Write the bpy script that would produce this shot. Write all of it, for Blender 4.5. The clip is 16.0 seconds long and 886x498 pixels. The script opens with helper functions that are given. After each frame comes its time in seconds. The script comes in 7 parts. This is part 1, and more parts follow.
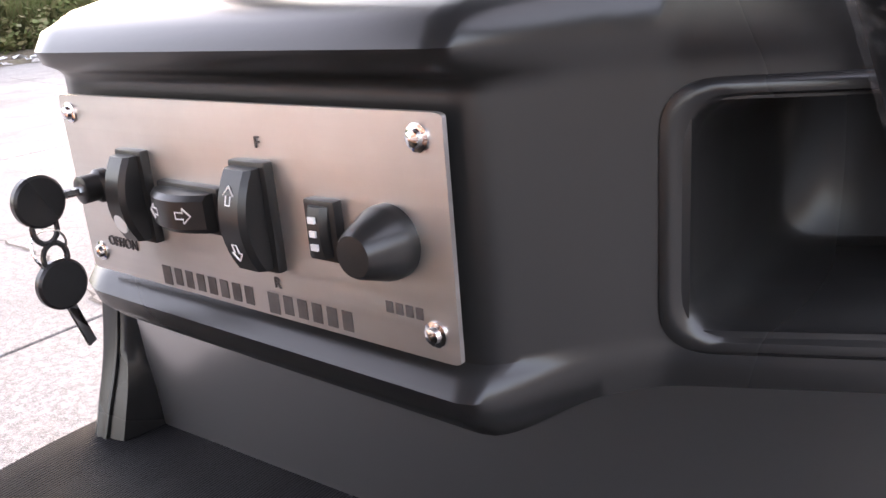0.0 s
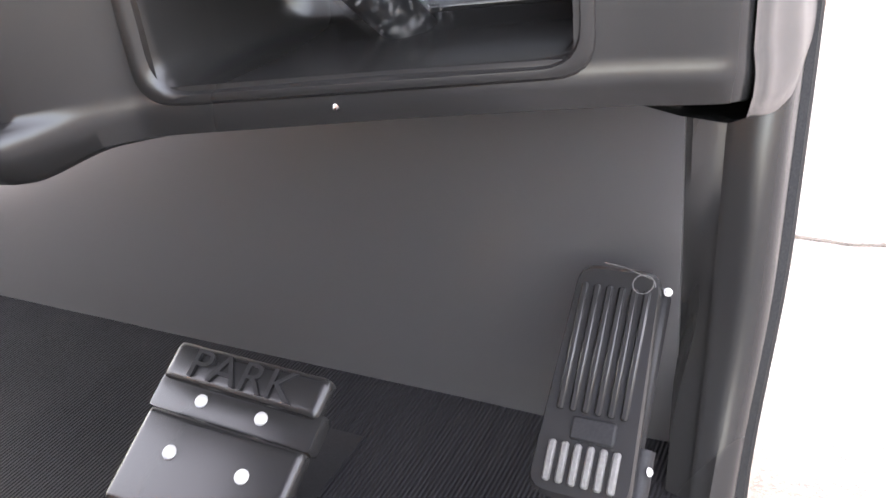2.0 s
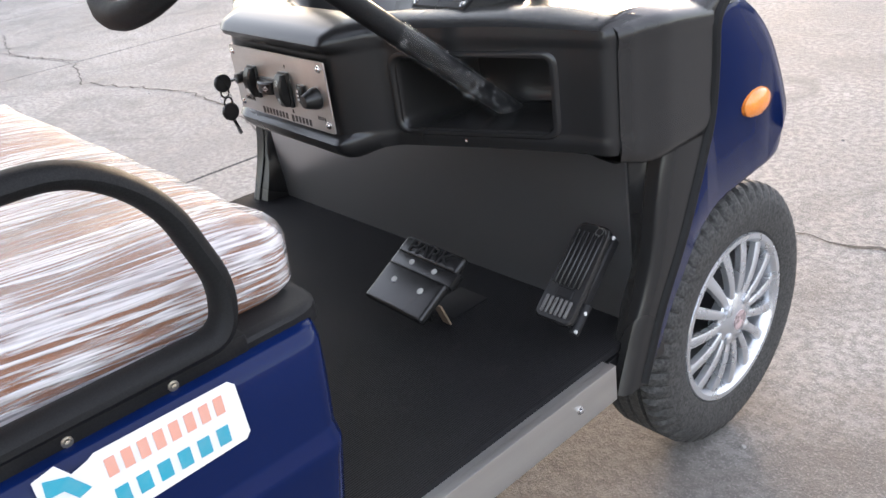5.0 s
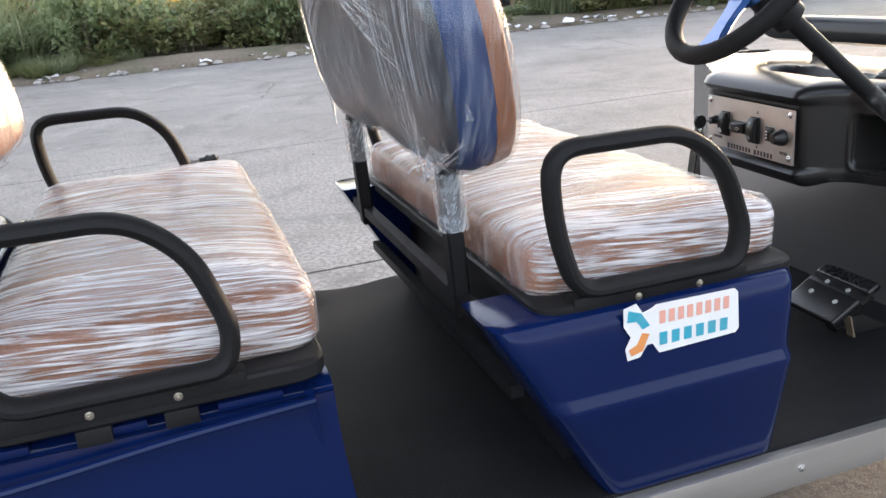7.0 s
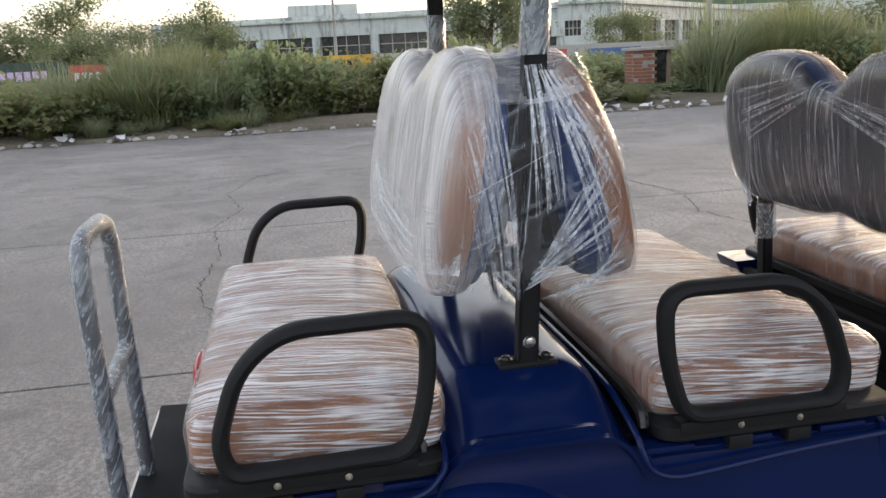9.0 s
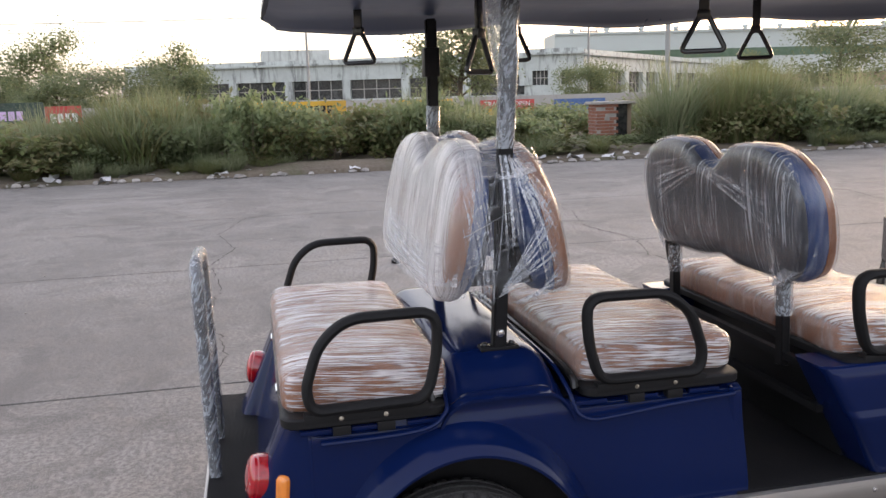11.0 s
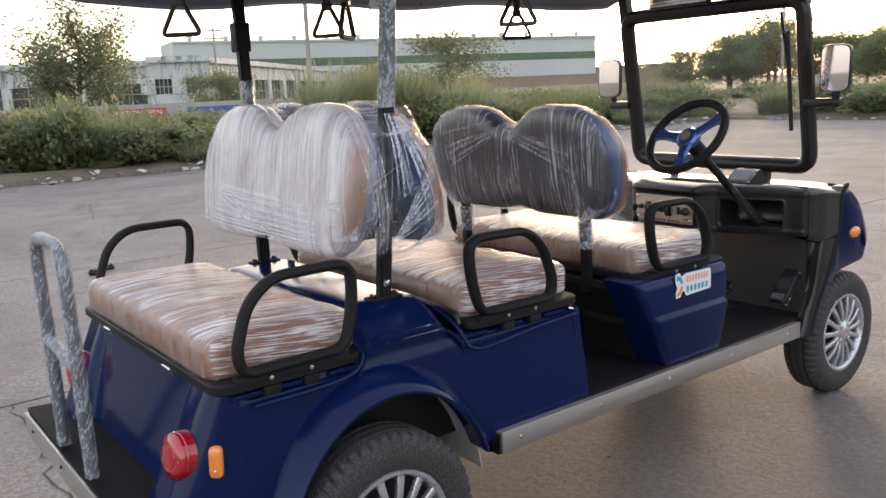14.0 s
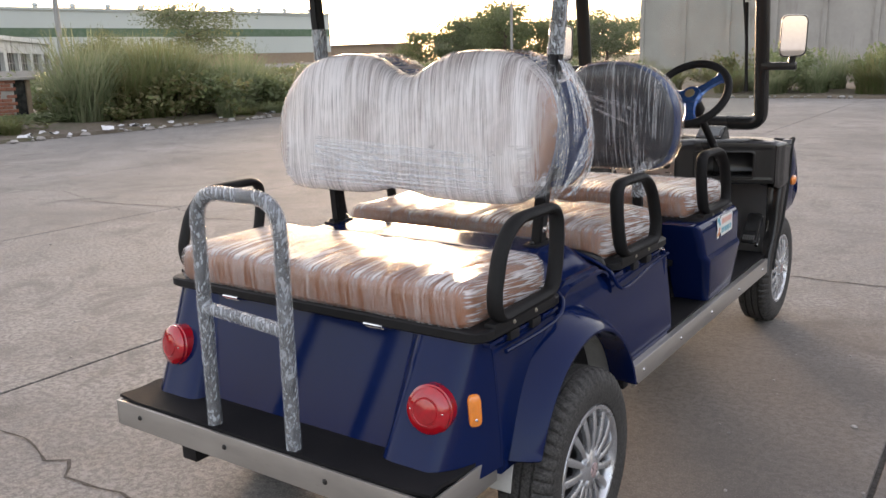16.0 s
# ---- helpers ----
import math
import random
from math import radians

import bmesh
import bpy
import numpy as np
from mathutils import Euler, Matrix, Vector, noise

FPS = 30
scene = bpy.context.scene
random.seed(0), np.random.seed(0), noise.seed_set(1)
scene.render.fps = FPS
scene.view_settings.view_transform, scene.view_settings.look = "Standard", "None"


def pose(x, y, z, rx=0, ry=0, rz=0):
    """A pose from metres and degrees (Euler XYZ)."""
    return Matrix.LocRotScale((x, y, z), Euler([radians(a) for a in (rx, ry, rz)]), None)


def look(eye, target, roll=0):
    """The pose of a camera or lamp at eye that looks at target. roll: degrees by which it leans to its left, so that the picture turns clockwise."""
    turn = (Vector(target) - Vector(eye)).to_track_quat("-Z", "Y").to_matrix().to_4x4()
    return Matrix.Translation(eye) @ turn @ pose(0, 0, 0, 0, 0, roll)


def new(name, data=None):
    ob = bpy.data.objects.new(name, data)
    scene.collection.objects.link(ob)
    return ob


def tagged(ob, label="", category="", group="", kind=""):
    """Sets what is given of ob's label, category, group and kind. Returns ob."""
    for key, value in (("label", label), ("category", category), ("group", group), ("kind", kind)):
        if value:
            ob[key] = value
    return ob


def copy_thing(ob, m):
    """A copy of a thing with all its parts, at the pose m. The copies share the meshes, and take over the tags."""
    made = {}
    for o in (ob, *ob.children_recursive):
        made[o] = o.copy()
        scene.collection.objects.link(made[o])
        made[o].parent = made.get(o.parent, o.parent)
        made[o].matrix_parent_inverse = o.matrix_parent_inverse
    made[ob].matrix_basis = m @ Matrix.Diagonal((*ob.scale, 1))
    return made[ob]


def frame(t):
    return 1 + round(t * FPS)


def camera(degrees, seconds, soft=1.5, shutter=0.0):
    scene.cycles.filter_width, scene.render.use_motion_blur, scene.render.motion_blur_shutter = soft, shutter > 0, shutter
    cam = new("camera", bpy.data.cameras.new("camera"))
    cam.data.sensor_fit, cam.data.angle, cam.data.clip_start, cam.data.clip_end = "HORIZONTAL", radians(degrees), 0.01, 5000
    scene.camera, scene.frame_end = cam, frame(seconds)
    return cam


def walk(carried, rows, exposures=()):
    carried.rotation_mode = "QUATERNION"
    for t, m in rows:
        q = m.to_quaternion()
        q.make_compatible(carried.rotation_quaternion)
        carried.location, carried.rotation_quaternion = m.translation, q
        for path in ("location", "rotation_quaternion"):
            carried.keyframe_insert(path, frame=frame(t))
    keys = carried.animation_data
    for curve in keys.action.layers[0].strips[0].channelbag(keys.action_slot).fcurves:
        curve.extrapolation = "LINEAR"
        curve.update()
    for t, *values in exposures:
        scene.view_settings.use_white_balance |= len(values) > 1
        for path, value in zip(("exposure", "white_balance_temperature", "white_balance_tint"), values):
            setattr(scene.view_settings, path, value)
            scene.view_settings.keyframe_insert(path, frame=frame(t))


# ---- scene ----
cam = camera(55.6, 16.0)
PATH = [
    (0, (0.399, 1.617, 0.993), (-0.741, 3.135, 0.364), -4.8),
    (0.5, (0.476, 1.566, 1.012), (-0.644, 3.08, 0.34), -5.8),
    (1, (0.54, 1.54, 1.022), (-0.509, 3.074, 0.282), -6.2),
    (1.5, (0.62, 1.589, 0.979), (-0.402, 3.104, 0.166), -7.0),
    (2, (0.659, 1.613, 0.955), (-0.192, 3.163, 0.021), -6.4),
    (2.5, (0.69, 1.613, 0.966), (-0.101, 3.168, -0.013), -7.0),
    (3, (0.741, 1.588, 1.003), (-0.018, 3.159, 0.025), -6.7),
    (3.2, (0.787, 1.565, 1.026), (0.034, 3.146, 0.06), -6.3),
    (5.3, (1.401, 1.086, 1.269), (-0.114, 2.079, 0.421), -8.6),
    (5.5, (1.47, 1.023, 1.285), (-0.125, 1.915, 0.473), -8.9),
    (6, (1.627, 0.868, 1.293), (-0.1, 1.573, 0.573), -8.2),
    (6.5, (1.697, 0.8, 1.304), (-0.09, 1.414, 0.649), -6.7),
    (7, (1.623, 0.656, 1.271), (-0.19, 1.226, 0.647), -4.9),
    (7.5, (1.578, 0.454, 1.274), (-0.272, 0.897, 0.656), -5.4),
    (8, (1.595, 0.259, 1.284), (-0.276, 0.628, 0.68), -4.2),
    (8.5, (1.671, -0.044, 1.325), (-0.215, 0.333, 0.774), -3.0),
    (9, (1.77, -0.217, 1.416), (-0.145, 0.124, 0.952), -2.7),
    (9.2, (1.837, -0.238, 1.446), (-0.087, 0.088, 1.005), -2.3),
    (11.3, (2.61, -0.452, 1.544), (0.695, 0.021, 1.214), -1.4),
    (11.5, (2.677, -0.449, 1.545), (0.774, 0.082, 1.231), -1.1),
    (12, (2.803, -0.456, 1.565), (0.986, 0.323, 1.264), -0.1),
    (12.5, (2.797, -0.52, 1.546), (1.084, 0.476, 1.274), -0.3),
    (13, (2.7, -0.761, 1.534), (1.071, 0.367, 1.26), -1.1),
    (13.5, (2.602, -0.916, 1.497), (0.999, 0.236, 1.173), -1.5),
    (14, (2.376, -1.121, 1.444), (0.814, 0.07, 1.069), -2.5),
    (14.5, (2.201, -1.318, 1.416), (0.724, -0.038, 0.991), -2.6),
    (15, (2.005, -1.633, 1.422), (0.612, -0.272, 0.965), -2.9),
    (15.5, (1.796, -1.809, 1.389), (0.496, -0.362, 0.924), -2.9),
    (16, (1.528, -1.975, 1.399), (0.42, -0.37, 0.955), -1.5),
]
EXPOSURES = [(0.0, 3.45, 6450, 23), (1.0, 4.2, 6500, 22), (1.5, 4.5, 6600, 21), (2.0, 4.5, 6700, 20), (2.6, 3.85, 6650, 18), (3.2, 3.2, 6600, 17), (5.5, 2.77, 6240, 14), (6.5, 2.72, 6210, 13), (7.0, 2.52, 6190, 13), (8.0, 2.62, 6140, 11), (8.5, 2.77, 6190, 10), (9.0, 1.77, 6440, 13), (9.2, 1.72, 6440, 14), (11.5, 1.87, 6540, 20), (13.0, 1.47, 6540, 22), (14.5, 1.92, 6590, 16), (16.0, 1.82, 6740, 17)]
walk(cam, [(t, look(eye, target, roll)) for t, eye, target, roll in PATH], EXPOSURES)

# ---- world, sun ----
SUN_AZ, SUN_EL = 38.0, 4.6          # degrees left of the cart's forward axis, and above the horizon
world = bpy.data.worlds.new("evening_sky")
scene.world = world
world.use_nodes = True
wn = world.node_tree.nodes
wl = world.node_tree.links
sky = wn.new("ShaderNodeTexSky")
sky.sky_type = "NISHITA"
sky.sun_disc = False
sky.sun_elevation = radians(SUN_EL)
sky.sun_rotation = radians(-SUN_AZ)
sky.air_density, sky.dust_density, sky.ozone_density = 1.0, 2.2, 1.6
wn["Background"].inputs["Strength"].default_value = 0.6
hazy = wn.new("ShaderNodeHueSaturation")
hazy.inputs["Saturation"].default_value = 0.8
wl.new(sky.outputs["Color"], hazy.inputs["Color"])
haze = wn.new("ShaderNodeMix")
haze.data_type = "RGBA"
haze.inputs["Factor"].default_value = 0.72
haze.inputs[7].default_value = (0.505, 0.475, 0.470, 1)
wl.new(hazy.outputs["Color"], haze.inputs[6])
wl.new(haze.outputs[2], wn["Background"].inputs["Color"])
sun_way = Vector((-math.sin(radians(SUN_AZ)) * math.cos(radians(SUN_EL)), math.cos(radians(SUN_AZ)) * math.cos(radians(SUN_EL)), math.sin(radians(SUN_EL))))
sun = new("sun", bpy.data.lights.new("sun", "SUN"))
sun.data.energy, sun.data.angle, sun.data.color = 0.8, radians(8), (1.0, 0.74, 0.50)
sun.matrix_world = look(sun_way * 60, (0, 0, 0))


# ---- materials ----
def nodes_of(name):
    m = bpy.data.materials.new(name)
    m.use_nodes = True
    t = m.node_tree
    return m, t.nodes, t.links, t.nodes["Principled BSDF"]


def coords(n, l, scale=(1, 1, 1), turn=(0, 0, 0)):
    c = n.new("ShaderNodeTexCoord")
    tr, mp = n.new("ShaderNodeMapping"), n.new("ShaderNodeMapping")
    tr.inputs["Rotation"].default_value = [radians(a) for a in turn]
    mp.inputs["Scale"].default_value = scale
    l.new(c.outputs["Object"], tr.inputs["Vector"])
    l.new(tr.outputs["Vector"], mp.inputs["Vector"])
    return mp.outputs["Vector"]


def noise_node(n, l, vec, scale, detail=5.0, rough=0.6, distort=0.0):
    t = n.new("ShaderNodeTexNoise")
    t.inputs["Scale"].default_value, t.inputs["Detail"].default_value = scale, detail
    t.inputs["Roughness"].default_value, t.inputs["Distortion"].default_value = rough, distort
    l.new(vec, t.inputs["Vector"])
    return t.outputs["Fac"]


def ramp(n, l, fac, lo, hi, a=(0, 0, 0, 1), b=(1, 1, 1, 1)):
    r = n.new("ShaderNodeValToRGB")
    r.color_ramp.elements[0].position, r.color_ramp.elements[1].position = lo, hi
    r.color_ramp.elements[0].color, r.color_ramp.elements[1].color = a, b
    l.new(fac, r.inputs["Fac"])
    return r.outputs["Color"]


def mixed(n, l, fac, a, b):
    m = n.new("ShaderNodeMix")
    m.data_type = "RGBA"
    for socket, v in ((m.inputs["Factor"], fac), (m.inputs[6], a), (m.inputs[7], b)):
        if isinstance(v, (tuple, float, int)):
            socket.default_value = v
        else:
            l.new(v, socket)
    return m.outputs[2]


def bumped(n, l, p, height, strength, distance=0.01):
    b = n.new("ShaderNodeBump")
    b.inputs["Strength"].default_value, b.inputs["Distance"].default_value = strength, distance
    l.new(height, b.inputs["Height"])
    l.new(b.outputs["Normal"], p.inputs["Normal"])


def rgb(c, k=1.0):
    return (c[0] * k, c[1] * k, c[2] * k, 1.0)


def surface(name, c, rough=0.5, metal=0.0, vary=0.25, big=3.0, small=60.0, grain=0.1, coat=0.0, rough_vary=0.12, dirt=None, dirt_lo=0.55, stretch=(1, 1, 1), spec=0.5, specks=0.12, detail=5.0):
    """Paint, plastic, metal and the like: colour that varies at two scales, uneven gloss, fine relief, dust in patches."""
    m, n, l, p = nodes_of(name)
    v = coords(n, l, stretch)
    a, b = noise_node(n, l, v, big, detail), noise_node(n, l, v, small)
    col = mixed(n, l, ramp(n, l, a, 0.3, 0.75), rgb(c, 1 - vary), rgb(c, 1 + vary))
    col = mixed(n, l, ramp(n, l, b, 0.35, 0.7), col, mixed(n, l, specks, col, (0.5, 0.48, 0.45, 1)))
    if dirt:
        d = noise_node(n, l, v, big * 2.3, 8, 0.7)
        col = mixed(n, l, ramp(n, l, d, dirt_lo, dirt_lo + 0.25), col, rgb(dirt))
    l.new(col, p.inputs["Base Color"])
    r = ramp(n, l, a, 0.25, 0.8, (max(rough - rough_vary, 0.02),) * 3 + (1,), (min(rough + rough_vary, 1),) * 3 + (1,))
    l.new(r, p.inputs["Roughness"])
    p.inputs["Metallic"].default_value = metal
    p.inputs["Specular IOR Level"].default_value = spec
    p.inputs["Coat Weight"].default_value, p.inputs["Coat Roughness"].default_value = coat, 0.06
    if grain:
        bumped(n, l, p, b, grain, 0.002)
    return m


def math_node(n, l, op, a, b=None, c=None):
    k = n.new("ShaderNodeMath")
    k.operation = op
    for i, v in enumerate((a, b, c)):
        if isinstance(v, (int, float)):
            k.inputs[i].default_value = v
        elif v is not None:
            l.new(v, k.inputs[i])
    return k.outputs[0]


def film_material(name, stretch, turn=(0, 0, 0), low=0.38, high=0.68, least=0.10, most=0.80, tint=(0.86, 0.83, 0.83), ends=None, fan=None, side=None, face=0.0, wide_streak=0.34, crinkle=1.0, soft=0.20, spec=0.6, gloss=(0.26, 0.045)):
    """Stretched packing film: clear where it lies tight, milky along its fine creases."""
    m, n, l, p = nodes_of(name)
    a = noise_node(n, l, coords(n, l, stretch, turn), 1.0, 1.5, 0.6, 0.0)
    on_side = None
    if side:
        g, nxyz = n.new("ShaderNodeNewGeometry"), n.new("ShaderNodeSeparateXYZ")
        l.new(g.outputs["Normal"], nxyz.inputs[0])
        on_side = ramp(n, l, math_node(n, l, "ABSOLUTE", nxyz.outputs["X"]), 0.35, 0.75)
        a = mixed(n, l, on_side, a, noise_node(n, l, coords(n, l, side, (6, 0, 0)), 1.0, 1.5, 0.6, 0.0))
    if fan:
        c = n.new("ShaderNodeTexCoord")
        mp, xyz, flat_v = n.new("ShaderNodeMapping"), n.new("ShaderNodeSeparateXYZ"), n.new("ShaderNodeCombineXYZ")
        mp.inputs["Location"].default_value = (0, -fan[0], -fan[1])
        l.new(c.outputs["Object"], mp.inputs["Vector"])
        l.new(mp.outputs["Vector"], xyz.inputs[0])
        l.new(math_node(n, l, "MULTIPLY", math_node(n, l, "ARCTAN2", xyz.outputs["Y"], math_node(n, l, "MULTIPLY", xyz.outputs["Z"], -1.0)), fan[2]), flat_v.inputs[0])
        l.new(math_node(n, l, "MULTIPLY", xyz.outputs["Z"], 1.3), flat_v.inputs[1])
        l.new(math_node(n, l, "MULTIPLY", xyz.outputs["X"], 3.0), flat_v.inputs[2])
        b2 = noise_node(n, l, flat_v.outputs[0], 1.0, 4, 0.6)
    else:
        b2 = noise_node(n, l, coords(n, l, tuple(s * wide_streak + 1.0 for s in stretch), tuple(t + 5 if t else 0 for t in turn)), 1.0, 2, 0.6)
    if side:
        b2 = mixed(n, l, on_side, b2, noise_node(n, l, coords(n, l, tuple(s * 0.6 for s in side), (2, 0, 0)), 1.0, 2, 0.6))
    wide = noise_node(n, l, coords(n, l, (11, 5, 7), turn), 1.0, 4, 0.6, 0.5)
    streak = math_node(n, l, "MULTIPLY_ADD", math_node(n, l, "MAXIMUM", math_node(n, l, "MULTIPLY", a, 0.94) if fan else a, b2), 0.7, math_node(n, l, "MULTIPLY", wide, 0.3))
    fac = ramp(n, l, streak, low, high, (least,) * 3 + (1,), (most,) * 3 + (1,))
    if face:
        upright = ramp(n, l, math_node(n, l, "ABSOLUTE", nxyz.outputs["Y"]), 0.45, 0.85, (1, 1, 1, 1), (1 - face,) * 3 + (1,))
        fac = math_node(n, l, "MULTIPLY", fac, upright)
    if ends:
        c = n.new("ShaderNodeTexCoord")
        xyz, size, fade, less = n.new("ShaderNodeSeparateXYZ"), n.new("ShaderNodeMath"), n.new("ShaderNodeMapRange"), n.new("ShaderNodeMath")
        l.new(c.outputs["Object"], xyz.inputs[0])
        size.operation = "ABSOLUTE"
        l.new(xyz.outputs["X"], size.inputs[0])
        fade.inputs["From Min"].default_value, fade.inputs["From Max"].default_value = ends
        fade.inputs["To Min"].default_value, fade.inputs["To Max"].default_value = 1.0, 0.22
        l.new(size.outputs[0], fade.inputs["Value"])
        less.operation = "MULTIPLY"
        l.new(fac, less.inputs[0])
        l.new(fade.outputs[0], less.inputs[1])
        fac = less.outputs[0]
    p.inputs["Base Color"].default_value = rgb(tint)
    p.inputs["Roughness"].default_value = soft - 0.04
    p.inputs["Specular IOR Level"].default_value = spec
    bumped(n, l, p, a, 0.55 * crinkle, 0.008)
    clear, shine, wet = n.new("ShaderNodeBsdfTransparent"), n.new("ShaderNodeBsdfGlossy"), n.new("ShaderNodeMixShader")
    shine.inputs["Roughness"].default_value = soft
    bumped(n, l, shine, a, 0.9 * crinkle, 0.010)
    lw = n.new("ShaderNodeLayerWeight")
    lw.inputs["Blend"].default_value = 0.35
    gl = n.new("ShaderNodeMath")
    gl.operation, gl.inputs[1].default_value, gl.inputs[2].default_value = "MULTIPLY_ADD", gloss[0], gloss[1]
    l.new(lw.outputs["Facing"], gl.inputs[0])
    l.new(gl.outputs[0], wet.inputs["Fac"])
    l.new(clear.outputs[0], wet.inputs[1])
    l.new(shine.outputs[0], wet.inputs[2])
    mix = n.new("ShaderNodeMixShader")
    l.new(fac, mix.inputs["Fac"])
    l.new(wet.outputs[0], mix.inputs[1])
    l.new(p.outputs[0], mix.inputs[2])
    l.new(mix.outputs[0], n["Material Output"].inputs["Surface"])
    return m


def pane_material(name, tint=(0.95, 0.97, 0.96), haze=0.05):
    m, n, l, p = nodes_of(name)
    clear, shine, mix = n.new("ShaderNodeBsdfTransparent"), n.new("ShaderNodeBsdfGlossy"), n.new("ShaderNodeMixShader")
    clear.inputs["Color"].default_value = rgb(tint)
    shine.inputs["Roughness"].default_value = 0.03
    f, k = n.new("ShaderNodeLayerWeight"), n.new("ShaderNodeMath")
    f.inputs["Blend"].default_value = 0.12
    k.operation, k.inputs[1].default_value = "MULTIPLY_ADD", 0.5
    k.inputs[2].default_value = 0.03
    l.new(f.outputs["Facing"], k.inputs[0])
    l.new(k.outputs[0], mix.inputs["Fac"])
    l.new(clear.outputs[0], mix.inputs[1])
    l.new(shine.outputs[0], mix.inputs[2])
    n.remove(p)
    l.new(mix.outputs[0], n["Material Output"].inputs["Surface"])
    return m


def foliage(name, c, c2, gloss=0.45):
    m, n, l, p = nodes_of(name)
    g, oi = n.new("ShaderNodeNewGeometry"), n.new("ShaderNodeObjectInfo")
    col = mixed(n, l, g.outputs["Random Per Island"], rgb(c), rgb(c2))
    col = mixed(n, l, mixed(n, l, 0.35, (0, 0, 0, 1), oi.outputs["Random"]), col, rgb(c2, 0.75))
    l.new(col, p.inputs["Base Color"])
    p.inputs["Roughness"].default_value = gloss
    p.inputs["Specular IOR Level"].default_value = 0.3
    tr = n.new("ShaderNodeBsdfTranslucent")
    l.new(col, tr.inputs["Color"])
    mix = n.new("ShaderNodeMixShader")
    mix.inputs["Fac"].default_value = 0.6
    l.new(p.outputs[0], mix.inputs[1])
    l.new(tr.outputs[0], mix.inputs[2])
    l.new(mix.outputs[0], n["Material Output"].inputs["Surface"])
    return m


def concrete_material(name, c=(0.232, 0.222, 0.209)):
    """Weathered slab: cloudy greys, brown dust, dark stains, fine aggregate; dust and painted shade round the cart."""
    m, n, l, p = nodes_of(name)
    oi, geo = n.new("ShaderNodeObjectInfo"), n.new("ShaderNodeNewGeometry")
    v = geo.outputs["Position"]
    broad, mid = noise_node(n, l, v, 0.45, 8, 0.68, 0.6), noise_node(n, l, v, 3.2, 9, 0.74, 0.3)
    grit, fine = noise_node(n, l, v, 38, 5, 0.7), noise_node(n, l, v, 170, 3, 0.6)
    col = mixed(n, l, ramp(n, l, broad, 0.36, 0.64), rgb(c, 0.60), rgb(c, 1.30))
    col = mixed(n, l, ramp(n, l, mid, 0.44, 0.66, (0, 0, 0, 1), (0.6,) * 3 + (1,)), col, (0.238, 0.208, 0.178, 1))
    stain = noise_node(n, l, v, 1.3, 11, 0.78, 1.4)
    col = mixed(n, l, ramp(n, l, stain, 0.51, 0.62, (0, 0, 0, 1), (0.8,) * 3 + (1,)), col, rgb(c, 0.40))
    pale = noise_node(n, l, v, 0.8, 9, 0.72, 0.8)
    col = mixed(n, l, ramp(n, l, pale, 0.56, 0.72, (0, 0, 0, 1), (0.6,) * 3 + (1,)), col, (0.42, 0.40, 0.37, 1))
    col = mixed(n, l, ramp(n, l, grit, 0.44, 0.56, (0, 0, 0, 1), (0.78,) * 3 + (1,)), col, rgb(c, 0.46))
    col = mixed(n, l, ramp(n, l, fine, 0.52, 0.66, (0, 0, 0, 1), (0.5,) * 3 + (1,)), col, (0.42, 0.395, 0.37, 1))
    col = mixed(n, l, mixed(n, l, 0.22, (0, 0, 0, 1), oi.outputs["Random"]), col, rgb(c, 0.85))
    # brown dust round the cart, its colour darkened for the cart's contact shade
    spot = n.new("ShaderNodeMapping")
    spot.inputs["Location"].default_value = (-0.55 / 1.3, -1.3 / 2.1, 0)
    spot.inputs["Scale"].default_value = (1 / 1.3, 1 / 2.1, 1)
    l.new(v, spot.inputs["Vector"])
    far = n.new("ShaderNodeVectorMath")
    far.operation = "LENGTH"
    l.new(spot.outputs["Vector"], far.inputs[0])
    dust_and_shade = math_node(n, l, "SUBTRACT", math_node(n, l, "MULTIPLY_ADD", noise_node(n, l, v, 2.6, 8, 0.72, 0.5), 1.5, 0.25), far.outputs["Value"])
    col = mixed(n, l, ramp(n, l, dust_and_shade, 0.0, 0.5, (0, 0, 0, 1), (0.5,) * 3 + (1,)), col, (0.118, 0.097, 0.079, 1))
    l.new(col, p.inputs["Base Color"])
    p.inputs["Roughness"].default_value = 0.80
    p.inputs["Specular IOR Level"].default_value = 0.35
    bumped(n, l, p, math_node(n, l, "ADD", math_node(n, l, "ADD", grit, mid), math_node(n, l, "MULTIPLY", fine, 0.5)), 0.62, 0.007)
    return m


def ribbed_rubber(name):
    m, n, l, p = nodes_of(name)
    v = coords(n, l)
    w = n.new("ShaderNodeTexWave")
    w.bands_direction = "X"
    w.inputs["Scale"].default_value = 75.0
    l.new(v, w.inputs["Vector"])
    a = noise_node(n, l, v, 5.0)
    d = noise_node(n, l, v, 14.0, 8, 0.7)
    col = mixed(n, l, ramp(n, l, a, 0.3, 0.7), (0.006, 0.006, 0.0075, 1), (0.014, 0.0135, 0.0145, 1))
    col = mixed(n, l, ramp(n, l, d, 0.58, 0.85, (0, 0, 0, 1), (0.22,) * 3 + (1,)), col, (0.08, 0.068, 0.058, 1))
    l.new(col, p.inputs["Base Color"])
    p.inputs["Roughness"].default_value = 0.72
    p.inputs["Specular IOR Level"].default_value = 0.16
    bumped(n, l, p, w.outputs["Fac"], 0.6, 0.003)
    return m


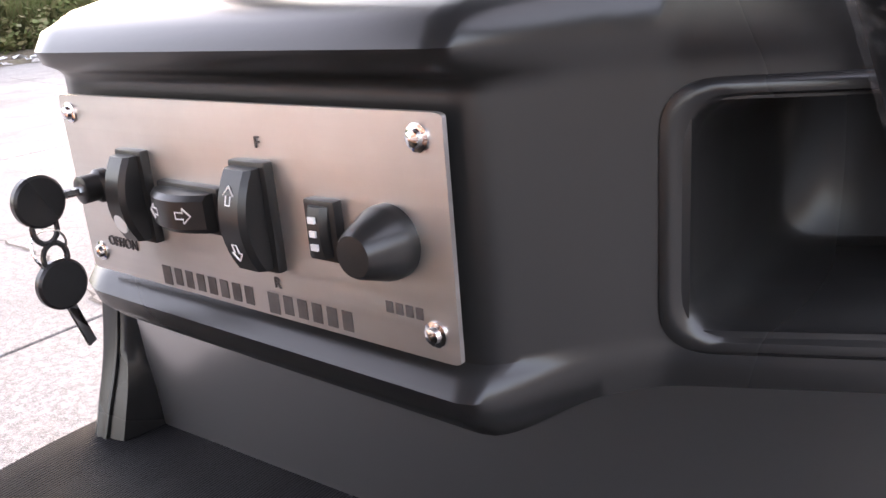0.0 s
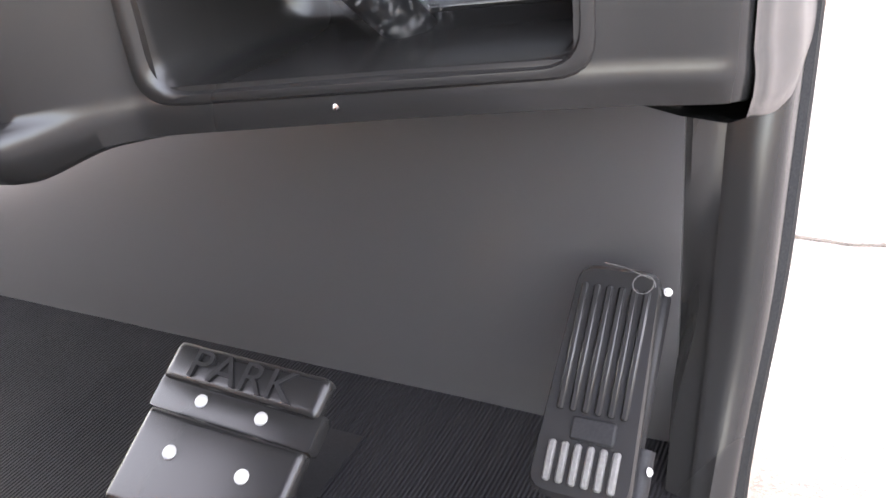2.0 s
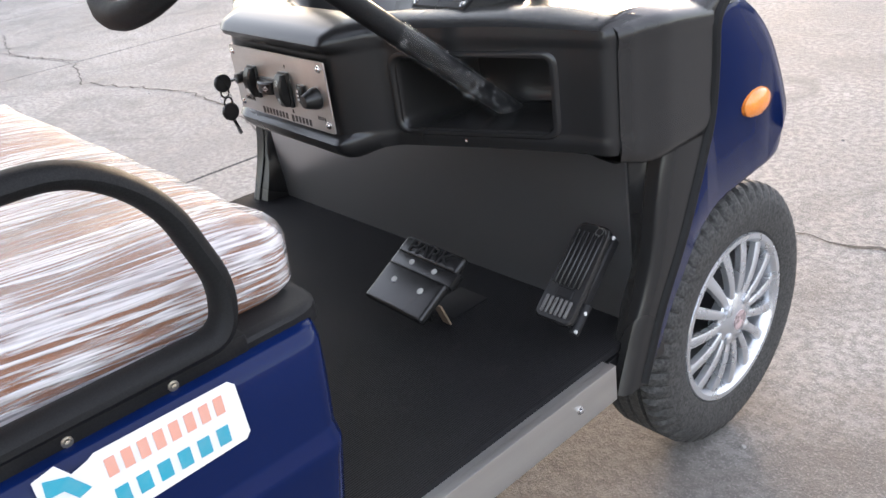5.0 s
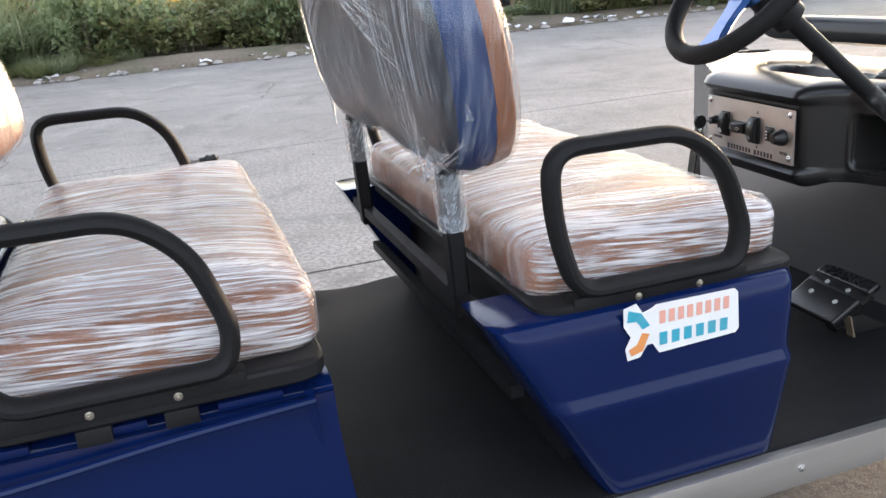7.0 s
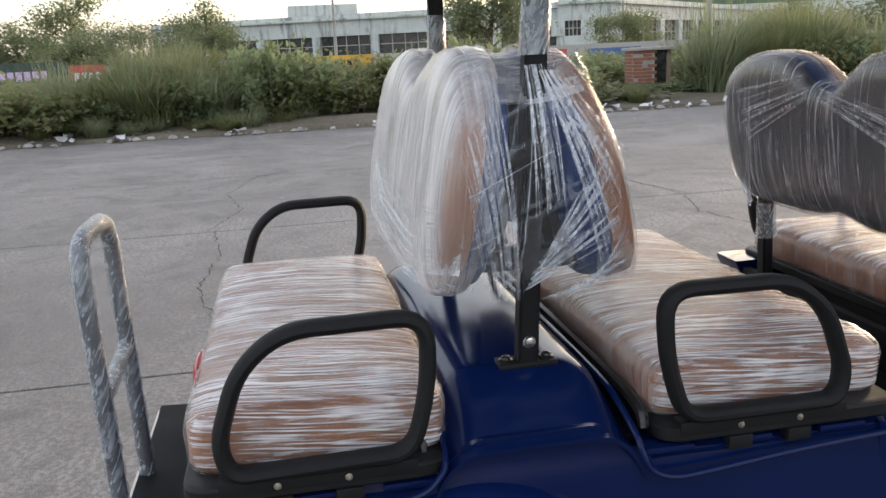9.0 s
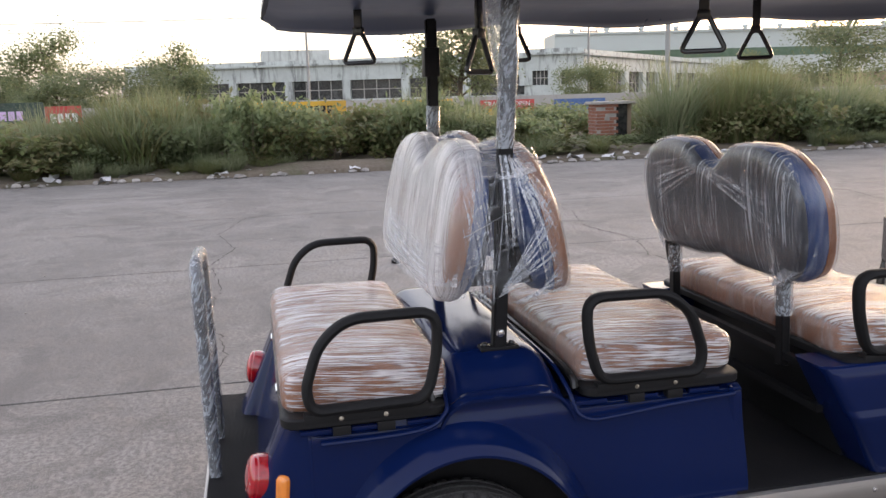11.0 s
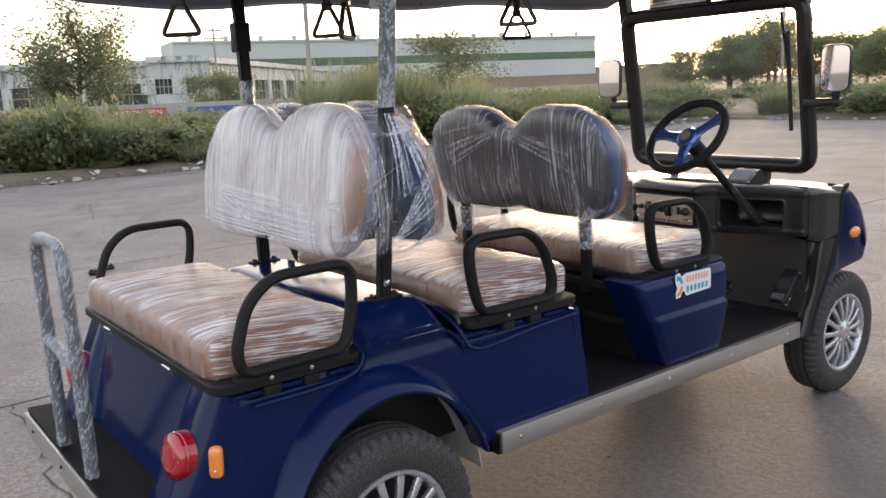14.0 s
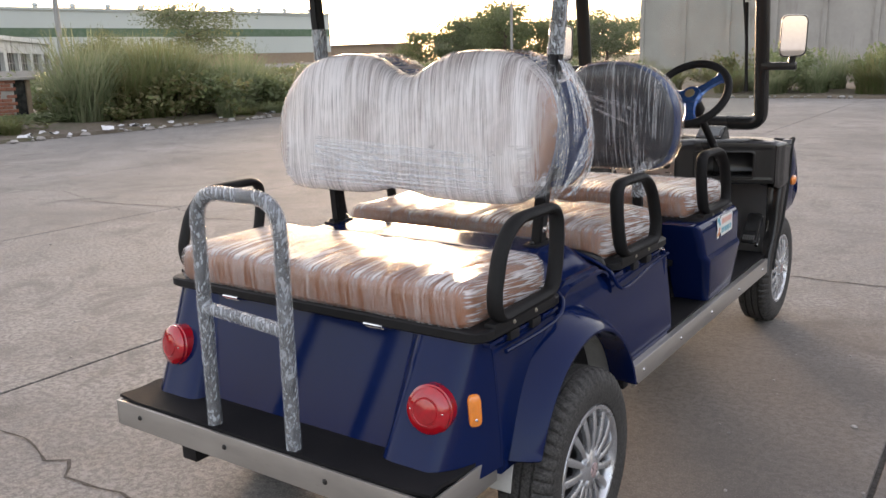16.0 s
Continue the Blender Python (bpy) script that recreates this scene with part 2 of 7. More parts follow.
def brushed_steel(name):
    m, n, l, p = nodes_of(name)
    a = noise_node(n, l, coords(n, l, (2, 2, 240)), 1.0, 4)
    b = noise_node(n, l, coords(n, l), 9.0, 6)
    l.new(mixed(n, l, ramp(n, l, b, 0.3, 0.7), (0.50, 0.475, 0.45, 1), (0.62, 0.595, 0.57, 1)), p.inputs["Base Color"])
    p.inputs["Metallic"].default_value = 0.9
    l.new(ramp(n, l, a, 0.2, 0.8, (0.26,) * 3 + (1,), (0.48,) * 3 + (1,)), p.inputs["Roughness"])
    bumped(n, l, p, a, 0.12, 0.001)
    return m


def peeling_paint(name, c, under=(0.10, 0.10, 0.09), lo=0.56, scale=0.35):
    m, n, l, p = nodes_of(name)
    v = coords(n, l)
    drip = noise_node(n, l, coords(n, l, (1, 1, 0.18)), scale * 3, 8, 0.7, 0.6)
    patch = noise_node(n, l, v, scale * 2, 9, 0.72)
    col = mixed(n, l, ramp(n, l, patch, 0.35, 0.7), rgb(c, 0.82), rgb(c, 1.05))
    col = mixed(n, l, ramp(n, l, drip, lo, lo + 0.16), col, rgb(under))
    l.new(col, p.inputs["Base Color"])
    p.inputs["Roughness"].default_value = 0.85
    bumped(n, l, p, patch, 0.3, 0.03)
    return m


def tan_leather(name, c):
    m, n, l, p = nodes_of(name)
    v = coords(n, l)
    a = noise_node(n, l, v, 7.0)
    t = n.new("ShaderNodeTexVoronoi")
    t.inputs["Scale"].default_value = 260.0
    l.new(v, t.inputs["Vector"])
    l.new(mixed(n, l, ramp(n, l, a, 0.3, 0.7), rgb(c, 0.82), rgb(c, 1.15)), p.inputs["Base Color"])
    p.inputs["Roughness"].default_value = 0.5
    p.inputs["Specular IOR Level"].default_value = 0.2
    bumped(n, l, p, t.outputs["Distance"], 0.25, 0.002)
    return m


BLUE = surface("blue_paint", (0.0032, 0.0108, 0.058), 0.13, vary=0.10, big=2, small=900, grain=0.02, coat=0.0, rough_vary=0.04, specks=0.0, spec=0.21)
BLACK = surface("black_plastic", (0.0165, 0.016, 0.0158), 0.27, spec=0.45, vary=0.0, big=1.5, small=400, grain=0.02, specks=0.0, rough_vary=0.03, detail=0.5)
BLACK_MATT = surface("black_coated_steel", (0.008, 0.008, 0.009), 0.52, spec=0.22, vary=0.3, big=6, small=500, grain=0.08, specks=0.02, dirt=(0.04, 0.035, 0.03), dirt_lo=0.64)
FOAM = surface("black_foam_grip", (0.006, 0.006, 0.0065), 0.66, spec=0.22, vary=0.3, big=12, small=600, grain=0.2, specks=0.02)
BOARD = surface("grey_black_board", (0.39, 0.38, 0.378), 0.28, metal=0.9, vary=0.0, big=2.5, small=500, grain=0.0, specks=0.0, rough_vary=0.0)
MAT = ribbed_rubber("ribbed_rubber")
TYRE = surface("tyre_rubber", (0.014, 0.0135, 0.013), 0.72, vary=0.3, big=9, small=160, grain=0.4, dirt=(0.045, 0.040, 0.034), dirt_lo=0.64)
SILVER = surface("silver_wheel_paint", (0.58, 0.59, 0.61), 0.27, metal=0.75, vary=0.06, big=8, small=300, grain=0.02, specks=0.03, dirt=(0.36, 0.34, 0.31), dirt_lo=0.72)
ALU = surface("aluminium", (0.50, 0.48, 0.45), 0.42, metal=0.85, vary=0.12, big=5, small=220, grain=0.08, dirt=(0.30, 0.25, 0.2), dirt_lo=0.62, stretch=(1, 0.2, 4))
STEEL = brushed_steel("brushed_steel")
CHROME = surface("chrome", (0.75, 0.75, 0.76), 0.12, metal=1.0, vary=0.05, grain=0.0)
GALV = surface("galvanised_sheet", (0.50, 0.50, 0.48), 0.55, metal=0.15, vary=0.2, big=9, small=90, dirt=(0.16, 0.13, 0.1))
TAN = tan_leather("tan_leather", (0.245, 0.100, 0.047))
NAVY = tan_leather("blue_leather", (0.012, 0.036, 0.125))
SHELL = tan_leather("black_leather", (0.034, 0.036, 0.044))
FILM_SEAT = film_material("film_over_seat", (370, 3.4, 9), (0, 3, 5), 0.480, 0.60, 0.02, 0.77, side=(4, 7, 230), face=0.66, soft=0.24, spec=0.45, gloss=(0.24, 0.055))
FILM_BACK = film_material("film_over_back", (320, 8, 2.6), (0, 3, 0), 0.42, 0.60, 0.34, 0.90, side=(4, 190, 3), ends=(0.43, 0.49))
FILM_FRONT = film_material("film_over_pad", (220, 8, 4), (0, 10, 0), 0.52, 0.64, 0.0, 0.65, side=(4, 190, 5), ends=(0.40, 0.48))
FILM_DARK = film_material("film_over_dark_back", (260, 6, 3.0), (0, -5, 0), 0.53, 0.65, 0.04, 0.55, side=(4, 80, 12), tint=(0.70, 0.74, 0.80), ends=(0.43, 0.49))
FILM_END = film_material("film_at_seat_end", (4, 1.1, 260), (-24, 0, 0), 0.53, 0.70, 0.0, 0.52, (0.80, 0.86, 0.94), fan=(0.18, 1.43, 60))
FILM_STRAND = film_material("film_strands", (90, 90, 40), (30, 15, 0), 0.40, 0.70, 0.04, 0.46, (0.84, 0.88, 0.94), crinkle=0.6)
FILM_LID = film_material("film_over_tops", (60, 14, 60), (0, 0, 8), 0.46, 0.68, 0.08, 0.55)
FILM_BAND = film_material("film_band", (2, 6, 260), (0, 5, 0), 0.48, 0.66, 0.05, 0.8)
FILM_POST = film_material("film_on_tube", (170, 170, 14), (22, 14, 0), 0.45, 0.71, 0.09, 0.58, (0.72, 0.77, 0.83))
FILM_THIN = film_material("thin_film", (190, 190, 70), (35, 20, 0), 0.56, 0.72, 0.0, 0.22, (0.80, 0.80, 0.80), crinkle=0.05, soft=0.38, gloss=(0.16, 0.02))
GLASS = pane_material("clear_pane")
MIRROR = surface("mirror_glass", (0.85, 0.85, 0.85), 0.02, metal=1.0, vary=0.0, grain=0.0, rough_vary=0.01)
RED_LENS = surface("red_lens", (0.40, 0.005, 0.012), 0.10, vary=0.25, big=30, small=400, grain=0.05, coat=1.0, specks=0.0)
AMBER_LENS = surface("amber_lens", (0.85, 0.24, 0.015), 0.16, vary=0.12, big=40, small=400, grain=0.2, coat=0.8)
WHITE_LENS = surface("clear_lamp_lens", (0.7, 0.72, 0.74), 0.08, metal=0.4, vary=0.1, grain=0.05, coat=0.8)
STICKER = surface("white_vinyl", (0.80, 0.79, 0.77), 0.35, vary=0.04, grain=0.0)
S_TEAL = surface("teal_vinyl", (0.03, 0.34, 0.45), 0.4, vary=0.08, grain=0.0)
S_ORANGE = surface("orange_vinyl", (0.75, 0.27, 0.06), 0.4, vary=0.08, grain=0.0)
S_PEACH = surface("pale_red_vinyl", (0.75, 0.36, 0.27), 0.4, vary=0.08, grain=0.0)
ETCH = surface("etched_dark_mark", (0.045, 0.035, 0.032), 0.6, vary=0.3, grain=0.0)
WHITE_MARK = surface("white_print", (0.75, 0.75, 0.74), 0.5, vary=0.05, grain=0.0)
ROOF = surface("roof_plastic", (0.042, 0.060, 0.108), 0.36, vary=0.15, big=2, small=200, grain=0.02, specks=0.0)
ROOF_UNDER = surface("roof_underside", (0.012, 0.0135, 0.018), 0.6, vary=0.2, big=3, small=120, grain=0.05, specks=0.0)
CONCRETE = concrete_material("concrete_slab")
JOINT = surface("joint_dirt", (0.030, 0.026, 0.022), 0.95, vary=0.4, big=2, small=60, grain=0.4)
SOIL = surface("verge_soil", (0.115, 0.09, 0.062), 0.95, vary=0.4, big=0.4, small=14, grain=0.6, dirt=(0.06, 0.075, 0.03), dirt_lo=0.5)
RUBBLE = surface("rubble_grey", (0.33, 0.31, 0.29), 0.9, vary=0.5, big=3, small=40, grain=0.5)
LITTER = surface("pale_litter", (0.62, 0.62, 0.64), 0.6, vary=0.3, big=2, small=30, grain=0.2)
BRICK = surface("red_brick", (0.30, 0.105, 0.06), 0.9, vary=0.35, big=4, small=60, grain=0.5, dirt=(0.30, 0.27, 0.24), dirt_lo=0.55)
MORTAR = surface("mortar", (0.36, 0.34, 0.31), 0.95, vary=0.2, big=5, small=50, grain=0.5)
WALL_WHITE = peeling_paint("peeling_white_wall", (0.56, 0.59, 0.56), (0.15, 0.15, 0.14), 0.50, 0.42)
WALL_GREY = peeling_paint("stained_concrete_wall", (0.40, 0.38, 0.35), (0.20, 0.18, 0.16), 0.55, 0.22)
SHED_PALE = surface("pale_sheet_cladding", (0.50, 0.54, 0.51), 0.6, vary=0.07, big=0.05, small=1.5, grain=0.05)
SHED_GREEN = surface("green_sheet_band", (0.075, 0.135, 0.075), 0.6, vary=0.1, big=0.05, small=1.5, grain=0.05)
SHED_TAN = surface("tan_plinth", (0.30, 0.22, 0.15), 0.85, vary=0.15, big=0.1, small=2, grain=0.1)
# dark window panes, and the painted shade in the gap of the pier
DARK_OPEN = surface("dark_window_and_gap_shade", (0.022, 0.024, 0.026), 0.25, vary=0.4, big=0.8, small=6, grain=0.0)
POLE_GREY = surface("grey_pole", (0.30, 0.30, 0.29), 0.55, vary=0.2, big=1.5, small=30, grain=0.1)
AD_YELLOW = surface("yellow_wall_paint", (0.62, 0.36, 0.03), 0.8, vary=0.2, big=0.7, small=9, dirt=(0.25, 0.2, 0.12), dirt_lo=0.55)
AD_RED = surface("red_wall_paint", (0.50, 0.06, 0.05), 0.8, vary=0.2, big=0.7, small=9, dirt=(0.25, 0.14, 0.12), dirt_lo=0.58)
AD_BLUE = surface("blue_wall_paint", (0.06, 0.13, 0.32), 0.8, vary=0.2, big=0.7, small=9, dirt=(0.2, 0.2, 0.2), dirt_lo=0.58)
AD_DARK = surface("dark_green_banner", (0.018, 0.045, 0.032), 0.6, vary=0.2, big=0.7, small=9)
AD_MAUVE = surface("mauve_print", (0.62, 0.45, 0.70), 0.7, vary=0.05, grain=0.0)
BARK = surface("bark", (0.10, 0.07, 0.045), 0.95, vary=0.4, big=3, small=30, grain=0.6)
LEAF = foliage("leaf_green", (0.15, 0.20, 0.095), (0.29, 0.33, 0.18))
LEAF_TREE = foliage("leaf_tree", (0.13, 0.17, 0.085), (0.25, 0.28, 0.15))
GRASS = foliage("reed_grass", (0.16, 0.215, 0.105), (0.31, 0.325, 0.20))
WEED = foliage("dry_weed", (0.26, 0.22, 0.12), (0.16, 0.21, 0.08))


# ---- mesh tools ----
def crom(pts, k=6, closed=False):
    """A smooth line through the points."""
    pts = [Vector(p) for p in pts]
    n, out = len(pts), []
    for i in range(n if closed else n - 1):
        a, b, c, d = (pts[(i + j) % n] if closed else pts[min(max(i + j, 0), n - 1)] for j in (-1, 0, 1, 2))
        for s in range(k):
            t = s / k
            out.append(0.5 * (2 * b + (c - a) * t + (2 * a - 5 * b + 4 * c - d) * t * t + (3 * b - a - 3 * c + d) * t ** 3))
    return out if closed else out + [pts[-1]]


def filleted(pts, r, k=5, closed=True):
    """A line with its corners rounded."""
    pts = [Vector(p) for p in pts]
    n, out = len(pts), []
    for i, p in enumerate(pts):
        if not closed and i in (0, n - 1):
            out.append(p)
            continue
        a, b = pts[i - 1] - p, pts[(i + 1) % n] - p
        rr = min(r if not isinstance(r, (list, tuple)) else r[i], a.length * 0.48, b.length * 0.48)
        p0, p1 = p + a.normalized() * rr, p + b.normalized() * rr
        for s in range(k + 1):
            t = s / k
            out.append(p0.lerp(p, t).lerp(p.lerp(p1, t), t))
    return out


def tube(bm, pts, r, closed=False, n=10, flat=1.0):
    pts = [Vector(p) for p in pts]
    m, rings = len(pts), []
    ways = [((pts[(i + 1) % m] - pts[i - 1]) if closed else (pts[min(i + 1, m - 1)] - pts[max(i - 1, 0)])).normalized() for i in range(m)]
    u = ways[0].orthogonal().normalized()
    for i in range(m):
        u = (u - ways[i] * u.dot(ways[i])).normalized()
        v = ways[i].cross(u)
        rad = r(i / (m - 1)) if callable(r) else r
        rings.append([bm.verts.new(pts[i] + rad * (u * math.cos(2 * math.pi * j / n) + v * flat * math.sin(2 * math.pi * j / n))) for j in range(n)])
    for i in range(m if closed else m - 1):
        a, b = rings[i], rings[(i + 1) % m]
        shift = 0
        if closed and i == m - 1:
            shift = min(range(n), key=lambda s: (a[0].co - b[s].co).length)
        for j in range(n):
            bm.faces.new((a[j], a[(j + 1) % n], b[(j + 1 + shift) % n], b[(j + shift) % n]))
    if not closed:
        bm.faces.new(rings[0][::-1])
        bm.faces.new(rings[-1])
    return bm


def box(bm, x0, x1, y0, y1, z0, z1, bev=0.0, seg=2, m=None):
    vs = [bm.verts.new((x, y, z)) for x in (x0, x1) for y in (y0, y1) for z in (z0, z1)]
    fs = [bm.faces.new([vs[i] for i in f]) for f in ((0, 1, 3, 2), (4, 6, 7, 5), (0, 4, 5, 1), (2, 3, 7, 6), (0, 2, 6, 4), (1, 5, 7, 3))]
    made = set(vs)
    if bev:
        got = bmesh.ops.bevel(bm, geom=list({e for f in fs for e in f.edges}), offset=bev, segments=seg, profile=0.6, affect="EDGES")
        made = {v for v in got["verts"]} | {v for v in vs if v.is_valid}
    if m is not None:
        for v in made:
            v.co = m @ v.co
    return bm


def lathe(bm, profile, n=32, m=None, cap=True):
    """A body turned round its z axis from (radius, height) pairs."""
    m = m or Matrix()
    rings = [[bm.verts.new(m @ Vector((r * math.cos(2 * math.pi * j / n), r * math.sin(2 * math.pi * j / n), h))) for j in range(n)] for r, h in profile]
    for a, b in zip(rings, rings[1:]):
        for j in range(n):
            bm.faces.new((a[j], a[(j + 1) % n], b[(j + 1) % n], b[j]))
    if cap:
        bm.faces.new(rings[0][::-1])
        bm.faces.new(rings[-1])
    return bm


def loft(bm, rings, closed=True, caps=True):
    vs = [[bm.verts.new(p) for p in ring] for ring in rings]
    for a, b in zip(vs, vs[1:]):
        n = len(a)
        for j in range(n if closed else n - 1):
            bm.faces.new((a[j], a[(j + 1) % n], b[(j + 1) % n], b[j]))
    if caps and closed:
        bm.faces.new(vs[0][::-1])
        bm.faces.new(vs[-1])
    return bm


def sheet(bm, nu, nv, f):
    vs = [[bm.verts.new(f(i / nu, j / nv)) for j in range(nv + 1)] for i in range(nu + 1)]
    for i in range(nu):
        for j in range(nv):
            bm.faces.new((vs[i][j], vs[i + 1][j], vs[i + 1][j + 1], vs[i][j + 1]))
    return bm


def thicken(bm, t):
    bmesh.ops.recalc_face_normals(bm, faces=bm.faces)
    bmesh.ops.solidify(bm, geom=list(bm.faces), thickness=t)
    return bm


def pillow(bm, outline, a, vc, front, back, f, rings=9, power=3.0):
    """A stuffed pad: an outline in (u, v), bulging by front and back, laid into space by f(u, v, w)."""
    edge = [bm.verts.new(f(u, v, 0)) for u, v in outline]
    for thick in (front, -back):
        last = edge
        for k in range(1, rings + 1):
            s = (k / rings) ** 1.5
            w = thick * (1 - (1 - s) ** power) ** (1 / power)
            ring = []
            for u, v in outline:
                q = (max(-a, min(a, u)), vc)
                ring.append(bm.verts.new(f(u + (q[0] - u) * s, v + (q[1] - v) * s, w)))
            for j in range(len(edge)):
                try:
                    bm.faces.new((last[j], last[(j + 1) % len(edge)], ring[(j + 1) % len(edge)], ring[j]))
                except ValueError:
                    pass
            last = ring
    bmesh.ops.remove_doubles(bm, verts=bm.verts, dist=1e-5)
    bmesh.ops.recalc_face_normals(bm, faces=bm.faces)
    return bm


def done(bm, name, material, sharp=38):
    bmesh.ops.recalc_face_normals(bm, faces=bm.faces)
    me = bpy.data.meshes.new(name)
    bm.to_mesh(me)
    bm.free()
    me.polygons.foreach_set("use_smooth", [True] * len(me.polygons))
    me.set_sharp_from_angle(angle=radians(sharp))
    me.materials.append(material)
    return me


def part(name, bm, material, parent, label="", sharp=38):
    """One mesh under a thing or under a part."""
    ob = new(name, done(bm, name, material, sharp))
    ob.parent = parent
    return tagged(ob, label)


def thing(name, label, category, group="", kind="", at=None):
    ob = new(name)
    ob.empty_display_size = 0.05
    if at is not None:
        ob.matrix_world = at
    return tagged(ob, label, category, group, kind)


def solid(name, bm, material, label, category, group="", kind="", sharp=38):
    return tagged(new(name, done(bm, name, material, sharp)), label, category, group, kind)


def letters(text, size, m, material, parent, name="lettering", depth=0.0008):
    """Words in the built-in font, as a mesh laid at m."""
    c = bpy.data.curves.new(name, "FONT")
    c.body, c.size, c.extrude, c.align_x, c.align_y = text, size, depth, "CENTER", "CENTER"
    tmp = new(name + "_curve", c)
    dg = bpy.context.evaluated_depsgraph_get()
    me = bpy.data.meshes.new_from_object(tmp.evaluated_get(dg))
    bpy.data.objects.remove(tmp)
    bpy.data.curves.remove(c)
    me.transform(m)
    me.materials.clear()
    me.materials.append(material)
    ob = new(name, me)
    ob.parent = parent
    return ob


def smooth(a, b, x):
    t = max(0.0, min(1.0, (x - a) / (b - a)))
    return t * t * (3 - 2 * t)


def ripple(p, s=1.0, seed=0.0):
    return noise.noise(Vector(p) * s + Vector((seed, seed * 1.7, seed * 0.3)))


# ---- ground: one sheet to the horizon, concrete slabs on it ----
bm = bmesh.new()
sheet(bm, 40, 40, lambda u, v: Vector(((u - 0.5) * 1600 - 60, (v - 0.5) * 1600 + 60, -0.035)))
ground = solid("ground", bm, SOIL, "brown weedy earth reaching to the horizon", "ground", kind="structure")

SLAB_X, SLAB_Y, GAP = 3.33, 3.44, 0.020
X_LINES = [-2.08 + SLAB_X * k for k in range(-4, 5)]
Y_LINES = [-0.09 + SLAB_Y * k for k in (-4, 7)]
pavement = thing("pavement", "weathered grey concrete yard in large cracked slabs", "pavement", kind="structure")
bm = bmesh.new()
box(bm, X_LINES[0] - 0.2, X_LINES[-1] + 0.2, Y_LINES[0] - 0.2, Y_LINES[-1] + 0.2, -0.034, -0.013)
part("joint_bed", bm, JOINT, pavement)

# ---- golf cart: x to its right, y forward, rear axle at y 0 ----
cart = thing("golf_cart", "new navy blue six-seat electric golf cart, seats still in packing film", "golf cart")


def both(f):
    for s in (1, -1):
        f(s)


ARCH_Y, ARCH_Z, ARCH_A, ARCH_R = 0.03, 0.28, 0.33, 0.383


def side_panel(s):
    bm = bmesh.new()

    def f(u, v):
        y = -0.36 + 1.175 * u
        top = 0.742 + 0.05 * smooth(-0.05, 0.06, y) * (1 - smooth(0.24, 0.33, y)) - 0.012 * smooth(0.33, 0.45, y)
        low = 0.405
        if abs(y - ARCH_Y) < ARCH_A:
            low = max(low, ARCH_Z + ARCH_R * math.sqrt(1 - ((y - ARCH_Y) / ARCH_A) ** 2))
        z = low + (top - low) * v
        x = 0.568 - 0.02 * smooth(0.45, 0.76, z) - 0.012 * smooth(0.70, 0.76, z)
        y += 0.02 * smooth(0.7, 0.4, z) * smooth(0.6, 0.815, y)
        return Vector((s * x, y, z))

    sheet(bm, 96, 30, f)
    thicken(bm, 0.012)
    panel = part("side_panel", bm, BLUE, cart, "navy blue rear side panel with a flared wheel arch")
    bm = bmesh.new()
    rings = []
    for k in range(61):
        a = radians(13 + 150 * k / 60)
        w = 0.9 + 0.1 * math.sin(a) ** 2
        band = ((0.058, 0.545), (0.053, 0.557), (0.047, 0.568), (0.036, 0.591), (0.024, 0.613), (0.012, 0.629), (0.003, 0.636), (-0.004, 0.635), (-0.007, 0.627), (-0.003, 0.60), (0.0, 0.55))
        rings.append([Vector((s * x, ARCH_Y + (ARCH_A + d * w) * math.cos(a), max(ARCH_Z + (ARCH_R + d * w) * math.sin(a), 0.408 if k < 30 else 0.424))) for d, x in band])
    loft(bm, rings)
    part("wheel_arch_flare", bm, BLUE, panel, "", 42)
    for y0, y1 in ((-0.365, -0.04), (0.345, 0.815)):
        bm = bmesh.new()
        sheet(bm, 20, 6, lambda u, v: Vector((s * (0.44 + 0.108 * v), y0 + (y1 - y0) * u, 0.737 - 0.012 * smooth(0.8, 1.0, v) + 0.012 * smooth(0.12, 0.0, u if y0 < 0 else 1))))
        thicken(bm, 0.006)
        part("seat_ledge", bm, BLUE, panel)
    return panel


both(side_panel)
for s in (1, -1):
    # added tubes that stand for the panel edges and their bright highlights
    for line in ([(0.5635, 0.785, 0.722), (0.572, 0.60, 0.716), (0.576, 0.43, 0.702), (0.575, 0.37, 0.700), (0.571, 0.335, 0.715), (0.562, 0.322, 0.742), (0.545, 0.318, 0.765), (0.48, 0.314, 0.795), (0.38, 0.310, 0.815), (0.0, 0.308, 0.818)], [(0.567, -0.33, 0.712), (0.571, -0.15, 0.716), (0.572, -0.06, 0.728), (0.566, -0.025, 0.752), (0.548, -0.012, 0.770), (0.48, -0.006, 0.795), (0.38, -0.003, 0.815), (0.0, -0.002, 0.82)]):
        bm = bmesh.new()
        tube(bm, crom([(s * x, y, z) for x, y, z in line], 6), 0.006, n=8)
        part("panel_edge_bead", bm, BLUE, cart)
    for y in (-0.335, -0.21, -0.07, 0.375, 0.52, 0.70):
        bm = bmesh.new()
        box(bm, *sorted((s * 0.50, s * 0.5535)), y - 0.045, y + 0.045, 0.730, 0.7435, 0.005, 2)
        part("seat_rest_pad", bm, BLUE, cart)

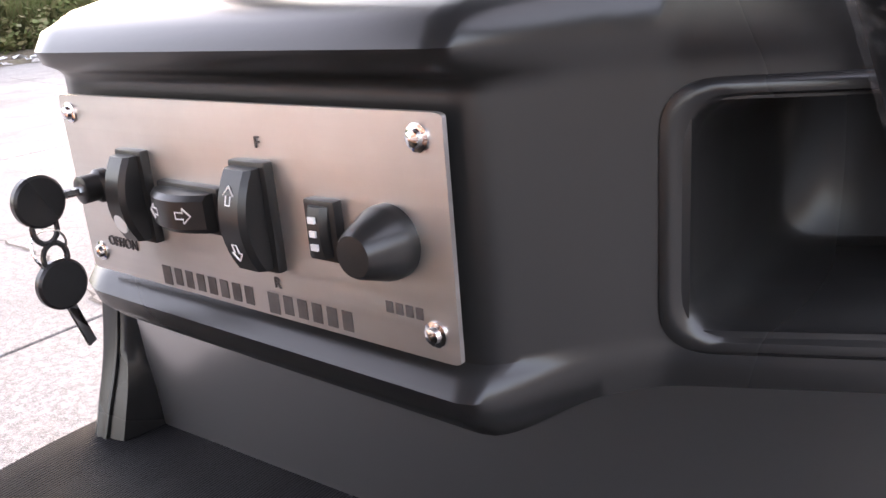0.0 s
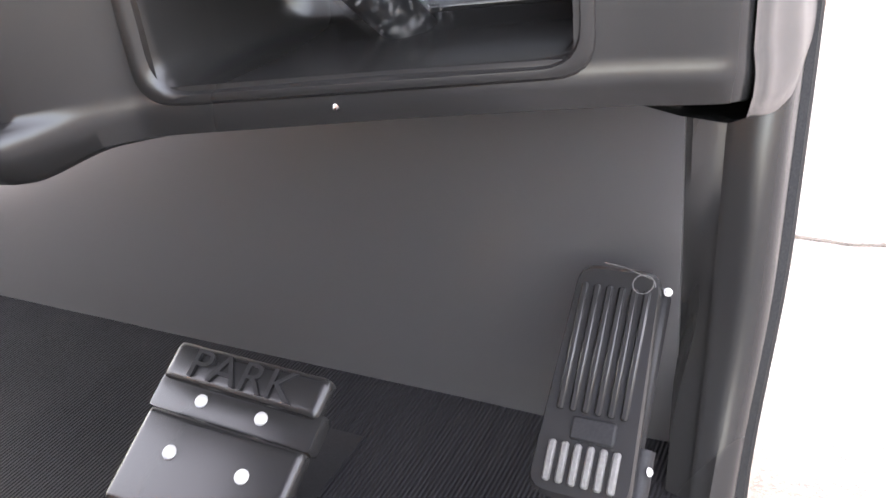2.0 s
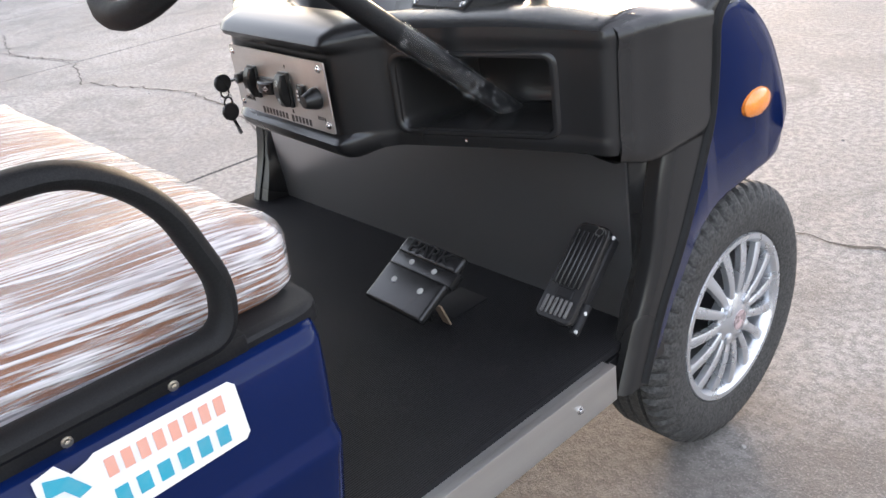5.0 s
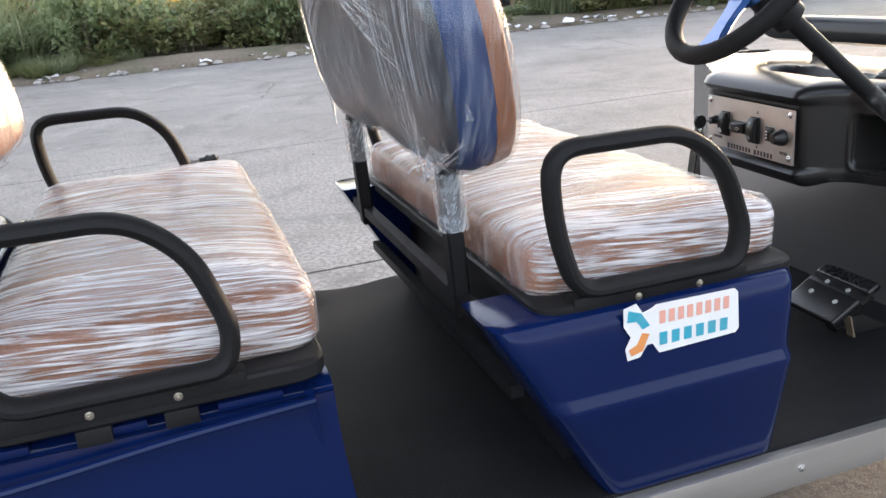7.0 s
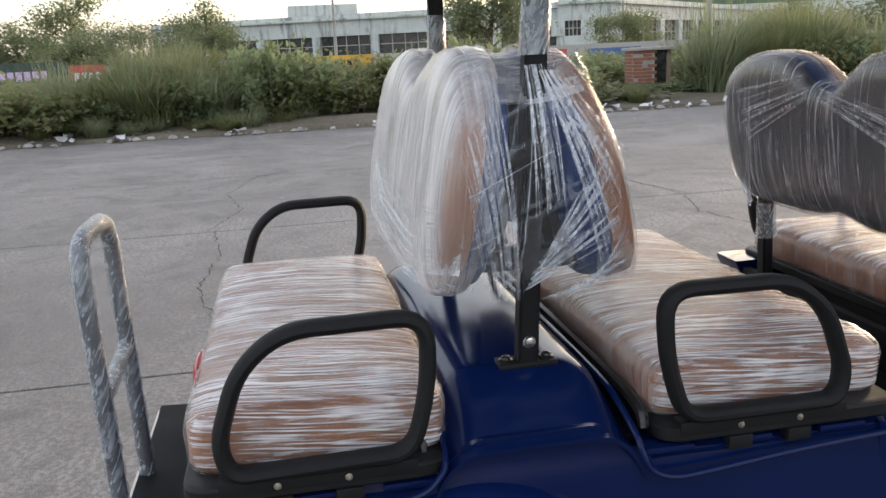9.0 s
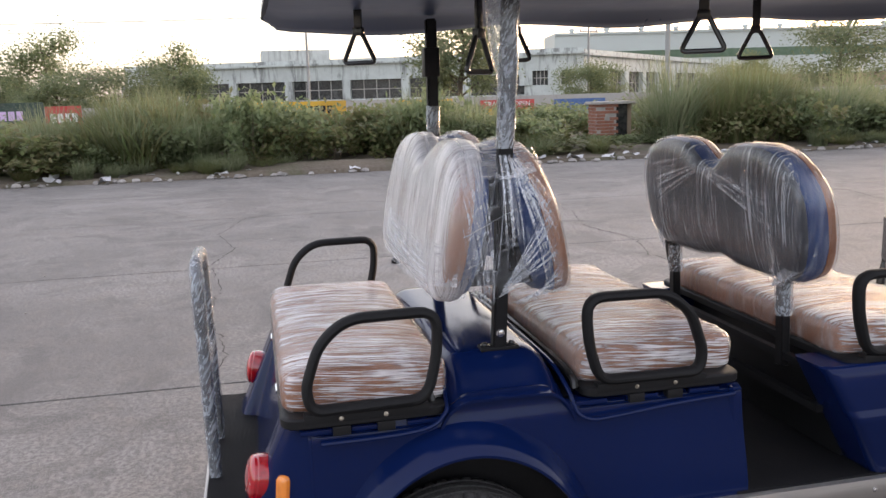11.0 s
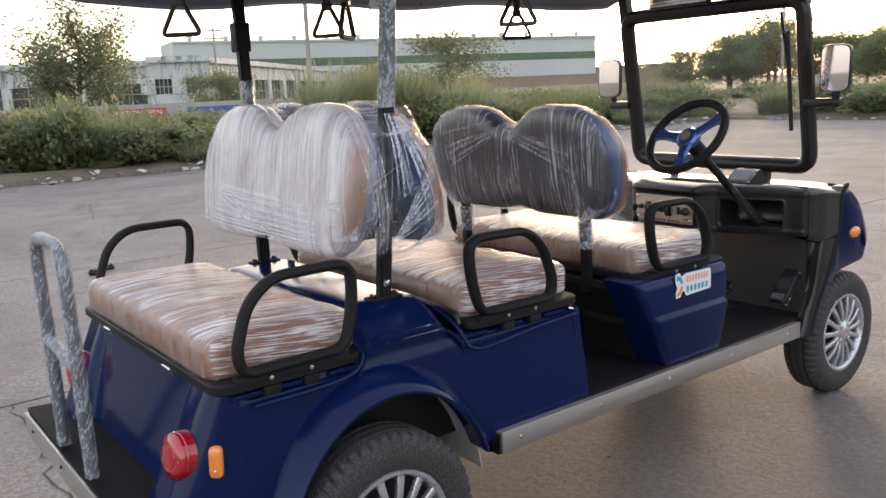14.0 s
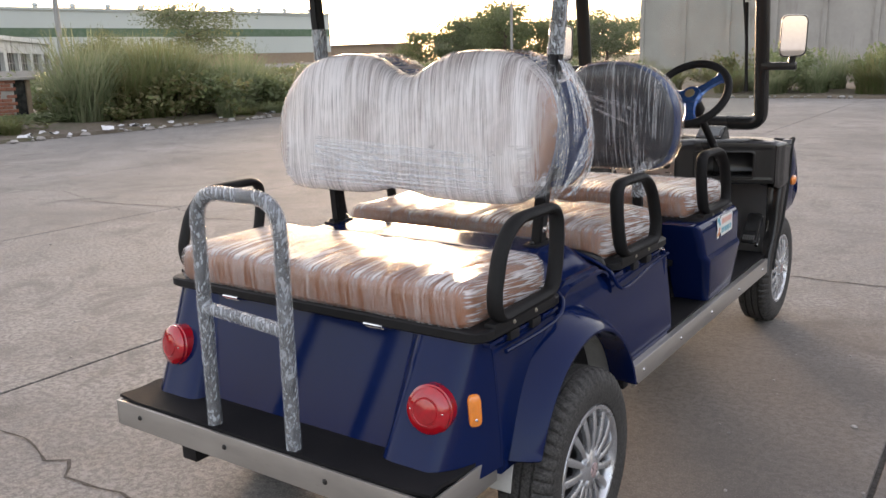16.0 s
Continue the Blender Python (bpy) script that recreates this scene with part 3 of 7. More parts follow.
# rear panel, turning round both corner pods
bm = bmesh.new()
rings = []
for k in range(15):
    z = 0.425 + (0.752 - 0.425) * k / 14
    q = (z - 0.465) / 0.287
    yr, xi, p = -0.49 + 0.088 * q, 0.325 + 0.035 * q, 0.052 - 0.04 * q
    half = [(0.0, yr), (0.16, yr), (xi - 0.03, yr), (xi - 0.004, yr - 0.002), (xi + 0.022, yr - p * 0.9), (0.43, yr - p), (0.485, yr - p * 0.92), (0.524, yr - p * 0.4 + 0.012), (0.552 - 0.010 * q, yr + 0.05), (0.569 - 0.02 * smooth(0.45, 0.76, z) - 0.012 * smooth(0.70, 0.76, z), -0.352)]
    line = crom([(-x, y, 0) for x, y in half[:0:-1]] + [(x, y, 0) for x, y in half], 5)
    rings.append([Vector((v.x, v.y, z)) for v in line])
loft(bm, rings, closed=False, caps=False)
thicken(bm, 0.010)
part("rear_panel", bm, BLUE, cart, "navy blue rear body panel with two lamp pods")

# hump between the back-to-back seats
prof = crom([(0, -0.035, 0.70), (0, -0.022, 0.76), (0, 0.0, 0.815), (0, 0.035, 0.85), (0, 0.09, 0.858), (0, 0.23, 0.858), (0, 0.275, 0.845), (0, 0.305, 0.80), (0, 0.325, 0.74), (0, 0.335, 0.69)], 4)
bm = bmesh.new()
sheet(bm, 56, len(prof) - 1, lambda u, v: Vector(((u - 0.5) * 1.112, prof[round(v * (len(prof) - 1))].y, 0.70 + (prof[round(v * (len(prof) - 1))].z - 0.70) * (1 - 0.50 * smooth(0.37, 0.556, abs(u - 0.5) * 1.112) ** 1.3))))
thicken(bm, 0.008)
part("body_hump", bm, BLUE, cart, "glossy navy blue hump carrying the rear posts")

# rails that frame the seat well beside the hump
for y0 in (-0.045, 0.342):
    bm = bmesh.new()
    tube(bm, crom([(-0.52, y0, 0.765), (-0.45, y0, 0.80), (0.0, y0, 0.806), (0.45, y0, 0.80), (0.52, y0, 0.765)], 6), 0.011, n=8)
    part("seat_well_trim", bm, BLACK, cart, "black trim strip beside the seat")

bm = bmesh.new()
box(bm, -0.475, 0.475, -0.36, 0.79, 0.42, 0.735, 0.01)
part("inner_tub", bm, BLACK_MATT, cart)
bm = bmesh.new()
sheet(bm, 30, 10, lambda u, v: Vector(((u - 0.5) * 1.11, 0.815 + 0.018 * (1 - v) - 0.03 * smooth(0.42, 0.5, abs(u - 0.5)), 0.41 + 0.325 * v)))
thicken(bm, 0.012)
part("front_tub_panel", bm, BLUE, cart)


def wheel_liner(s):
    bm = bmesh.new()
    sheet(bm, 24, 6, lambda u, v: Vector((s * (0.32 + 0.245 * v), ARCH_Y + 0.345 * math.cos(math.pi * (0.04 + 0.92 * u)), ARCH_Z + 0.400 * math.sin(math.pi * (0.04 + 0.92 * u)))))
    thicken(bm, 0.004)
    part("wheel_liner", bm, GALV, cart, "bare grey sheet-metal wheel liner")


both(wheel_liner)

# chassis, axles, floor, sills, rear deck
bm = bmesh.new()
for x in (-0.36, 0.30):
    box(bm, x, x + 0.06, -0.58, 2.66, 0.30, 0.40, 0.006)
for y in (-0.5, -0.3, 0.45, 0.9, 1.4, 1.9, 2.2):
    box(bm, -0.55 if y > 0.4 and y < 2.1 else -0.36, 0.55 if y > 0.4 and y < 2.1 else 0.36, y, y + 0.04, 0.335, 0.395, 0.004)
part("chassis", bm, BLACK_MATT, cart, "black steel ladder chassis")
for y in (0.0, 2.53):
    bm = bmesh.new()
    tube(bm, [(-0.5, y, 0.28), (0.5, y, 0.28)], 0.035, n=14)
    if y == 0.0:
        lathe(bm, [(0.05, -0.10), (0.11, -0.06), (0.12, 0.0), (0.11, 0.06), (0.05, 0.10)], 18, pose(0.08, y, 0.28, 0, 90, 0))
    part("axle", bm, BLACK_MATT, cart)
bm = bmesh.new()


def floor_shape(u, v):
    x, y = -0.625 + 1.194 * u, 0.80 + 1.425 * v
    curl = smooth(-0.53, -0.62, x) * (0.010 + 0.035 * smooth(0.98, 0.82, y) + 0.012 * ripple((0, y * 2, 0), 3))
    return Vector((x, y, 0.4305 + 0.004 * smooth(0.50, 0.57, x) * (1 + ripple((x, y, 0), 3)) + 0.0015 * ripple((x * 2, y, 0), 4) + curl))


sheet(bm, 40, 44, floor_shape)
thicken(bm, 0.012)
part("floor_mat", bm, MAT, cart, "black fine-ribbed rubber floor mat")
bm = bmesh.new()
box(bm, -0.57, 0.57, 0.42, 2.23, 0.39, 0.416, 0.004)
part("floor_plate", bm, BLACK_MATT, cart)


def bolt(parent, p, axis, r=0.007, material=CHROME, name="bolt"):
    bm = bmesh.new()
    m = Matrix.Translation(p) @ Vector(axis).to_track_quat("Z", "Y").to_matrix().to_4x4()
    lathe(bm, [(r * 1.5, 0), (r * 1.5, r * 0.25), (r, r * 0.4), (r * 0.85, r * 0.95), (r * 0.3, r * 1.15)], 10, m)
    return part(name, bm, material, parent)


def sill(s):
    bm = bmesh.new()
    box(bm, *sorted((s * 0.584, s * 0.597)), 0.428, 2.085, 0.362, 0.430, 0.002)
    box(bm, *sorted((s * 0.545, s * 0.590)), 0.428, 2.085, 0.418, 0.4265, 0.002)
    o = part("sill", bm, ALU, cart, "bare aluminium sill with bolts")
    for y in (0.50, 0.86, 1.22, 1.60, 1.99):
        bolt(o, (s * 0.597, y, 0.398), (s, 0, 0), 0.005)


both(sill)

bm = bmesh.new()
sheet(bm, 30, 14, lambda u, v: Vector(((u - 0.5) * 1.10, -0.632 + 0.27 * v, 0.466 + 0.012 * smooth(0.44, 0.5, abs(u - 0.5)) * (1 - v) * (0.6 + ripple((u * 6, v * 3, 0), 1)))))
thicken(bm, 0.008)
part("rear_step_mat", bm, MAT, cart, "black rubber mat on the rear foot step")
bm = bmesh.new()
box(bm, -0.545, 0.545, -0.632, -0.30, 0.425, 0.457, 0.004)
part("rear_step_plate", bm, BLACK_MATT, cart)
bm = bmesh.new()
box(bm, -0.548, 0.548, -0.642, -0.633, 0.385, 0.458, 0.002)
lip = part("rear_step_lip", bm, ALU, cart, "bare aluminium edge of the rear foot step")
for x in (-0.45, -0.1, 0.25, 0.49):
    bolt(lip, (x, -0.642, 0.425), (0, -1, 0), 0.005, BLACK)
for s in (1, -1):
    bm = bmesh.new()
    box(bm, *sorted((s * 0.549, s * 0.556)), -0.642, -0.36, 0.385, 0.458, 0.002)
    part("rear_step_side", bm, ALU, cart)


# ---- wheels ----
def wheel(side, y, hub_x):
    w = new("wheel")
    w.parent = cart
    tagged(w, "black road tyre with a silver multi-spoke wheel cover")
    m = Matrix.Translation((side * (hub_x - 0.075), y, 0.28)) @ pose(0, 0, 0, 0, 90 * side, 0)
    bm = bmesh.new()
    R = 0.279
    prof = [(0.172, -0.062), (0.185, -0.074), (0.215, -0.080), (0.245, -0.078), (0.263, -0.070), (R - 0.004, -0.060), (R, -0.050), (R, -0.036), (R - 0.009, -0.034), (R - 0.009, -0.028), (R, -0.026), (R, -0.004), (R - 0.009, -0.002), (R - 0.009, 0.004)]
    prof = prof + [(r, -h) for r, h in prof[-2::-1]] + []
    teeth = 208
    rows = []
    for r, h in prof:
        ring = []
        for j in range(teeth):
            a = 2 * math.pi * (j + (2 if h > 0 else 0)) / teeth + 0.5 * abs(h)
            cut = 0.010 if 0.036 < abs(h) < 0.075 and r > 0.25 and j % 4 == 0 else 0.0
            ring.append(m @ Vector(((r - cut) * math.cos(a), (r - cut) * math.sin(a), h)))
        rows.append(ring)
    loft(bm, rows, caps=False)
    part("tyre", bm, TYRE, w, "black tyre with blocky tread, dusty", 30)
    bm = bmesh.new()
    lathe(bm, [(0.172, 0.058), (0.181, 0.066), (0.178, 0.074), (0.168, 0.074), (0.160, 0.066), (0.157, 0.045), (0.155, 0.02)], 64, m, cap=False)
    part("rim", bm, SILVER, w)
    bm = bmesh.new()
    lathe(bm, [(0.165, -0.05), (0.165, 0.02), (0.06, 0.025), (0.0005, 0.025)], 40, m)
    part("brake_drum", bm, BLACK_MATT, w)
    bm = bmesh.new()
    for k in range(15):
        mk = m @ pose(0, 0, 0, 0, 0, 24 * k)
        rings = []
        for t in range(6):
            r = 0.042 + (0.163 - 0.042) * t / 5
            wd, z1 = 0.0075 + 0.0045 * t / 5, 0.072 + 0.006 * math.sin(math.pi * t / 5) - 0.004 * t / 5
            rings.append([mk @ Vector(p) for p in ((r, -wd, z1 - 0.016), (r, -wd, z1 - 0.003), (r, -wd * 0.55, z1), (r, wd * 0.55, z1), (r, wd, z1 - 0.003), (r, wd, z1 - 0.016))])
        loft(bm, rings)
        part("spoke", bm, SILVER, w)
        bm = bmesh.new()
    lathe(bm, [(0.058, 0.045), (0.060, 0.066), (0.052, 0.074), (0.032, 0.078), (0.028, 0.081), (0.0005, 0.082)], 30, m)
    for k in range(4):
        a = math.pi / 4 + k * math.pi / 2
        lathe(bm, [(0.012, 0.06), (0.012, 0.079), (0.008, 0.082), (0.0005, 0.0825)], 8, m @ Matrix.Translation((0.045 * math.cos(a), 0.045 * math.sin(a), 0)))
    part("wheel_cover", bm, SILVER, w, "silver wheel cover centre with nuts")
    bm = bmesh.new()
    lathe(bm, [(0.021, 0.081), (0.021, 0.0835), (0.0005, 0.0842)], 20, m)
    part("centre_badge", bm, surface("badge_red_silver", (0.55, 0.42, 0.42), 0.3, metal=0.4, vary=0.5, big=60, small=200), w)


for side in (1, -1):
    wheel(side, 0.0, 0.645)
    wheel(side, 2.53, 0.561)


# ---- seats ----
def rounded(x0, x1, y0, y1, r, k=5):
    return filleted([(x0, y0, 0), (x1, y0, 0), (x1, y1, 0), (x0, y1, 0)], r, k)


def cushion(x0, x1, y0, y1, z0, h, grow=0.0, amp=0.004, seed=0.0, fine=2):
    """A seat pad: upright sides, rounded edge, softly crowned top."""
    bm = bmesh.new()
    cx, cy = (x0 + x1) / 2, (y0 + y1) / 2
    base = []
    ring = rounded(x0 - grow, x1 + grow, y0 - grow, y1 + grow, 0.055, 5)
    for a, b in zip(ring, ring[1:] + ring[:1]):
        steps = max(1, round((b - a).length / (0.012 * (3 - fine) + 0.008)))
        base += [a.lerp(b, i / steps) for i in range(steps)]
    levels = [(0.010, 0.0), (0.0, 0.012), (0.0, h * 0.30), (0.0, h * 0.62), (0.007, h * 0.80), (0.020, h * 0.92), (0.045, h * 0.985), (0.085, h + 0.004)]
    half = (x1 - x0) / 2 - 0.22
    rings = []
    for inset, z in levels:
        rings.append([(p, inset, z) for p in base])
    vs = []

    def put(x, y, z):
        wr = amp * (ripple((x * 15, y * 2.2, z * 9), 1.0, seed) + 0.6 * ripple((x * 38, y * 4, z * 16), 1.0, seed + 3))
        out = Vector((x - cx, y - cy, 0))
        side = 1 - smooth(z0 + h * 0.7, z0 + h, z)
        d = out.normalized() * wr * side if out.length > 0 else Vector()
        return bm.verts.new((x + d.x, y + d.y, z + wr * (1 - side) + grow * (1 if z > z0 + 0.02 else -0.2)))

    for r in rings:
        row = []
        for p, inset, z in r:
            q = Vector((max(-half, min(half, p.x - cx)) + cx, cy, 0))
            way = (q - p)
            row.append(put(*(p + way.normalized() * inset).xy, z0 + z))
        vs.append(row)
    for t in (0.45, 0.62, 0.78, 0.9, 1.0):
        row = []
        for p in base:
            q = Vector((max(-half, min(half, p.x - cx)) + cx, cy, 0))
            a = p + (q - p).normalized() * 0.085
            g = a.lerp(q, (t - 0.3) / 0.7)
            row.append(put(g.x, g.y, z0 + h + 0.004 + 0.008 * t))
        vs.append(row)
    n = len(base)
    for a, b in zip(vs, vs[1:]):
        for j in range(n):
            bm.faces.new((a[j], a[(j + 1) % n], b[(j + 1) % n], b[j]))
    bm.faces.new(vs[0][::-1])
    bmesh.ops.remove_doubles(bm, verts=bm.verts, dist=1e-4)
    return bm


def seat(y0, y1, h, label):
    o = new("seat")
    o.parent = cart
    tagged(o, label)
    bm = bmesh.new()
    loft(bm, [[Vector((p.x, p.y, z)) for p in rounded(-0.560 + d, 0.560 - d, y0 - 0.006 + d, y1 - 0.004 - d, 0.05)] for z, d in ((0.750, 0.004), (0.754, 0.0), (0.773, 0.0), (0.777, 0.004))])
    part("seat_base", bm, BLACK_MATT, o, "black seat base board")
    part("cushion", cushion(-0.51, 0.51, y0, y1, 0.776, h, 0.0, 0.002, y0, 1), TAN, o, "tan leather seat cushion")
    part("packing_film", cushion(-0.51, 0.51, y0, y1, 0.776, h, 0.005, 0.0065, y0 + 7, 2), FILM_SEAT, o, "clear packing film creased across the seat", 80)


seat(-0.418, 0.002, 0.100, "rear bench seat in tan leather under packing film")
seat(0.358, 0.815, 0.100, "middle bench seat in tan leather under packing film")
seat(1.140, 1.612, 0.092, "front bench seat in tan leather under packing film")


def back_outline(W, H, notch, n=15):
    c, hs = 0.30 * W, 0.52 * H

    def top(u):
        a = abs(u)
        v = H - (notch * (0.5 + 0.5 * math.cos(math.pi * a / (0.48 * W))) ** 2 if a < 0.48 * W else 0)
        if a > 0.48 * W:
            e = (a - 0.48 * W) / (0.52 * W)
            v = hs + (H - hs) * max(0.0, 1 - e ** 2.4) ** (1 / 2.0)
        return v

    def low(u):
        a = abs(u)
        v = 0.022 * (0.5 + 0.5 * math.cos(math.pi * a / (0.3 * W))) if a < 0.3 * W else 0.0
        if a > 0.70 * W:
            e = (a - 0.70 * W) / (0.30 * W)
            v = hs - hs * max(0.0, 1 - e ** 2.6) ** (1 / 2.6)
        return v

    us = [W * math.sin(math.pi / 2 * (i / (2 * n) * 2 - 1)) for i in range(2 * n + 1)]
    extra = [(-W * 0.3 + W * 0.6 * i / 12) for i in range(13)]
    us = sorted(set([round(u, 4) for u in us + extra]))
    return [(u, top(u)) for u in us] + [(u, low(u)) for u in us[-2:0:-1]]


def backrest_pad(parent, name, material, W, H, notch, y0, slope, z0, front, back, face, amp=0.0, grow=0.0, seed=0.0, label="", power=3.0, rings=9):
    line = [(u * (1 + grow / W), (v - H / 2) * (1 + 2 * grow / H) + H / 2) for u, v in back_outline(W, H, notch)]

    def f(u, v, w):
        wr = amp * (ripple((u * 17, v * 2.0, w * 3), 1.0, seed) + 0.6 * ripple((u * 42, v * 4, w * 4), 1.0, seed + 5))
        k = 1 if w >= 0 else -1
        return Vector((u, y0 + slope * v + face * (w + k * wr * (1 if abs(w) > 0.004 else 0.3)), z0 + v))

    bm = bmesh.new()
    pillow(bm, line, 0.62 * W, 0.5 * H, front + grow, back + grow, f, rings, power)
    return part(name, bm, material, parent, label, 70)


# back-to-back rests above the hump
for face, y0, slope, words in ((-1, 0.038, 0.18, "rear-facing"), (1, 0.322, -0.25, "forward-facing")):
    o = new("backrest")
    o.parent = cart
    tagged(o, words + " two-lobed backrest in tan and blue leather under packing film")
    backrest_pad(o, "cushion", TAN, 0.497, 0.41, 0.075, y0, slope, 1.002, 0.060, 0.006, face, 0.0015, label="tan leather pad", power=4.2)
    backrest_pad(o, "back_shell", NAVY, 0.494, 0.407, 0.075, y0, slope, 1.003, 0.003, 0.052 if face < 0 else 0.062, face, label="blue leather side and back", power=5.0)
    backrest_pad(o, "packing_film", FILM_BACK if face < 0 else FILM_FRONT, 0.497, 0.41, 0.066, y0, slope, 1.002, 0.062, 0.034, face, 0.006, 0.007, 3.0 + face, "milky packing film in upright creases", 3.6, 14)
o = new("backrest")
o.parent = cart
tagged(o, "front two-lobed backrest with a dark back, under packing film")
backrest_pad(o, "cushion", TAN, 0.485, 0.40, 0.085, 1.132, -0.15, 0.965, 0.058, 0.004, 1, 0.0015, label="tan leather pad", power=3.4)
backrest_pad(o, "piping", NAVY, 0.492, 0.405, 0.085, 1.104, -0.15, 0.963, 0.036, 0.036, 1, label="blue leather border", power=8.0)
backrest_pad(o, "back_shell", SHELL, 0.485, 0.40, 0.085, 1.095, -0.15, 0.965, 0.004, 0.058, 1, label="dark ribbed back shell", power=3.4)
backrest_pad(o, "packing_film", FILM_DARK, 0.492, 0.405, 0.078, 1.105, -0.15, 0.963, 0.088, 0.070, 1, 0.006, 0.006, 9.0, "packing film creased upright over the dark back", 3.2, 14)
# film stretched across the open ends of the double rest
for s in (1, -1):
    def end_film(u, v):
        h = 0.02 + 0.38 * v
        ya, yb = 0.038 + 0.18 * h - 0.045, 0.322 - 0.25 * h + 0.045
        bulge = 0.508 - 0.10 * abs(h / 0.415 - 0.45) ** 2.0 * 2.2 - 0.035 * abs(2 * u - 1) ** 6
        sag = -0.022 * math.sin(math.pi * u)
        return Vector((s * (bulge + sag + 0.007 * ripple((u * 5 + v * 6, v * 14, 0), 1.0, s)), ya + (yb - ya) * u, 1.0 + h))

    bm = bmesh.new()
    sheet(bm, 26, 40, end_film)
    part("end_film", bm, FILM_END, cart, "bluish packing film drawn over the open seat end", 80)


def strands(bm, surf, a, b, spread_a, spread_b, count, seed, wide=0.0017):
    """Drawn-out creases of film: thin ribbons that run over a surface from about a to about b."""
    r = random.Random(seed)
    for i in range(count):
        k = i / max(count - 1, 1) - 0.5 + r.uniform(-0.04, 0.04)
        p = Vector((a[0] + spread_a[0] * k + r.uniform(-0.003, 0.003), a[1] + spread_a[1] * k))
        q = Vector((b[0] + spread_b[0] * k + r.uniform(-0.004, 0.004), b[1] + spread_b[1] * k))
        if r.random() < 0.3:
            q = p.lerp(q, r.uniform(0.5, 0.9))
        across = (q - p).orthogonal().normalized()
        w, lift = wide * r.choice((0.35, 0.5, 0.6, 0.9, 1.6)), r.uniform(0.001, 0.004)
        rows = []
        for j in range(11):
            t = j / 10
            c = p.lerp(q, t) + across * 0.003 * math.sin(3 * t + i)
            e = w * (0.35 + 0.65 * math.sin(math.pi * min(max(t, 0.04), 0.96)))
            rows.append([bm.verts.new(surf(c.x + across.x * e * d, c.y + across.y * e * d, lift + (0.0008 if d == 0 else 0))) for d in (-1, 0, 1)])
        for m, n in zip(rows, rows[1:]):
            for d in (0, 1):
                bm.faces.new((m[d], m[d + 1], n[d + 1], n[d]))


for s in (1, -1):
    def over_end(y, z, lift):
        h = z - 1.0
        ya, yb = 0.038 + 0.18 * h - 0.045, 0.322 - 0.25 * h + 0.045
        u = min(max((y - ya) / (yb - ya), 0), 1)
        return Vector((s * (0.514 + lift - 0.10 * abs(h / 0.415 - 0.45) ** 2.0 * 2.2 - 0.035 * abs(2 * u - 1) ** 6 - 0.012 * math.sin(math.pi * u)), y, z))

    bm = bmesh.new()
    strands(bm, over_end, (0.20, 1.375), (0.305, 1.15), (0.03, 0.0), (0.05, 0.18), 30, 3)
    strands(bm, over_end, (0.165, 1.045), (0.295, 1.19), (0.03, 0.06), (-0.03, 0.17), 40, 4)
    strands(bm, over_end, (0.22, 0.995), (0.325, 1.08), (0.08, 0.0), (-0.01, 0.10), 24, 5)
    strands(bm, over_end, (0.175, 1.385), (0.185, 1.16), (0.03, 0.0), (0.055, 0.05), 15, 6, 0.002)
    strands(bm, over_end, (0.12, 1.0), (0.075, 1.30), (0.05, 0.0), (0.07, 0.10), 28, 7, 0.0017)
    strands(bm, over_end, (0.20, 1.34), (0.275, 1.25), (0.02, 0.06), (0.02, 0.05), 14, 8)
    tagged(part("film_crease", bm, FILM_STRAND, cart, "", 80), "white drawn-out creases in the packing film", kind="stuff")


# film drawn over the tops of both pads, and its turns round the foot of the rear one
crest = [p for p in back_outline(0.497, 0.41, 0.066) if p[1] > 0.24 and abs(p[0]) < 0.47]
bm = bmesh.new()
rows = []
for k in range(9):
    t = k / 8
    rows.append([Vector((x, (0.015 + 0.18 * v) * (1 - t) + (0.345 - 0.25 * v) * t, 1.004 + v + 0.006 - 0.018 * math.sin(math.pi * t) + 0.004 * ripple((x * 14, t * 5, 0)))) for x, v in sorted(crest)])
loft(bm, rows, closed=False, caps=False)
part("lid_film", bm, FILM_LID, cart, "thin film drawn over the tops of the backrests", 80)


def over_rear(x, z, lift):
    bend = min(1.0, abs(x) / 0.507) ** 6
    return Vector((x, 0.038 + 0.18 * (z - 1.0) - (0.072 + lift) * (1 - bend), z))


bm = bmesh.new()
strands(bm, over_rear, (-0.495, 1.10), (0.49, 1.075), (0.0, 0.14), (0.0, 0.10), 40, 21, 0.0016)
strands(bm, over_rear, (-0.495, 1.17), (0.10, 1.05), (0.0, 0.06), (0.10, 0.06), 14, 22, 0.0014)
tagged(part("film_crease", bm, FILM_STRAND, cart, "", 80), "white drawn-out creases in the packing film", kind="stuff")


def over_back(u, v, lift):
    bend = min(1.0, abs(u) / 0.497) ** 5
    return Vector((u, 1.098 - 0.15 * v - (0.070 + lift) * (1 - bend), 0.963 + v))


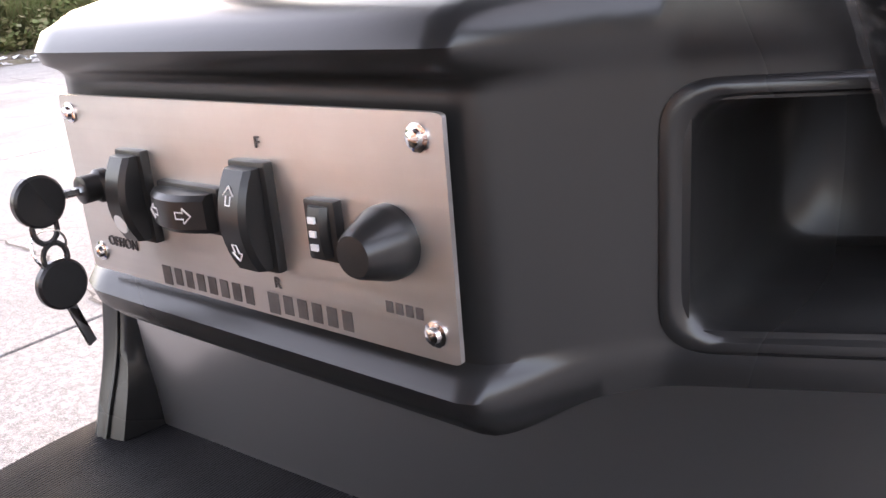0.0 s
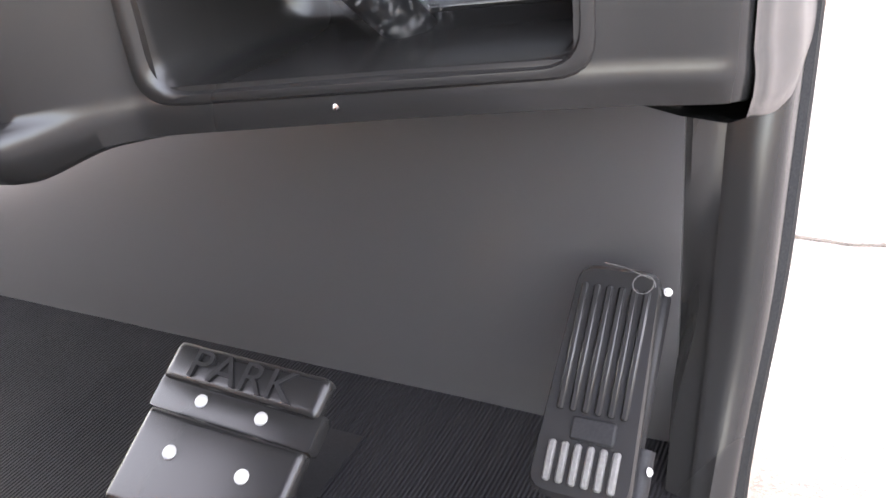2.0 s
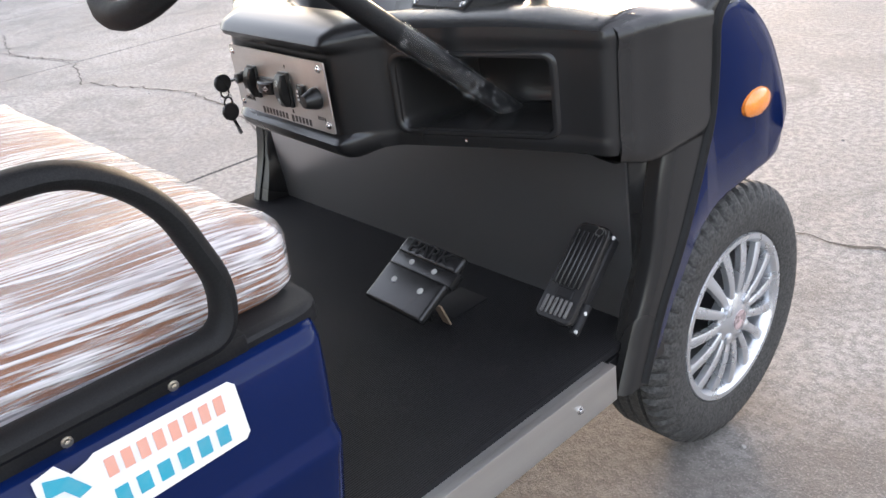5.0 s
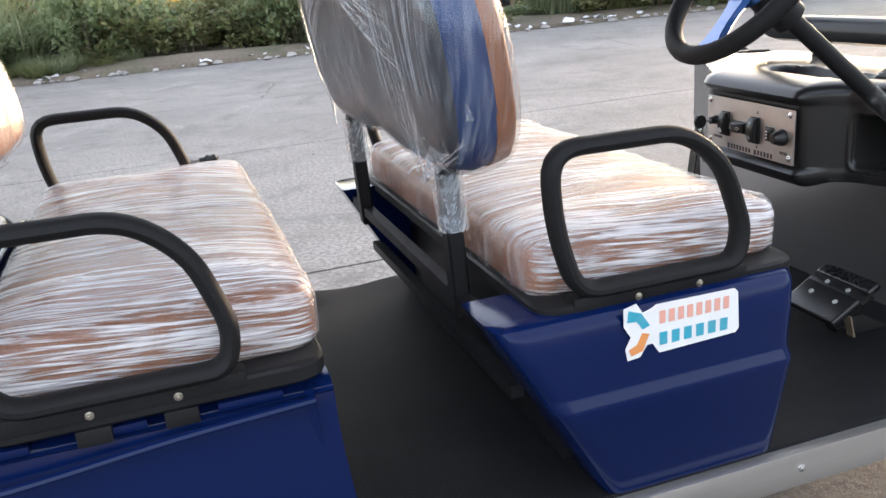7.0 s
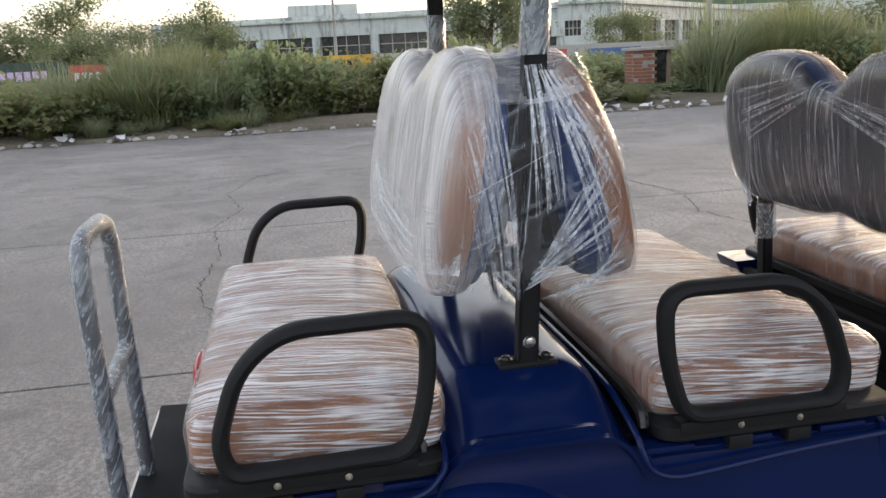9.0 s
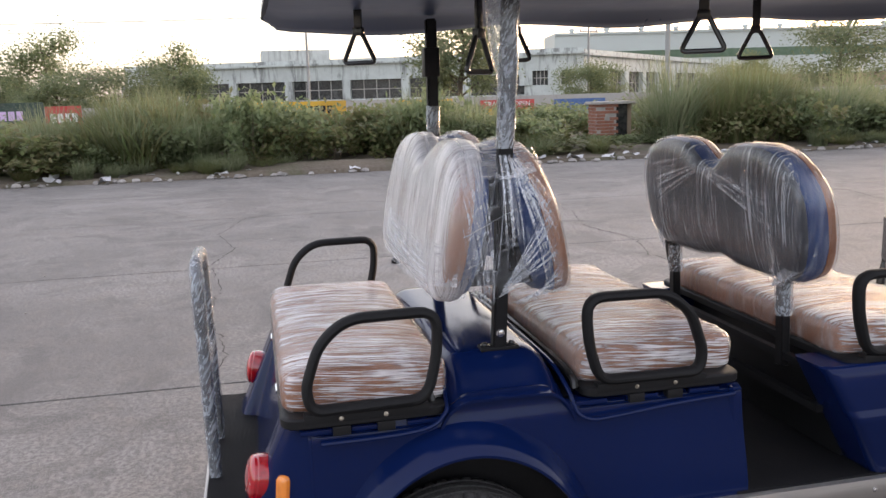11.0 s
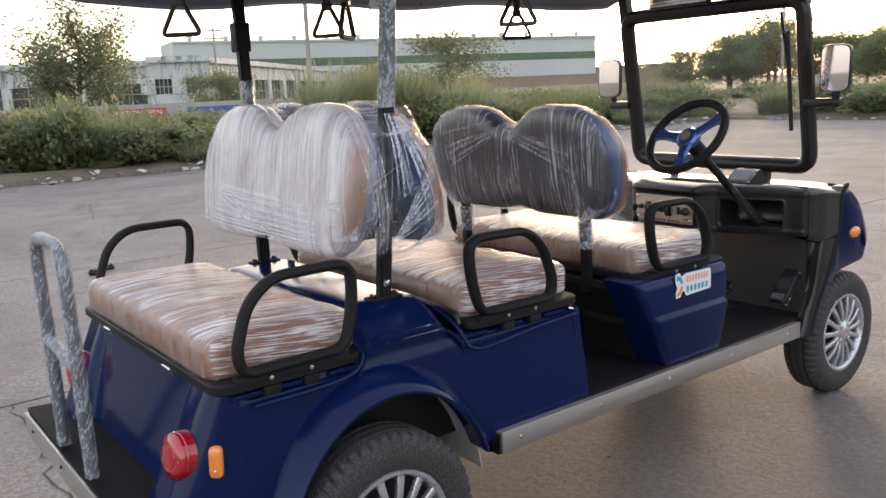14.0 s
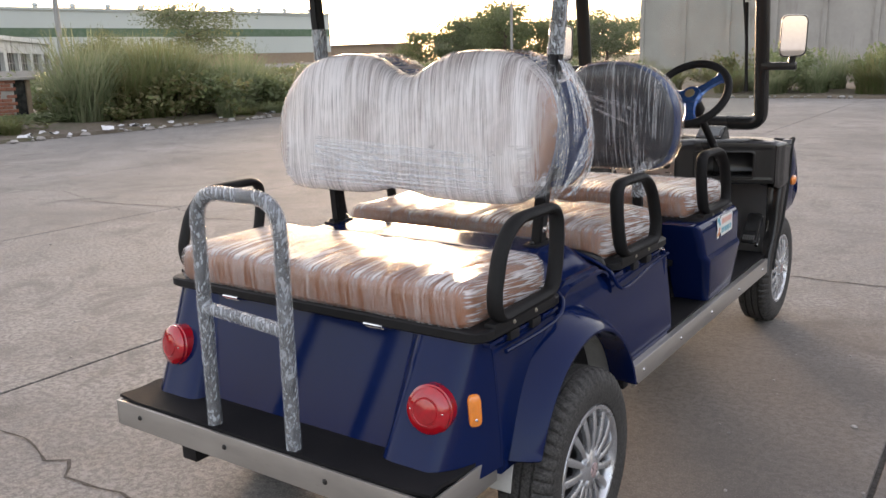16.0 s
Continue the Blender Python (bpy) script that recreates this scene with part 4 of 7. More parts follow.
bm = bmesh.new()
for s in (1, -1):
    strands(bm, over_back, (s * 0.02, 0.315), (s * 0.475, 0.17), (0.02, 0.03), (0.0, 0.11), 20, 11, 0.0012)
    strands(bm, over_back, (s * 0.34, -0.005), (s * 0.470, 0.10), (0.02, 0.02), (0.02, 0.12), 34, 12, 0.0018)
    strands(bm, over_back, (s * 0.34, 0.0), (s * 0.36, 0.30), (0.03, 0.0), (0.16, 0.0), 12, 13)
    strands(bm, over_back, (s * 0.475, 0.10), (s * 0.43, 0.33), (0.015, 0.0), (0.05, 0.02), 26, 14, 0.0018)
strands(bm, over_back, (-0.46, 0.23), (-0.05, 0.33), (0.0, 0.12), (0.06, 0.06), 22, 15, 0.0012)
tagged(part("film_crease", bm, FILM_STRAND, cart, "", 80), "white drawn-out creases in the packing film", kind="stuff")
bm = bmesh.new()
sheet(bm, 70, 12, lambda u, v: Vector(((u - 0.5) * 0.96, -0.013 + 0.012 * v + 0.004 * ripple((u * 30, v * 6, 0)) + 0.05 * smooth(0.46, 0.5, abs(u - 0.5)), 1.035 + 0.11 * v + 0.02 * u)))
part("film_band", bm, FILM_BAND, cart, "tight film band round the backrest", 80)


# ---- armrests ----
ARM = [(1.197, 0.796), (1.166, 0.90), (1.162, 1.018), (1.385, 1.016), (1.455, 0.96), (1.492, 0.85), (1.480, 0.794)]


def armrest(s, place):
    pts = [Vector((s * (0.555 - 0.03 * (z - 0.8)), place(y), z)) for y, z in ARM]
    bm = bmesh.new()
    tube(bm, filleted(pts, [0.04, 0.12, 0.05, 0.07, 0.09, 0.06, 0.04], 5), 0.0135, True, 12)
    for v in bm.verts:
        mid = s * (0.555 - 0.03 * (v.co.z - 0.8))
        v.co.x = mid + (v.co.x - mid) * 1.6
    o = part("armrest", bm, FOAM, cart, "black foam-covered tubular armrest loop")
    ys = sorted((place(1.19), place(1.50)))
    bm = bmesh.new()
    box(bm, *sorted((s * 0.530, s * 0.5615)), ys[0], ys[1], 0.762, 0.787, 0.004)
    part("mounting_bar", bm, BLACK_MATT, o)
    for y in (place(1.30), place(1.41)):
        bolt(o, (s * 0.5615, y, 0.771), (s, 0, 0), 0.004, surface("zinc_bolt", (0.55, 0.50, 0.42), 0.35, metal=0.9))
        bm = bmesh.new()
        box(bm, *sorted((s * 0.535, s * 0.564)), y - 0.022, y + 0.022, 0.728, 0.752, 0.003)
        part("bracket", bm, BLACK_MATT, o)


for s in (1, -1):
    armrest(s, lambda y: y)
    armrest(s, lambda y: y - 0.801)
    armrest(s, lambda y: 1.132 - y)


# ---- posts, roof, straps ----
def bar(bm, a, b, w, d):
    """A flat bar from a to b, w across x and d across y."""
    a, b = Vector(a), Vector(b)
    loft(bm, [[p + Vector((x * w / 2, y * d / 2, 0)) for x, y in ((-1, -1), (1, -1), (1, 1), (-1, 1))] for p in (a, b)])
    return bm


def rear_post(s):
    bm = bmesh.new()
    bar(bm, (s * 0.386, 0.172, 0.852), (s * 0.472, 0.192, 1.80), 0.034, 0.038)
    bmesh.ops.bevel(bm, geom=list(bm.edges), offset=0.005, segments=2, affect="EDGES")
    o = part("roof_post", bm, BLACK_MATT, cart, "black square steel roof post")
    bm = bmesh.new()
    box(bm, s * 0.386 - 0.022, s * 0.386 + 0.022, 0.118, 0.226, 0.854, 0.864, 0.003)
    part("foot_plate", bm, BLACK_MATT, o)
    for dy in (-0.038, 0.038):
        bolt(o, (s * 0.386, 0.172 + dy, 0.864), (0, 0, 1), 0.009, BLACK)
    bolt(o, (s * 0.386 + s * 0.019, 0.173, 0.905), (s, 0, 0), 0.009)
    for z, y0, y1 in ((1.040, 0.088, 0.262), (1.215, 0.115, 0.235)):
        x = s * (0.386 + 0.086 * (z - 0.85) / 0.95)
        bm = bmesh.new()
        box(bm, x - 0.019, x + 0.019, y0, y1, z, z + 0.036, 0.004)
        part("seat_bracket", bm, BLACK_MATT, o)
    for y, lean in ((0.108, 0.055), (0.246, -0.062)):
        bm = bmesh.new()
        for x in (s * 0.405, s * 0.335):
            bar(bm, (x, y, 1.05), (x, y + lean, 1.32), 0.006, 0.030)
        part("pad_strut", bm, BLACK_MATT, o, "flat black steel strut behind the pad")
    if s < 0:
        bm = bmesh.new()
        box(bm, -0.487, -0.437, 0.16, 0.215, 1.60, 1.70, 0.005)
        part("post_clamp", bm, BLACK_MATT, o)
    bm = bmesh.new()

    def wrap(u, v):
        a = 2 * math.pi * u
        z = 1.40 + (0.39 if s > 0 else 0.10) * v
        r = 0.0245 + 0.005 * ripple((math.cos(a) * 2, math.sin(a) * 2, z * 14)) + (0.038 * smooth(0.35, 0.9, v) * max(0, math.cos(a + 1.9)) if s > 0 else 0)
        return Vector((s * (0.386 + 0.086 * (z - 0.85) / 0.95) + r * math.cos(a), 0.172 + 0.02 * (z - 0.85) / 0.95 + r * math.sin(a), z))

    sheet(bm, 16, 40, wrap)
    part("post_film", bm, FILM_POST, o, "loose packing film left on the post", 80)


both(rear_post)
for s in (1, -1):
    bm = bmesh.new()
    bar(bm, (s * 0.335, 1.085, 0.70), (s * 0.335, 1.07, 1.20), 0.036, 0.030)
    bmesh.ops.bevel(bm, geom=list(bm.edges), offset=0.004, segments=1, affect="EDGES")
    o = part("backrest_post", bm, BLACK_MATT, cart, "black steel backrest post")
    bm = bmesh.new()
    tube(bm, [(s * 0.335, 1.083, 0.86), (s * 0.335, 1.081, 0.90), (s * 0.335, 1.078, 0.96)], 0.027, n=10)
    part("post_film", bm, FILM_POST, o)
bm = bmesh.new()
tube(bm, [(-0.46, 1.085, 0.735), (0.46, 1.085, 0.735)], 0.016, n=4)
tube(bm, [(-0.46, 1.13, 0.60), (0.46, 1.13, 0.60)], 0.016, n=4)
part("seat_crossbar", bm, BLACK_MATT, cart)

ROOF_Y0, ROOF_Y1 = -0.39, 2.275
bm = bmesh.new()
rings = []
for k in range(49):
    t = k / 48
    y = ROOF_Y0 + (ROOF_Y1 - ROOF_Y0) * t
    zc = 1.838 + 0.048 * t
    e = min(1, math.sqrt(1 - (1 - smooth(0, 0.04, t)) ** 2), math.sqrt(1 - (1 - smooth(0, 0.03, 1 - t)) ** 2) if t > 0.9 else 1)
    hw = (0.622 - 0.045 * smooth(0.75, 1, t)) * (0.86 + 0.14 * e)
    dip = 0.012 * math.cos(2 * math.pi * t * 2.9) - 0.015 * smooth(0.85, 1, t)
    ring = []
    for j in range(25):
        x = -1 + 2 * j / 24
        ring.append((x * hw, y, zc - 0.03 * (1 - e) + (0.020 * (1 - x * x) - 0.050 * smooth(0.84, 1.0, abs(x))) * e))
    for x, dz in ((1.0, -0.072 + dip), (0.97, -0.080 + dip), (0.90, -0.066 + dip * 0.7), (0.82, -0.040), (0.5, -0.028), (0.0, -0.024), (-0.5, -0.028), (-0.82, -0.040), (-0.90, -0.066 + dip * 0.7), (-0.97, -0.080 + dip), (-1.0, -0.072 + dip)):
        ring.append((x * hw, y, zc + dz * (0.35 + 0.65 * e)))
    rings.append(ring)
loft(bm, [[Vector(p) for p in r] for r in rings])
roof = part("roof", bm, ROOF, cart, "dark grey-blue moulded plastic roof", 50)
# faces that point down take the darker underside material
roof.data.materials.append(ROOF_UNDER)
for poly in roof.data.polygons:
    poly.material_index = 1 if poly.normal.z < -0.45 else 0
bm = bmesh.new()
box(bm, 0.52, 0.58, 1.30, 1.52, 1.832, 1.838, 0.002)
part("roof_handle_recess", bm, ROOF, cart)


def strap(x, y, z, turn):
    m = pose(x, y, z, 0, 0, turn)
    bm = bmesh.new()
    box(bm, -0.014, 0.014, -0.004, 0.004, 0.09, 0.215, 0.002, m=m)
    box(bm, -0.018, 0.018, -0.010, 0.010, 0.082, 0.108, 0.004, m=m)
    o = part("hanging_grip", bm, BLACK, cart, "black triangular hanging grip on a strap")
    bm = bmesh.new()
    tube(bm, [m @ Vector((p.x, 0, p.y)) for p in filleted([(-0.062, -0.005, 0), (0.062, -0.005, 0), (0.013, 0.09, 0), (-0.013, 0.09, 0)], 0.018, 4)], 0.0075, True, 8)
    part("grip_loop", bm, BLACK, o)


for x, y, z, turn in ((0.30, 0.158, 1.600, -50), (0.30, 0.81, 1.644, 55), (-0.30, -0.085, 1.652, 50), (-0.30, 0.45, 1.650, 35), (-0.30, 1.36, 1.643, 50)):
    strap(x, y, z, turn)

# ---- windscreen, mirrors, wiper ----
bm = bmesh.new()
loop = filleted([(-0.462, 2.358, 1.044), (0.462, 2.358, 1.044), (0.462, 2.250, 1.745), (-0.462, 2.250, 1.745)], 0.065, 6)
tube(bm, loop, 0.037, True, 10, 0.9)
screen = part("windscreen", bm, BLACK, cart, "clear windscreen in a thick black surround")
for s in (1, -1):
    bm = bmesh.new()
    bar(bm, (s * 0.462, 2.255, 1.72), (s * 0.462, 2.235, 1.855), 0.05, 0.045)
    part("windscreen_post", bm, BLACK, screen)
    bm = bmesh.new()
    bar(bm, (s * 0.25, 2.36, 0.92), (s * 0.25, 2.362, 1.03), 0.035, 0.03)
    part("windscreen_mount", bm, BLACK, screen)
bm = bmesh.new()
sheet(bm, 4, 4, lambda u, v: Vector(((u - 0.5) * 0.90, 2.360 - 0.105 * v, 1.04 + 0.69 * v)))
thicken(bm, 0.005)
g = part("pane", bm, GLASS, screen)
g.visible_shadow = False
bm = bmesh.new()
tube(bm, [(0.375, 2.235, 1.70), (0.385, 2.262, 1.55), (0.39, 2.275, 1.47)], 0.006, n=6)
tube(bm, [(0.388, 2.268, 1.62), (0.395, 2.312, 1.20)], 0.009, n=6)
part("wiper", bm, BLACK, cart, "black wiper hanging down the windscreen")
bm = bmesh.new()
box(bm, 0.26, 0.40, 2.17, 2.25, 1.765, 1.84, 0.02)
part("wiper_motor", bm, BLACK, cart)
bm = bmesh.new()
tube(bm, crom([(0.28, 2.20, 1.77), (0.24, 2.20, 1.70), (0.30, 2.22, 1.68), (0.34, 2.22, 1.73)], 5), 0.003, n=5)
part("wiper_wire", bm, BLACK, cart)
bm = bmesh.new()
box(bm, -0.26, 0.07, 2.165, 2.20, 1.765, 1.845, 0.014)
o = part("rear_view_mirror", bm, BLACK, cart, "wide inside mirror still in film")
bm = bmesh.new()
box(bm, -0.25, 0.06, 2.158, 2.163, 1.772, 1.838, 0.004)
part("mirror_glass", bm, MIRROR, o)
bm = bmesh.new()
sheet(bm, 30, 8, lambda u, v: Vector((-0.265 + 0.34 * u, 2.148 + 0.006 * ripple((u * 9, v * 4, 0)), 1.758 + 0.095 * v)))
part("mirror_film", bm, FILM_THIN, o, "", 80)


def side_mirror(s, x, z, turn):
    bm = bmesh.new()
    body = filleted([(-0.060, -0.098, 0), (0.058, -0.094, 0), (0.061, 0.094, 0), (-0.056, 0.098, 0)], 0.032, 4)
    m = Matrix.Translation((s * x, 2.252, z)) @ pose(0, 0, 0, 90, 0, turn)
    loft(bm, [[m @ Vector((p.x * k, p.y * k, h)) for p in body] for k, h in ((0.97, 0.012), (1.0, 0.0), (0.98, -0.02), (0.85, -0.042), (0.55, -0.055))])
    o = part("side_mirror", bm, BLACK, cart, "black side mirror on a short arm")
    bm = bmesh.new()
    loft(bm, [[m @ Vector((p.x * 0.9, p.y * 0.93, h)) for p in body] for h in (0.011, 0.0145)])
    part("mirror_glass", bm, MIRROR, o)
    if s < 0:
        bm = bmesh.new()
        loft(bm, [[m @ Vector((p.x * k, p.y * k, h)) for p in body] for k, h in ((1.02, 0.006), (1.0, 0.0165), (0.6, 0.018), (0.2, 0.0175))])
        part("mirror_film", bm, FILM_THIN, o, "pale film still on the mirror", 80)
    bm = bmesh.new()
    box(bm, *sorted((s * 0.47, s * (x + 0.015))), 2.262, 2.30, z - 0.155, z - 0.118, 0.008)
    tube(bm, [(s * (x - 0.01), 2.279, z - 0.13), (s * x, 2.272, z - 0.07)], 0.016, n=8)
    part("mirror_arm", bm, BLACK, o)


side_mirror(1, 0.612, 1.456, 12)
side_mirror(-1, 0.574, 1.456, 20)

# ---- front cowl ----
COWL = [(2.15, 0.365), (2.212, 0.506), (2.276, 0.644), (2.332, 0.775), (2.342, 0.89), (2.373, 0.945), (2.424, 0.958), (2.487, 0.925), (2.545, 0.87), (2.589, 0.8), (2.624, 0.72), (2.64, 0.655), (2.624, 0.612), (2.525, 0.6), (2.417, 0.588), (2.345, 0.548), (2.265, 0.455), (2.205, 0.365)]
ring = [Vector((0, y, z)) for y, z in COWL]
ring = crom(ring, 4, True)
rings = []
for x, ky, dz in ((-0.606, 0.90, 0.03), (-0.602, 0.955, 0.012), (-0.585, 0.985, 0.003), (-0.556, 0.995, 0.001), (-0.550, 1.0, 0.0), (-0.30, 1.06, -0.01), (0.0, 1.10, -0.012), (0.30, 1.06, -0.01), (0.550, 1.0, 0.0), (0.556, 0.995, 0.001), (0.585, 0.985, 0.003), (0.602, 0.955, 0.012), (0.606, 0.90, 0.03)):
    rings.append([Vector((x * (1 - (0.03 if abs(x) > 0.56 else 0) * smooth(0.74, 0.62, v.z)), max(2.30 + (v.y - 2.30) * (ky if v.y > 2.3 else 1), 2.245 if abs(x) < 0.552 else 0), v.z - dz * (1 if v.z > 0.7 else -0.3))) for v in ring])
bm = bmesh.new()
loft(bm, rings)
part("front_cowl", bm, BLUE, cart, "navy blue rounded front cowl", 60)
for s in (1, -1):
    bm = bmesh.new()
    lathe(bm, [(0.034, -0.012), (0.034, 0.004), (0.026, 0.012), (0.012, 0.016), (0.0005, 0.017)], 24, Matrix.Translation((s * 0.6, 2.497, 0.752)) @ pose(0, 0, 0, 0, 90 * s, 0) @ Matrix.Diagonal((0.75, 1.25, 1, 1)))
    part("side_indicator", bm, AMBER_LENS, cart, "amber indicator lamp")
    bm = bmesh.new()
    lathe(bm, [(0.075, -0.03), (0.075, 0.0), (0.06, 0.022), (0.03, 0.034), (0.0005, 0.037)], 28, Matrix.Translation((s * 0.465, 2.63, 0.775)) @ pose(0, 0, 0, -62, 22 * s, 0) @ Matrix.Diagonal((0.95, 1.15, 1, 1)))
    part("headlamp", bm, WHITE_LENS, cart, "clear headlamp lens")
    # black jamb and its rubber edge
    path = crom([(0, 2.092, 0.36), (0, 2.118, 0.42), (0, 2.152, 0.506), (0, 2.217, 0.644), (0, 2.268, 0.765), (0, 2.280, 0.85), (0, 2.285, 0.93), (0, 2.33, 0.968)], 6)
    edge = [p.y for p in path]
    bm = bmesh.new()
    rings = []
    for p in path:
        wider = 0.055 * smooth(0.50, 0.77, p.z) * (1 - smooth(0.90, 0.968, p.z))
        p.y -= wider
        wd = 0.056 + wider
        tuck = 0.010 * smooth(0.62, 0.42, p.z)
        rings.append([Vector((s * (x - tuck * smooth(0.57, 0.60, x)), p.y + y, p.z)) for x, y in ((0.572, 0.03), (0.574, 0.007), (0.580, 0.005), (0.588, 0.006), (0.599, 0.002), (0.610, 0.008), (0.6155, 0.022), (0.6155, wd), (0.572, wd))])
    loft(bm, rings)
    part("door_jamb", bm, BLACK, cart, "black moulded side jamb of the footwell", 50)
    bm = bmesh.new()
    lining = []
    for p in path:
        if p.z < 0.80:
            yb, high = 2.214 - 0.018 * (p.z - 0.425) / 0.385, smooth(0.48, 0.62, p.z)
            back = max(p.y, yb) + 0.03
            ring = [(0.530, yb - 0.001), (0.543 + 0.010 * high, yb - 0.006)]
            ring += [(0.547 + 0.015 * high, yb + (p.y + 0.008 - yb) * 0.5), (0.552 + 0.017 * high, yb + (p.y + 0.008 - yb) * 0.85)]
            ring += [(0.580, p.y + 0.010), (0.580, back), (0.530, back)]
            lining.append([Vector((s * x, y, p.z)) for x, y in ring])
    loft(bm, lining)
    part("footwell_side", bm, BLACK, cart, "", 50)
    bm = bmesh.new()
    tube(bm, [Vector((s * (0.615 - 0.010 * smooth(0.62, 0.42, p.z)), q + 0.056, p.z + 0.004)) for p, q in zip(path, edge)] + [(s * 0.588, 2.395, 0.958), (s * 0.52, 2.41, 0.962)], 0.009, n=8)
    part("rubber_edge", bm, FOAM, cart)

# ---- dashboard ----
FACE = [(-0.60, 2.20), (-0.36, 2.075), (-0.205, 1.985), (-0.165, 1.945), (-0.135, 1.932), (0.03, 1.9235), (0.195, 1.915), (0.222, 1.945), (0.255, 1.982), (0.40, 2.040), (0.532, 2.086), (0.588, 2.098), (0.600, 2.108), (0.606, 2.14), (0.62, 2.30)]


def face_y(x):
    for (x0, y0), (x1, y1) in zip(FACE, FACE[1:]):
        if x <= x1:
            return y0 + (y1 - y0) * (x - x0) / (x1 - x0)
    return FACE[-1][1]


def soft_face(x):
    return (face_y(x - 0.008) + 2 * face_y(x) + face_y(x + 0.008)) / 4


DASH = [(0.12, 0.785), (0.05, 0.772), (0.014, 0.769), (0.002, 0.773), (-0.012, 0.787), (-0.016, 0.799), (-0.008, 0.8085)]
DASH += [(0.0, 0.8125 + 0.004 * k) for k in range(34)]
DASH += [(-0.004, 0.949), (-0.014, 0.954), (-0.018, 0.963), (-0.010, 0.975), (0.012, 0.984), (0.05, 0.992)]


TOP = 30
WELL = (0.07, 2.065, 0.15, 0.055)


def dash_point(u, v):
    p = dash_shape(u, v)
    end = min(max(0, (p.x - 0.578) / 0.028), 1)
    p.z -= 0.030 * (1 - math.sqrt(1 - end * end)) * smooth(0.94, 0.975, p.z)
    return p


def dash_shape(u, v):
    x = -0.572 + 1.178 * u
    i = round(v * (len(DASH) + TOP - 1))
    panel = smooth(-0.185, -0.155, x) * (1 - smooth(0.195, 0.235, x))
    y = soft_face(x)
    if i < len(DASH):
        dy, z = DASH[i]
        dy *= 0.12 + 0.88 * panel if dy < 0 else 1
        z += 0.012 * (1 - panel) * smooth(0.809, 0.78, z)
        return Vector((x, y + dy, z - 0.008 * smooth(0.40, 0.58, abs(x)) * smooth(0.9, 1.0, z)))
    t = (i - len(DASH) + 1) / TOP
    y0 = y + 0.05
    yy = y0 + (2.42 - y0) * t
    well = smooth(1.15, 0.75, math.hypot((x - WELL[0]) / WELL[2], (yy - WELL[1]) / WELL[3]))
    return Vector((x, yy, -0.038 * well + 0.992 - 0.022 * t * t - 0.012 * math.sin(math.pi * t) * smooth(0.1, 0.3, abs(x)) - 0.012 * smooth(0.45, 0.585, abs(x))))


bm = bmesh.new()
sheet(bm, 292, len(DASH) + TOP - 1, dash_point)
POCKET = (0.386, 0.8715, 0.125, 0.061, 0.024)
inside = [f for f in bm.faces if abs(f.calc_center_median().x - POCKET[0]) < POCKET[2] - 0.006 and abs(f.calc_center_median().z - POCKET[1]) < POCKET[3] - 0.006 and f.calc_center_median().y < 2.12]
bmesh.ops.delete(bm, geom=inside, context="FACES")
dash = part("dashboard", bm, BLACK, cart, "black moulded dashboard with an open pocket", 45)
bm = bmesh.new()
rings = []
for grow, deep in ((0.007, 0.004), (0.006, -0.0015), (0.003, -0.0035), (-0.001, -0.003), (-0.0035, 0.002), (-0.005, 0.010), (-0.007, 0.06), (-0.010, 0.120), (-0.016, 0.128)):
    px, pz = POCKET[2] + grow, POCKET[3] + grow
    ring = filleted([(-px, -pz, 0), (px, -pz, 0), (px, pz, 0), (-px, pz, 0)], POCKET[4], 6)
    rings.append([Vector((POCKET[0] + p.x, soft_face(POCKET[0] + p.x) + deep, POCKET[1] + p.y)) for p in ring])
loft(bm, rings, caps=False)
bm.verts.ensure_lookup_table()
bm.faces.new(bm.verts[-len(rings[-1]):])
part("pocket_liner", bm, BLACK, dash, "open moulded pocket with a rounded lip", 50)
bm = bmesh.new()
box(bm, 0.545, 0.599, 2.118, 2.33, 0.779, 0.950, 0.006, 3)
part("dash_end_block", bm, BLACK, cart)


def end_panel(u, v):
    """Side of the dash: its front carried on round the corner to the jamb."""
    y = 2.112 + 0.213 * u
    dy, z = DASH[round(v * (len(DASH) - 1))]
    t = smooth(2.16, 2.42, y)
    z -= (0.012 + 0.026 * t) * smooth(0.86, 0.985, z) + 0.016 * smooth(0, 0.3, u) * smooth(0.83, 0.78, z)
    return Vector((0.600 + 0.0065 * smooth(0, 0.14, u) + 0.011 * smooth(0.12, 0.5, u) - 0.8 * max(dy, 0) + 0.12 * max(-dy, 0), y, z))


bm = bmesh.new()
sheet(bm, 24, len(DASH) - 1, end_panel)
part("dash_end_panel", bm, BLACK, dash, "", 60)
bm = bmesh.new()
box(bm, -0.573, -0.535, 2.185, 2.32, 0.769, 0.962, 0.008, 3)
part("dash_end_block", bm, BLACK, cart)
GM = Matrix.Translation((0.295, 2.115, 0.978))
bm = bmesh.new()
wedge = [(-0.055, 0.0), (-0.055, 0.014), (0.028, 0.066), (0.046, 0.066), (0.092, 0.004), (0.092, 0.0)]
loft(bm, [[GM @ Vector((x, y, z)) for y, z in wedge] for x in (-0.062, 0.062)])
bmesh.ops.bevel(bm, geom=list(bm.edges), offset=0.004, segments=2, affect="EDGES")
o = part("battery_gauge", bm, BLACK, cart, "black wedge-shaped gauge box on the dash top")
slope = GM @ Matrix.Translation((0, -0.0135, 0.040)) @ pose(0, 0, 0, 32.1, 0, 0)
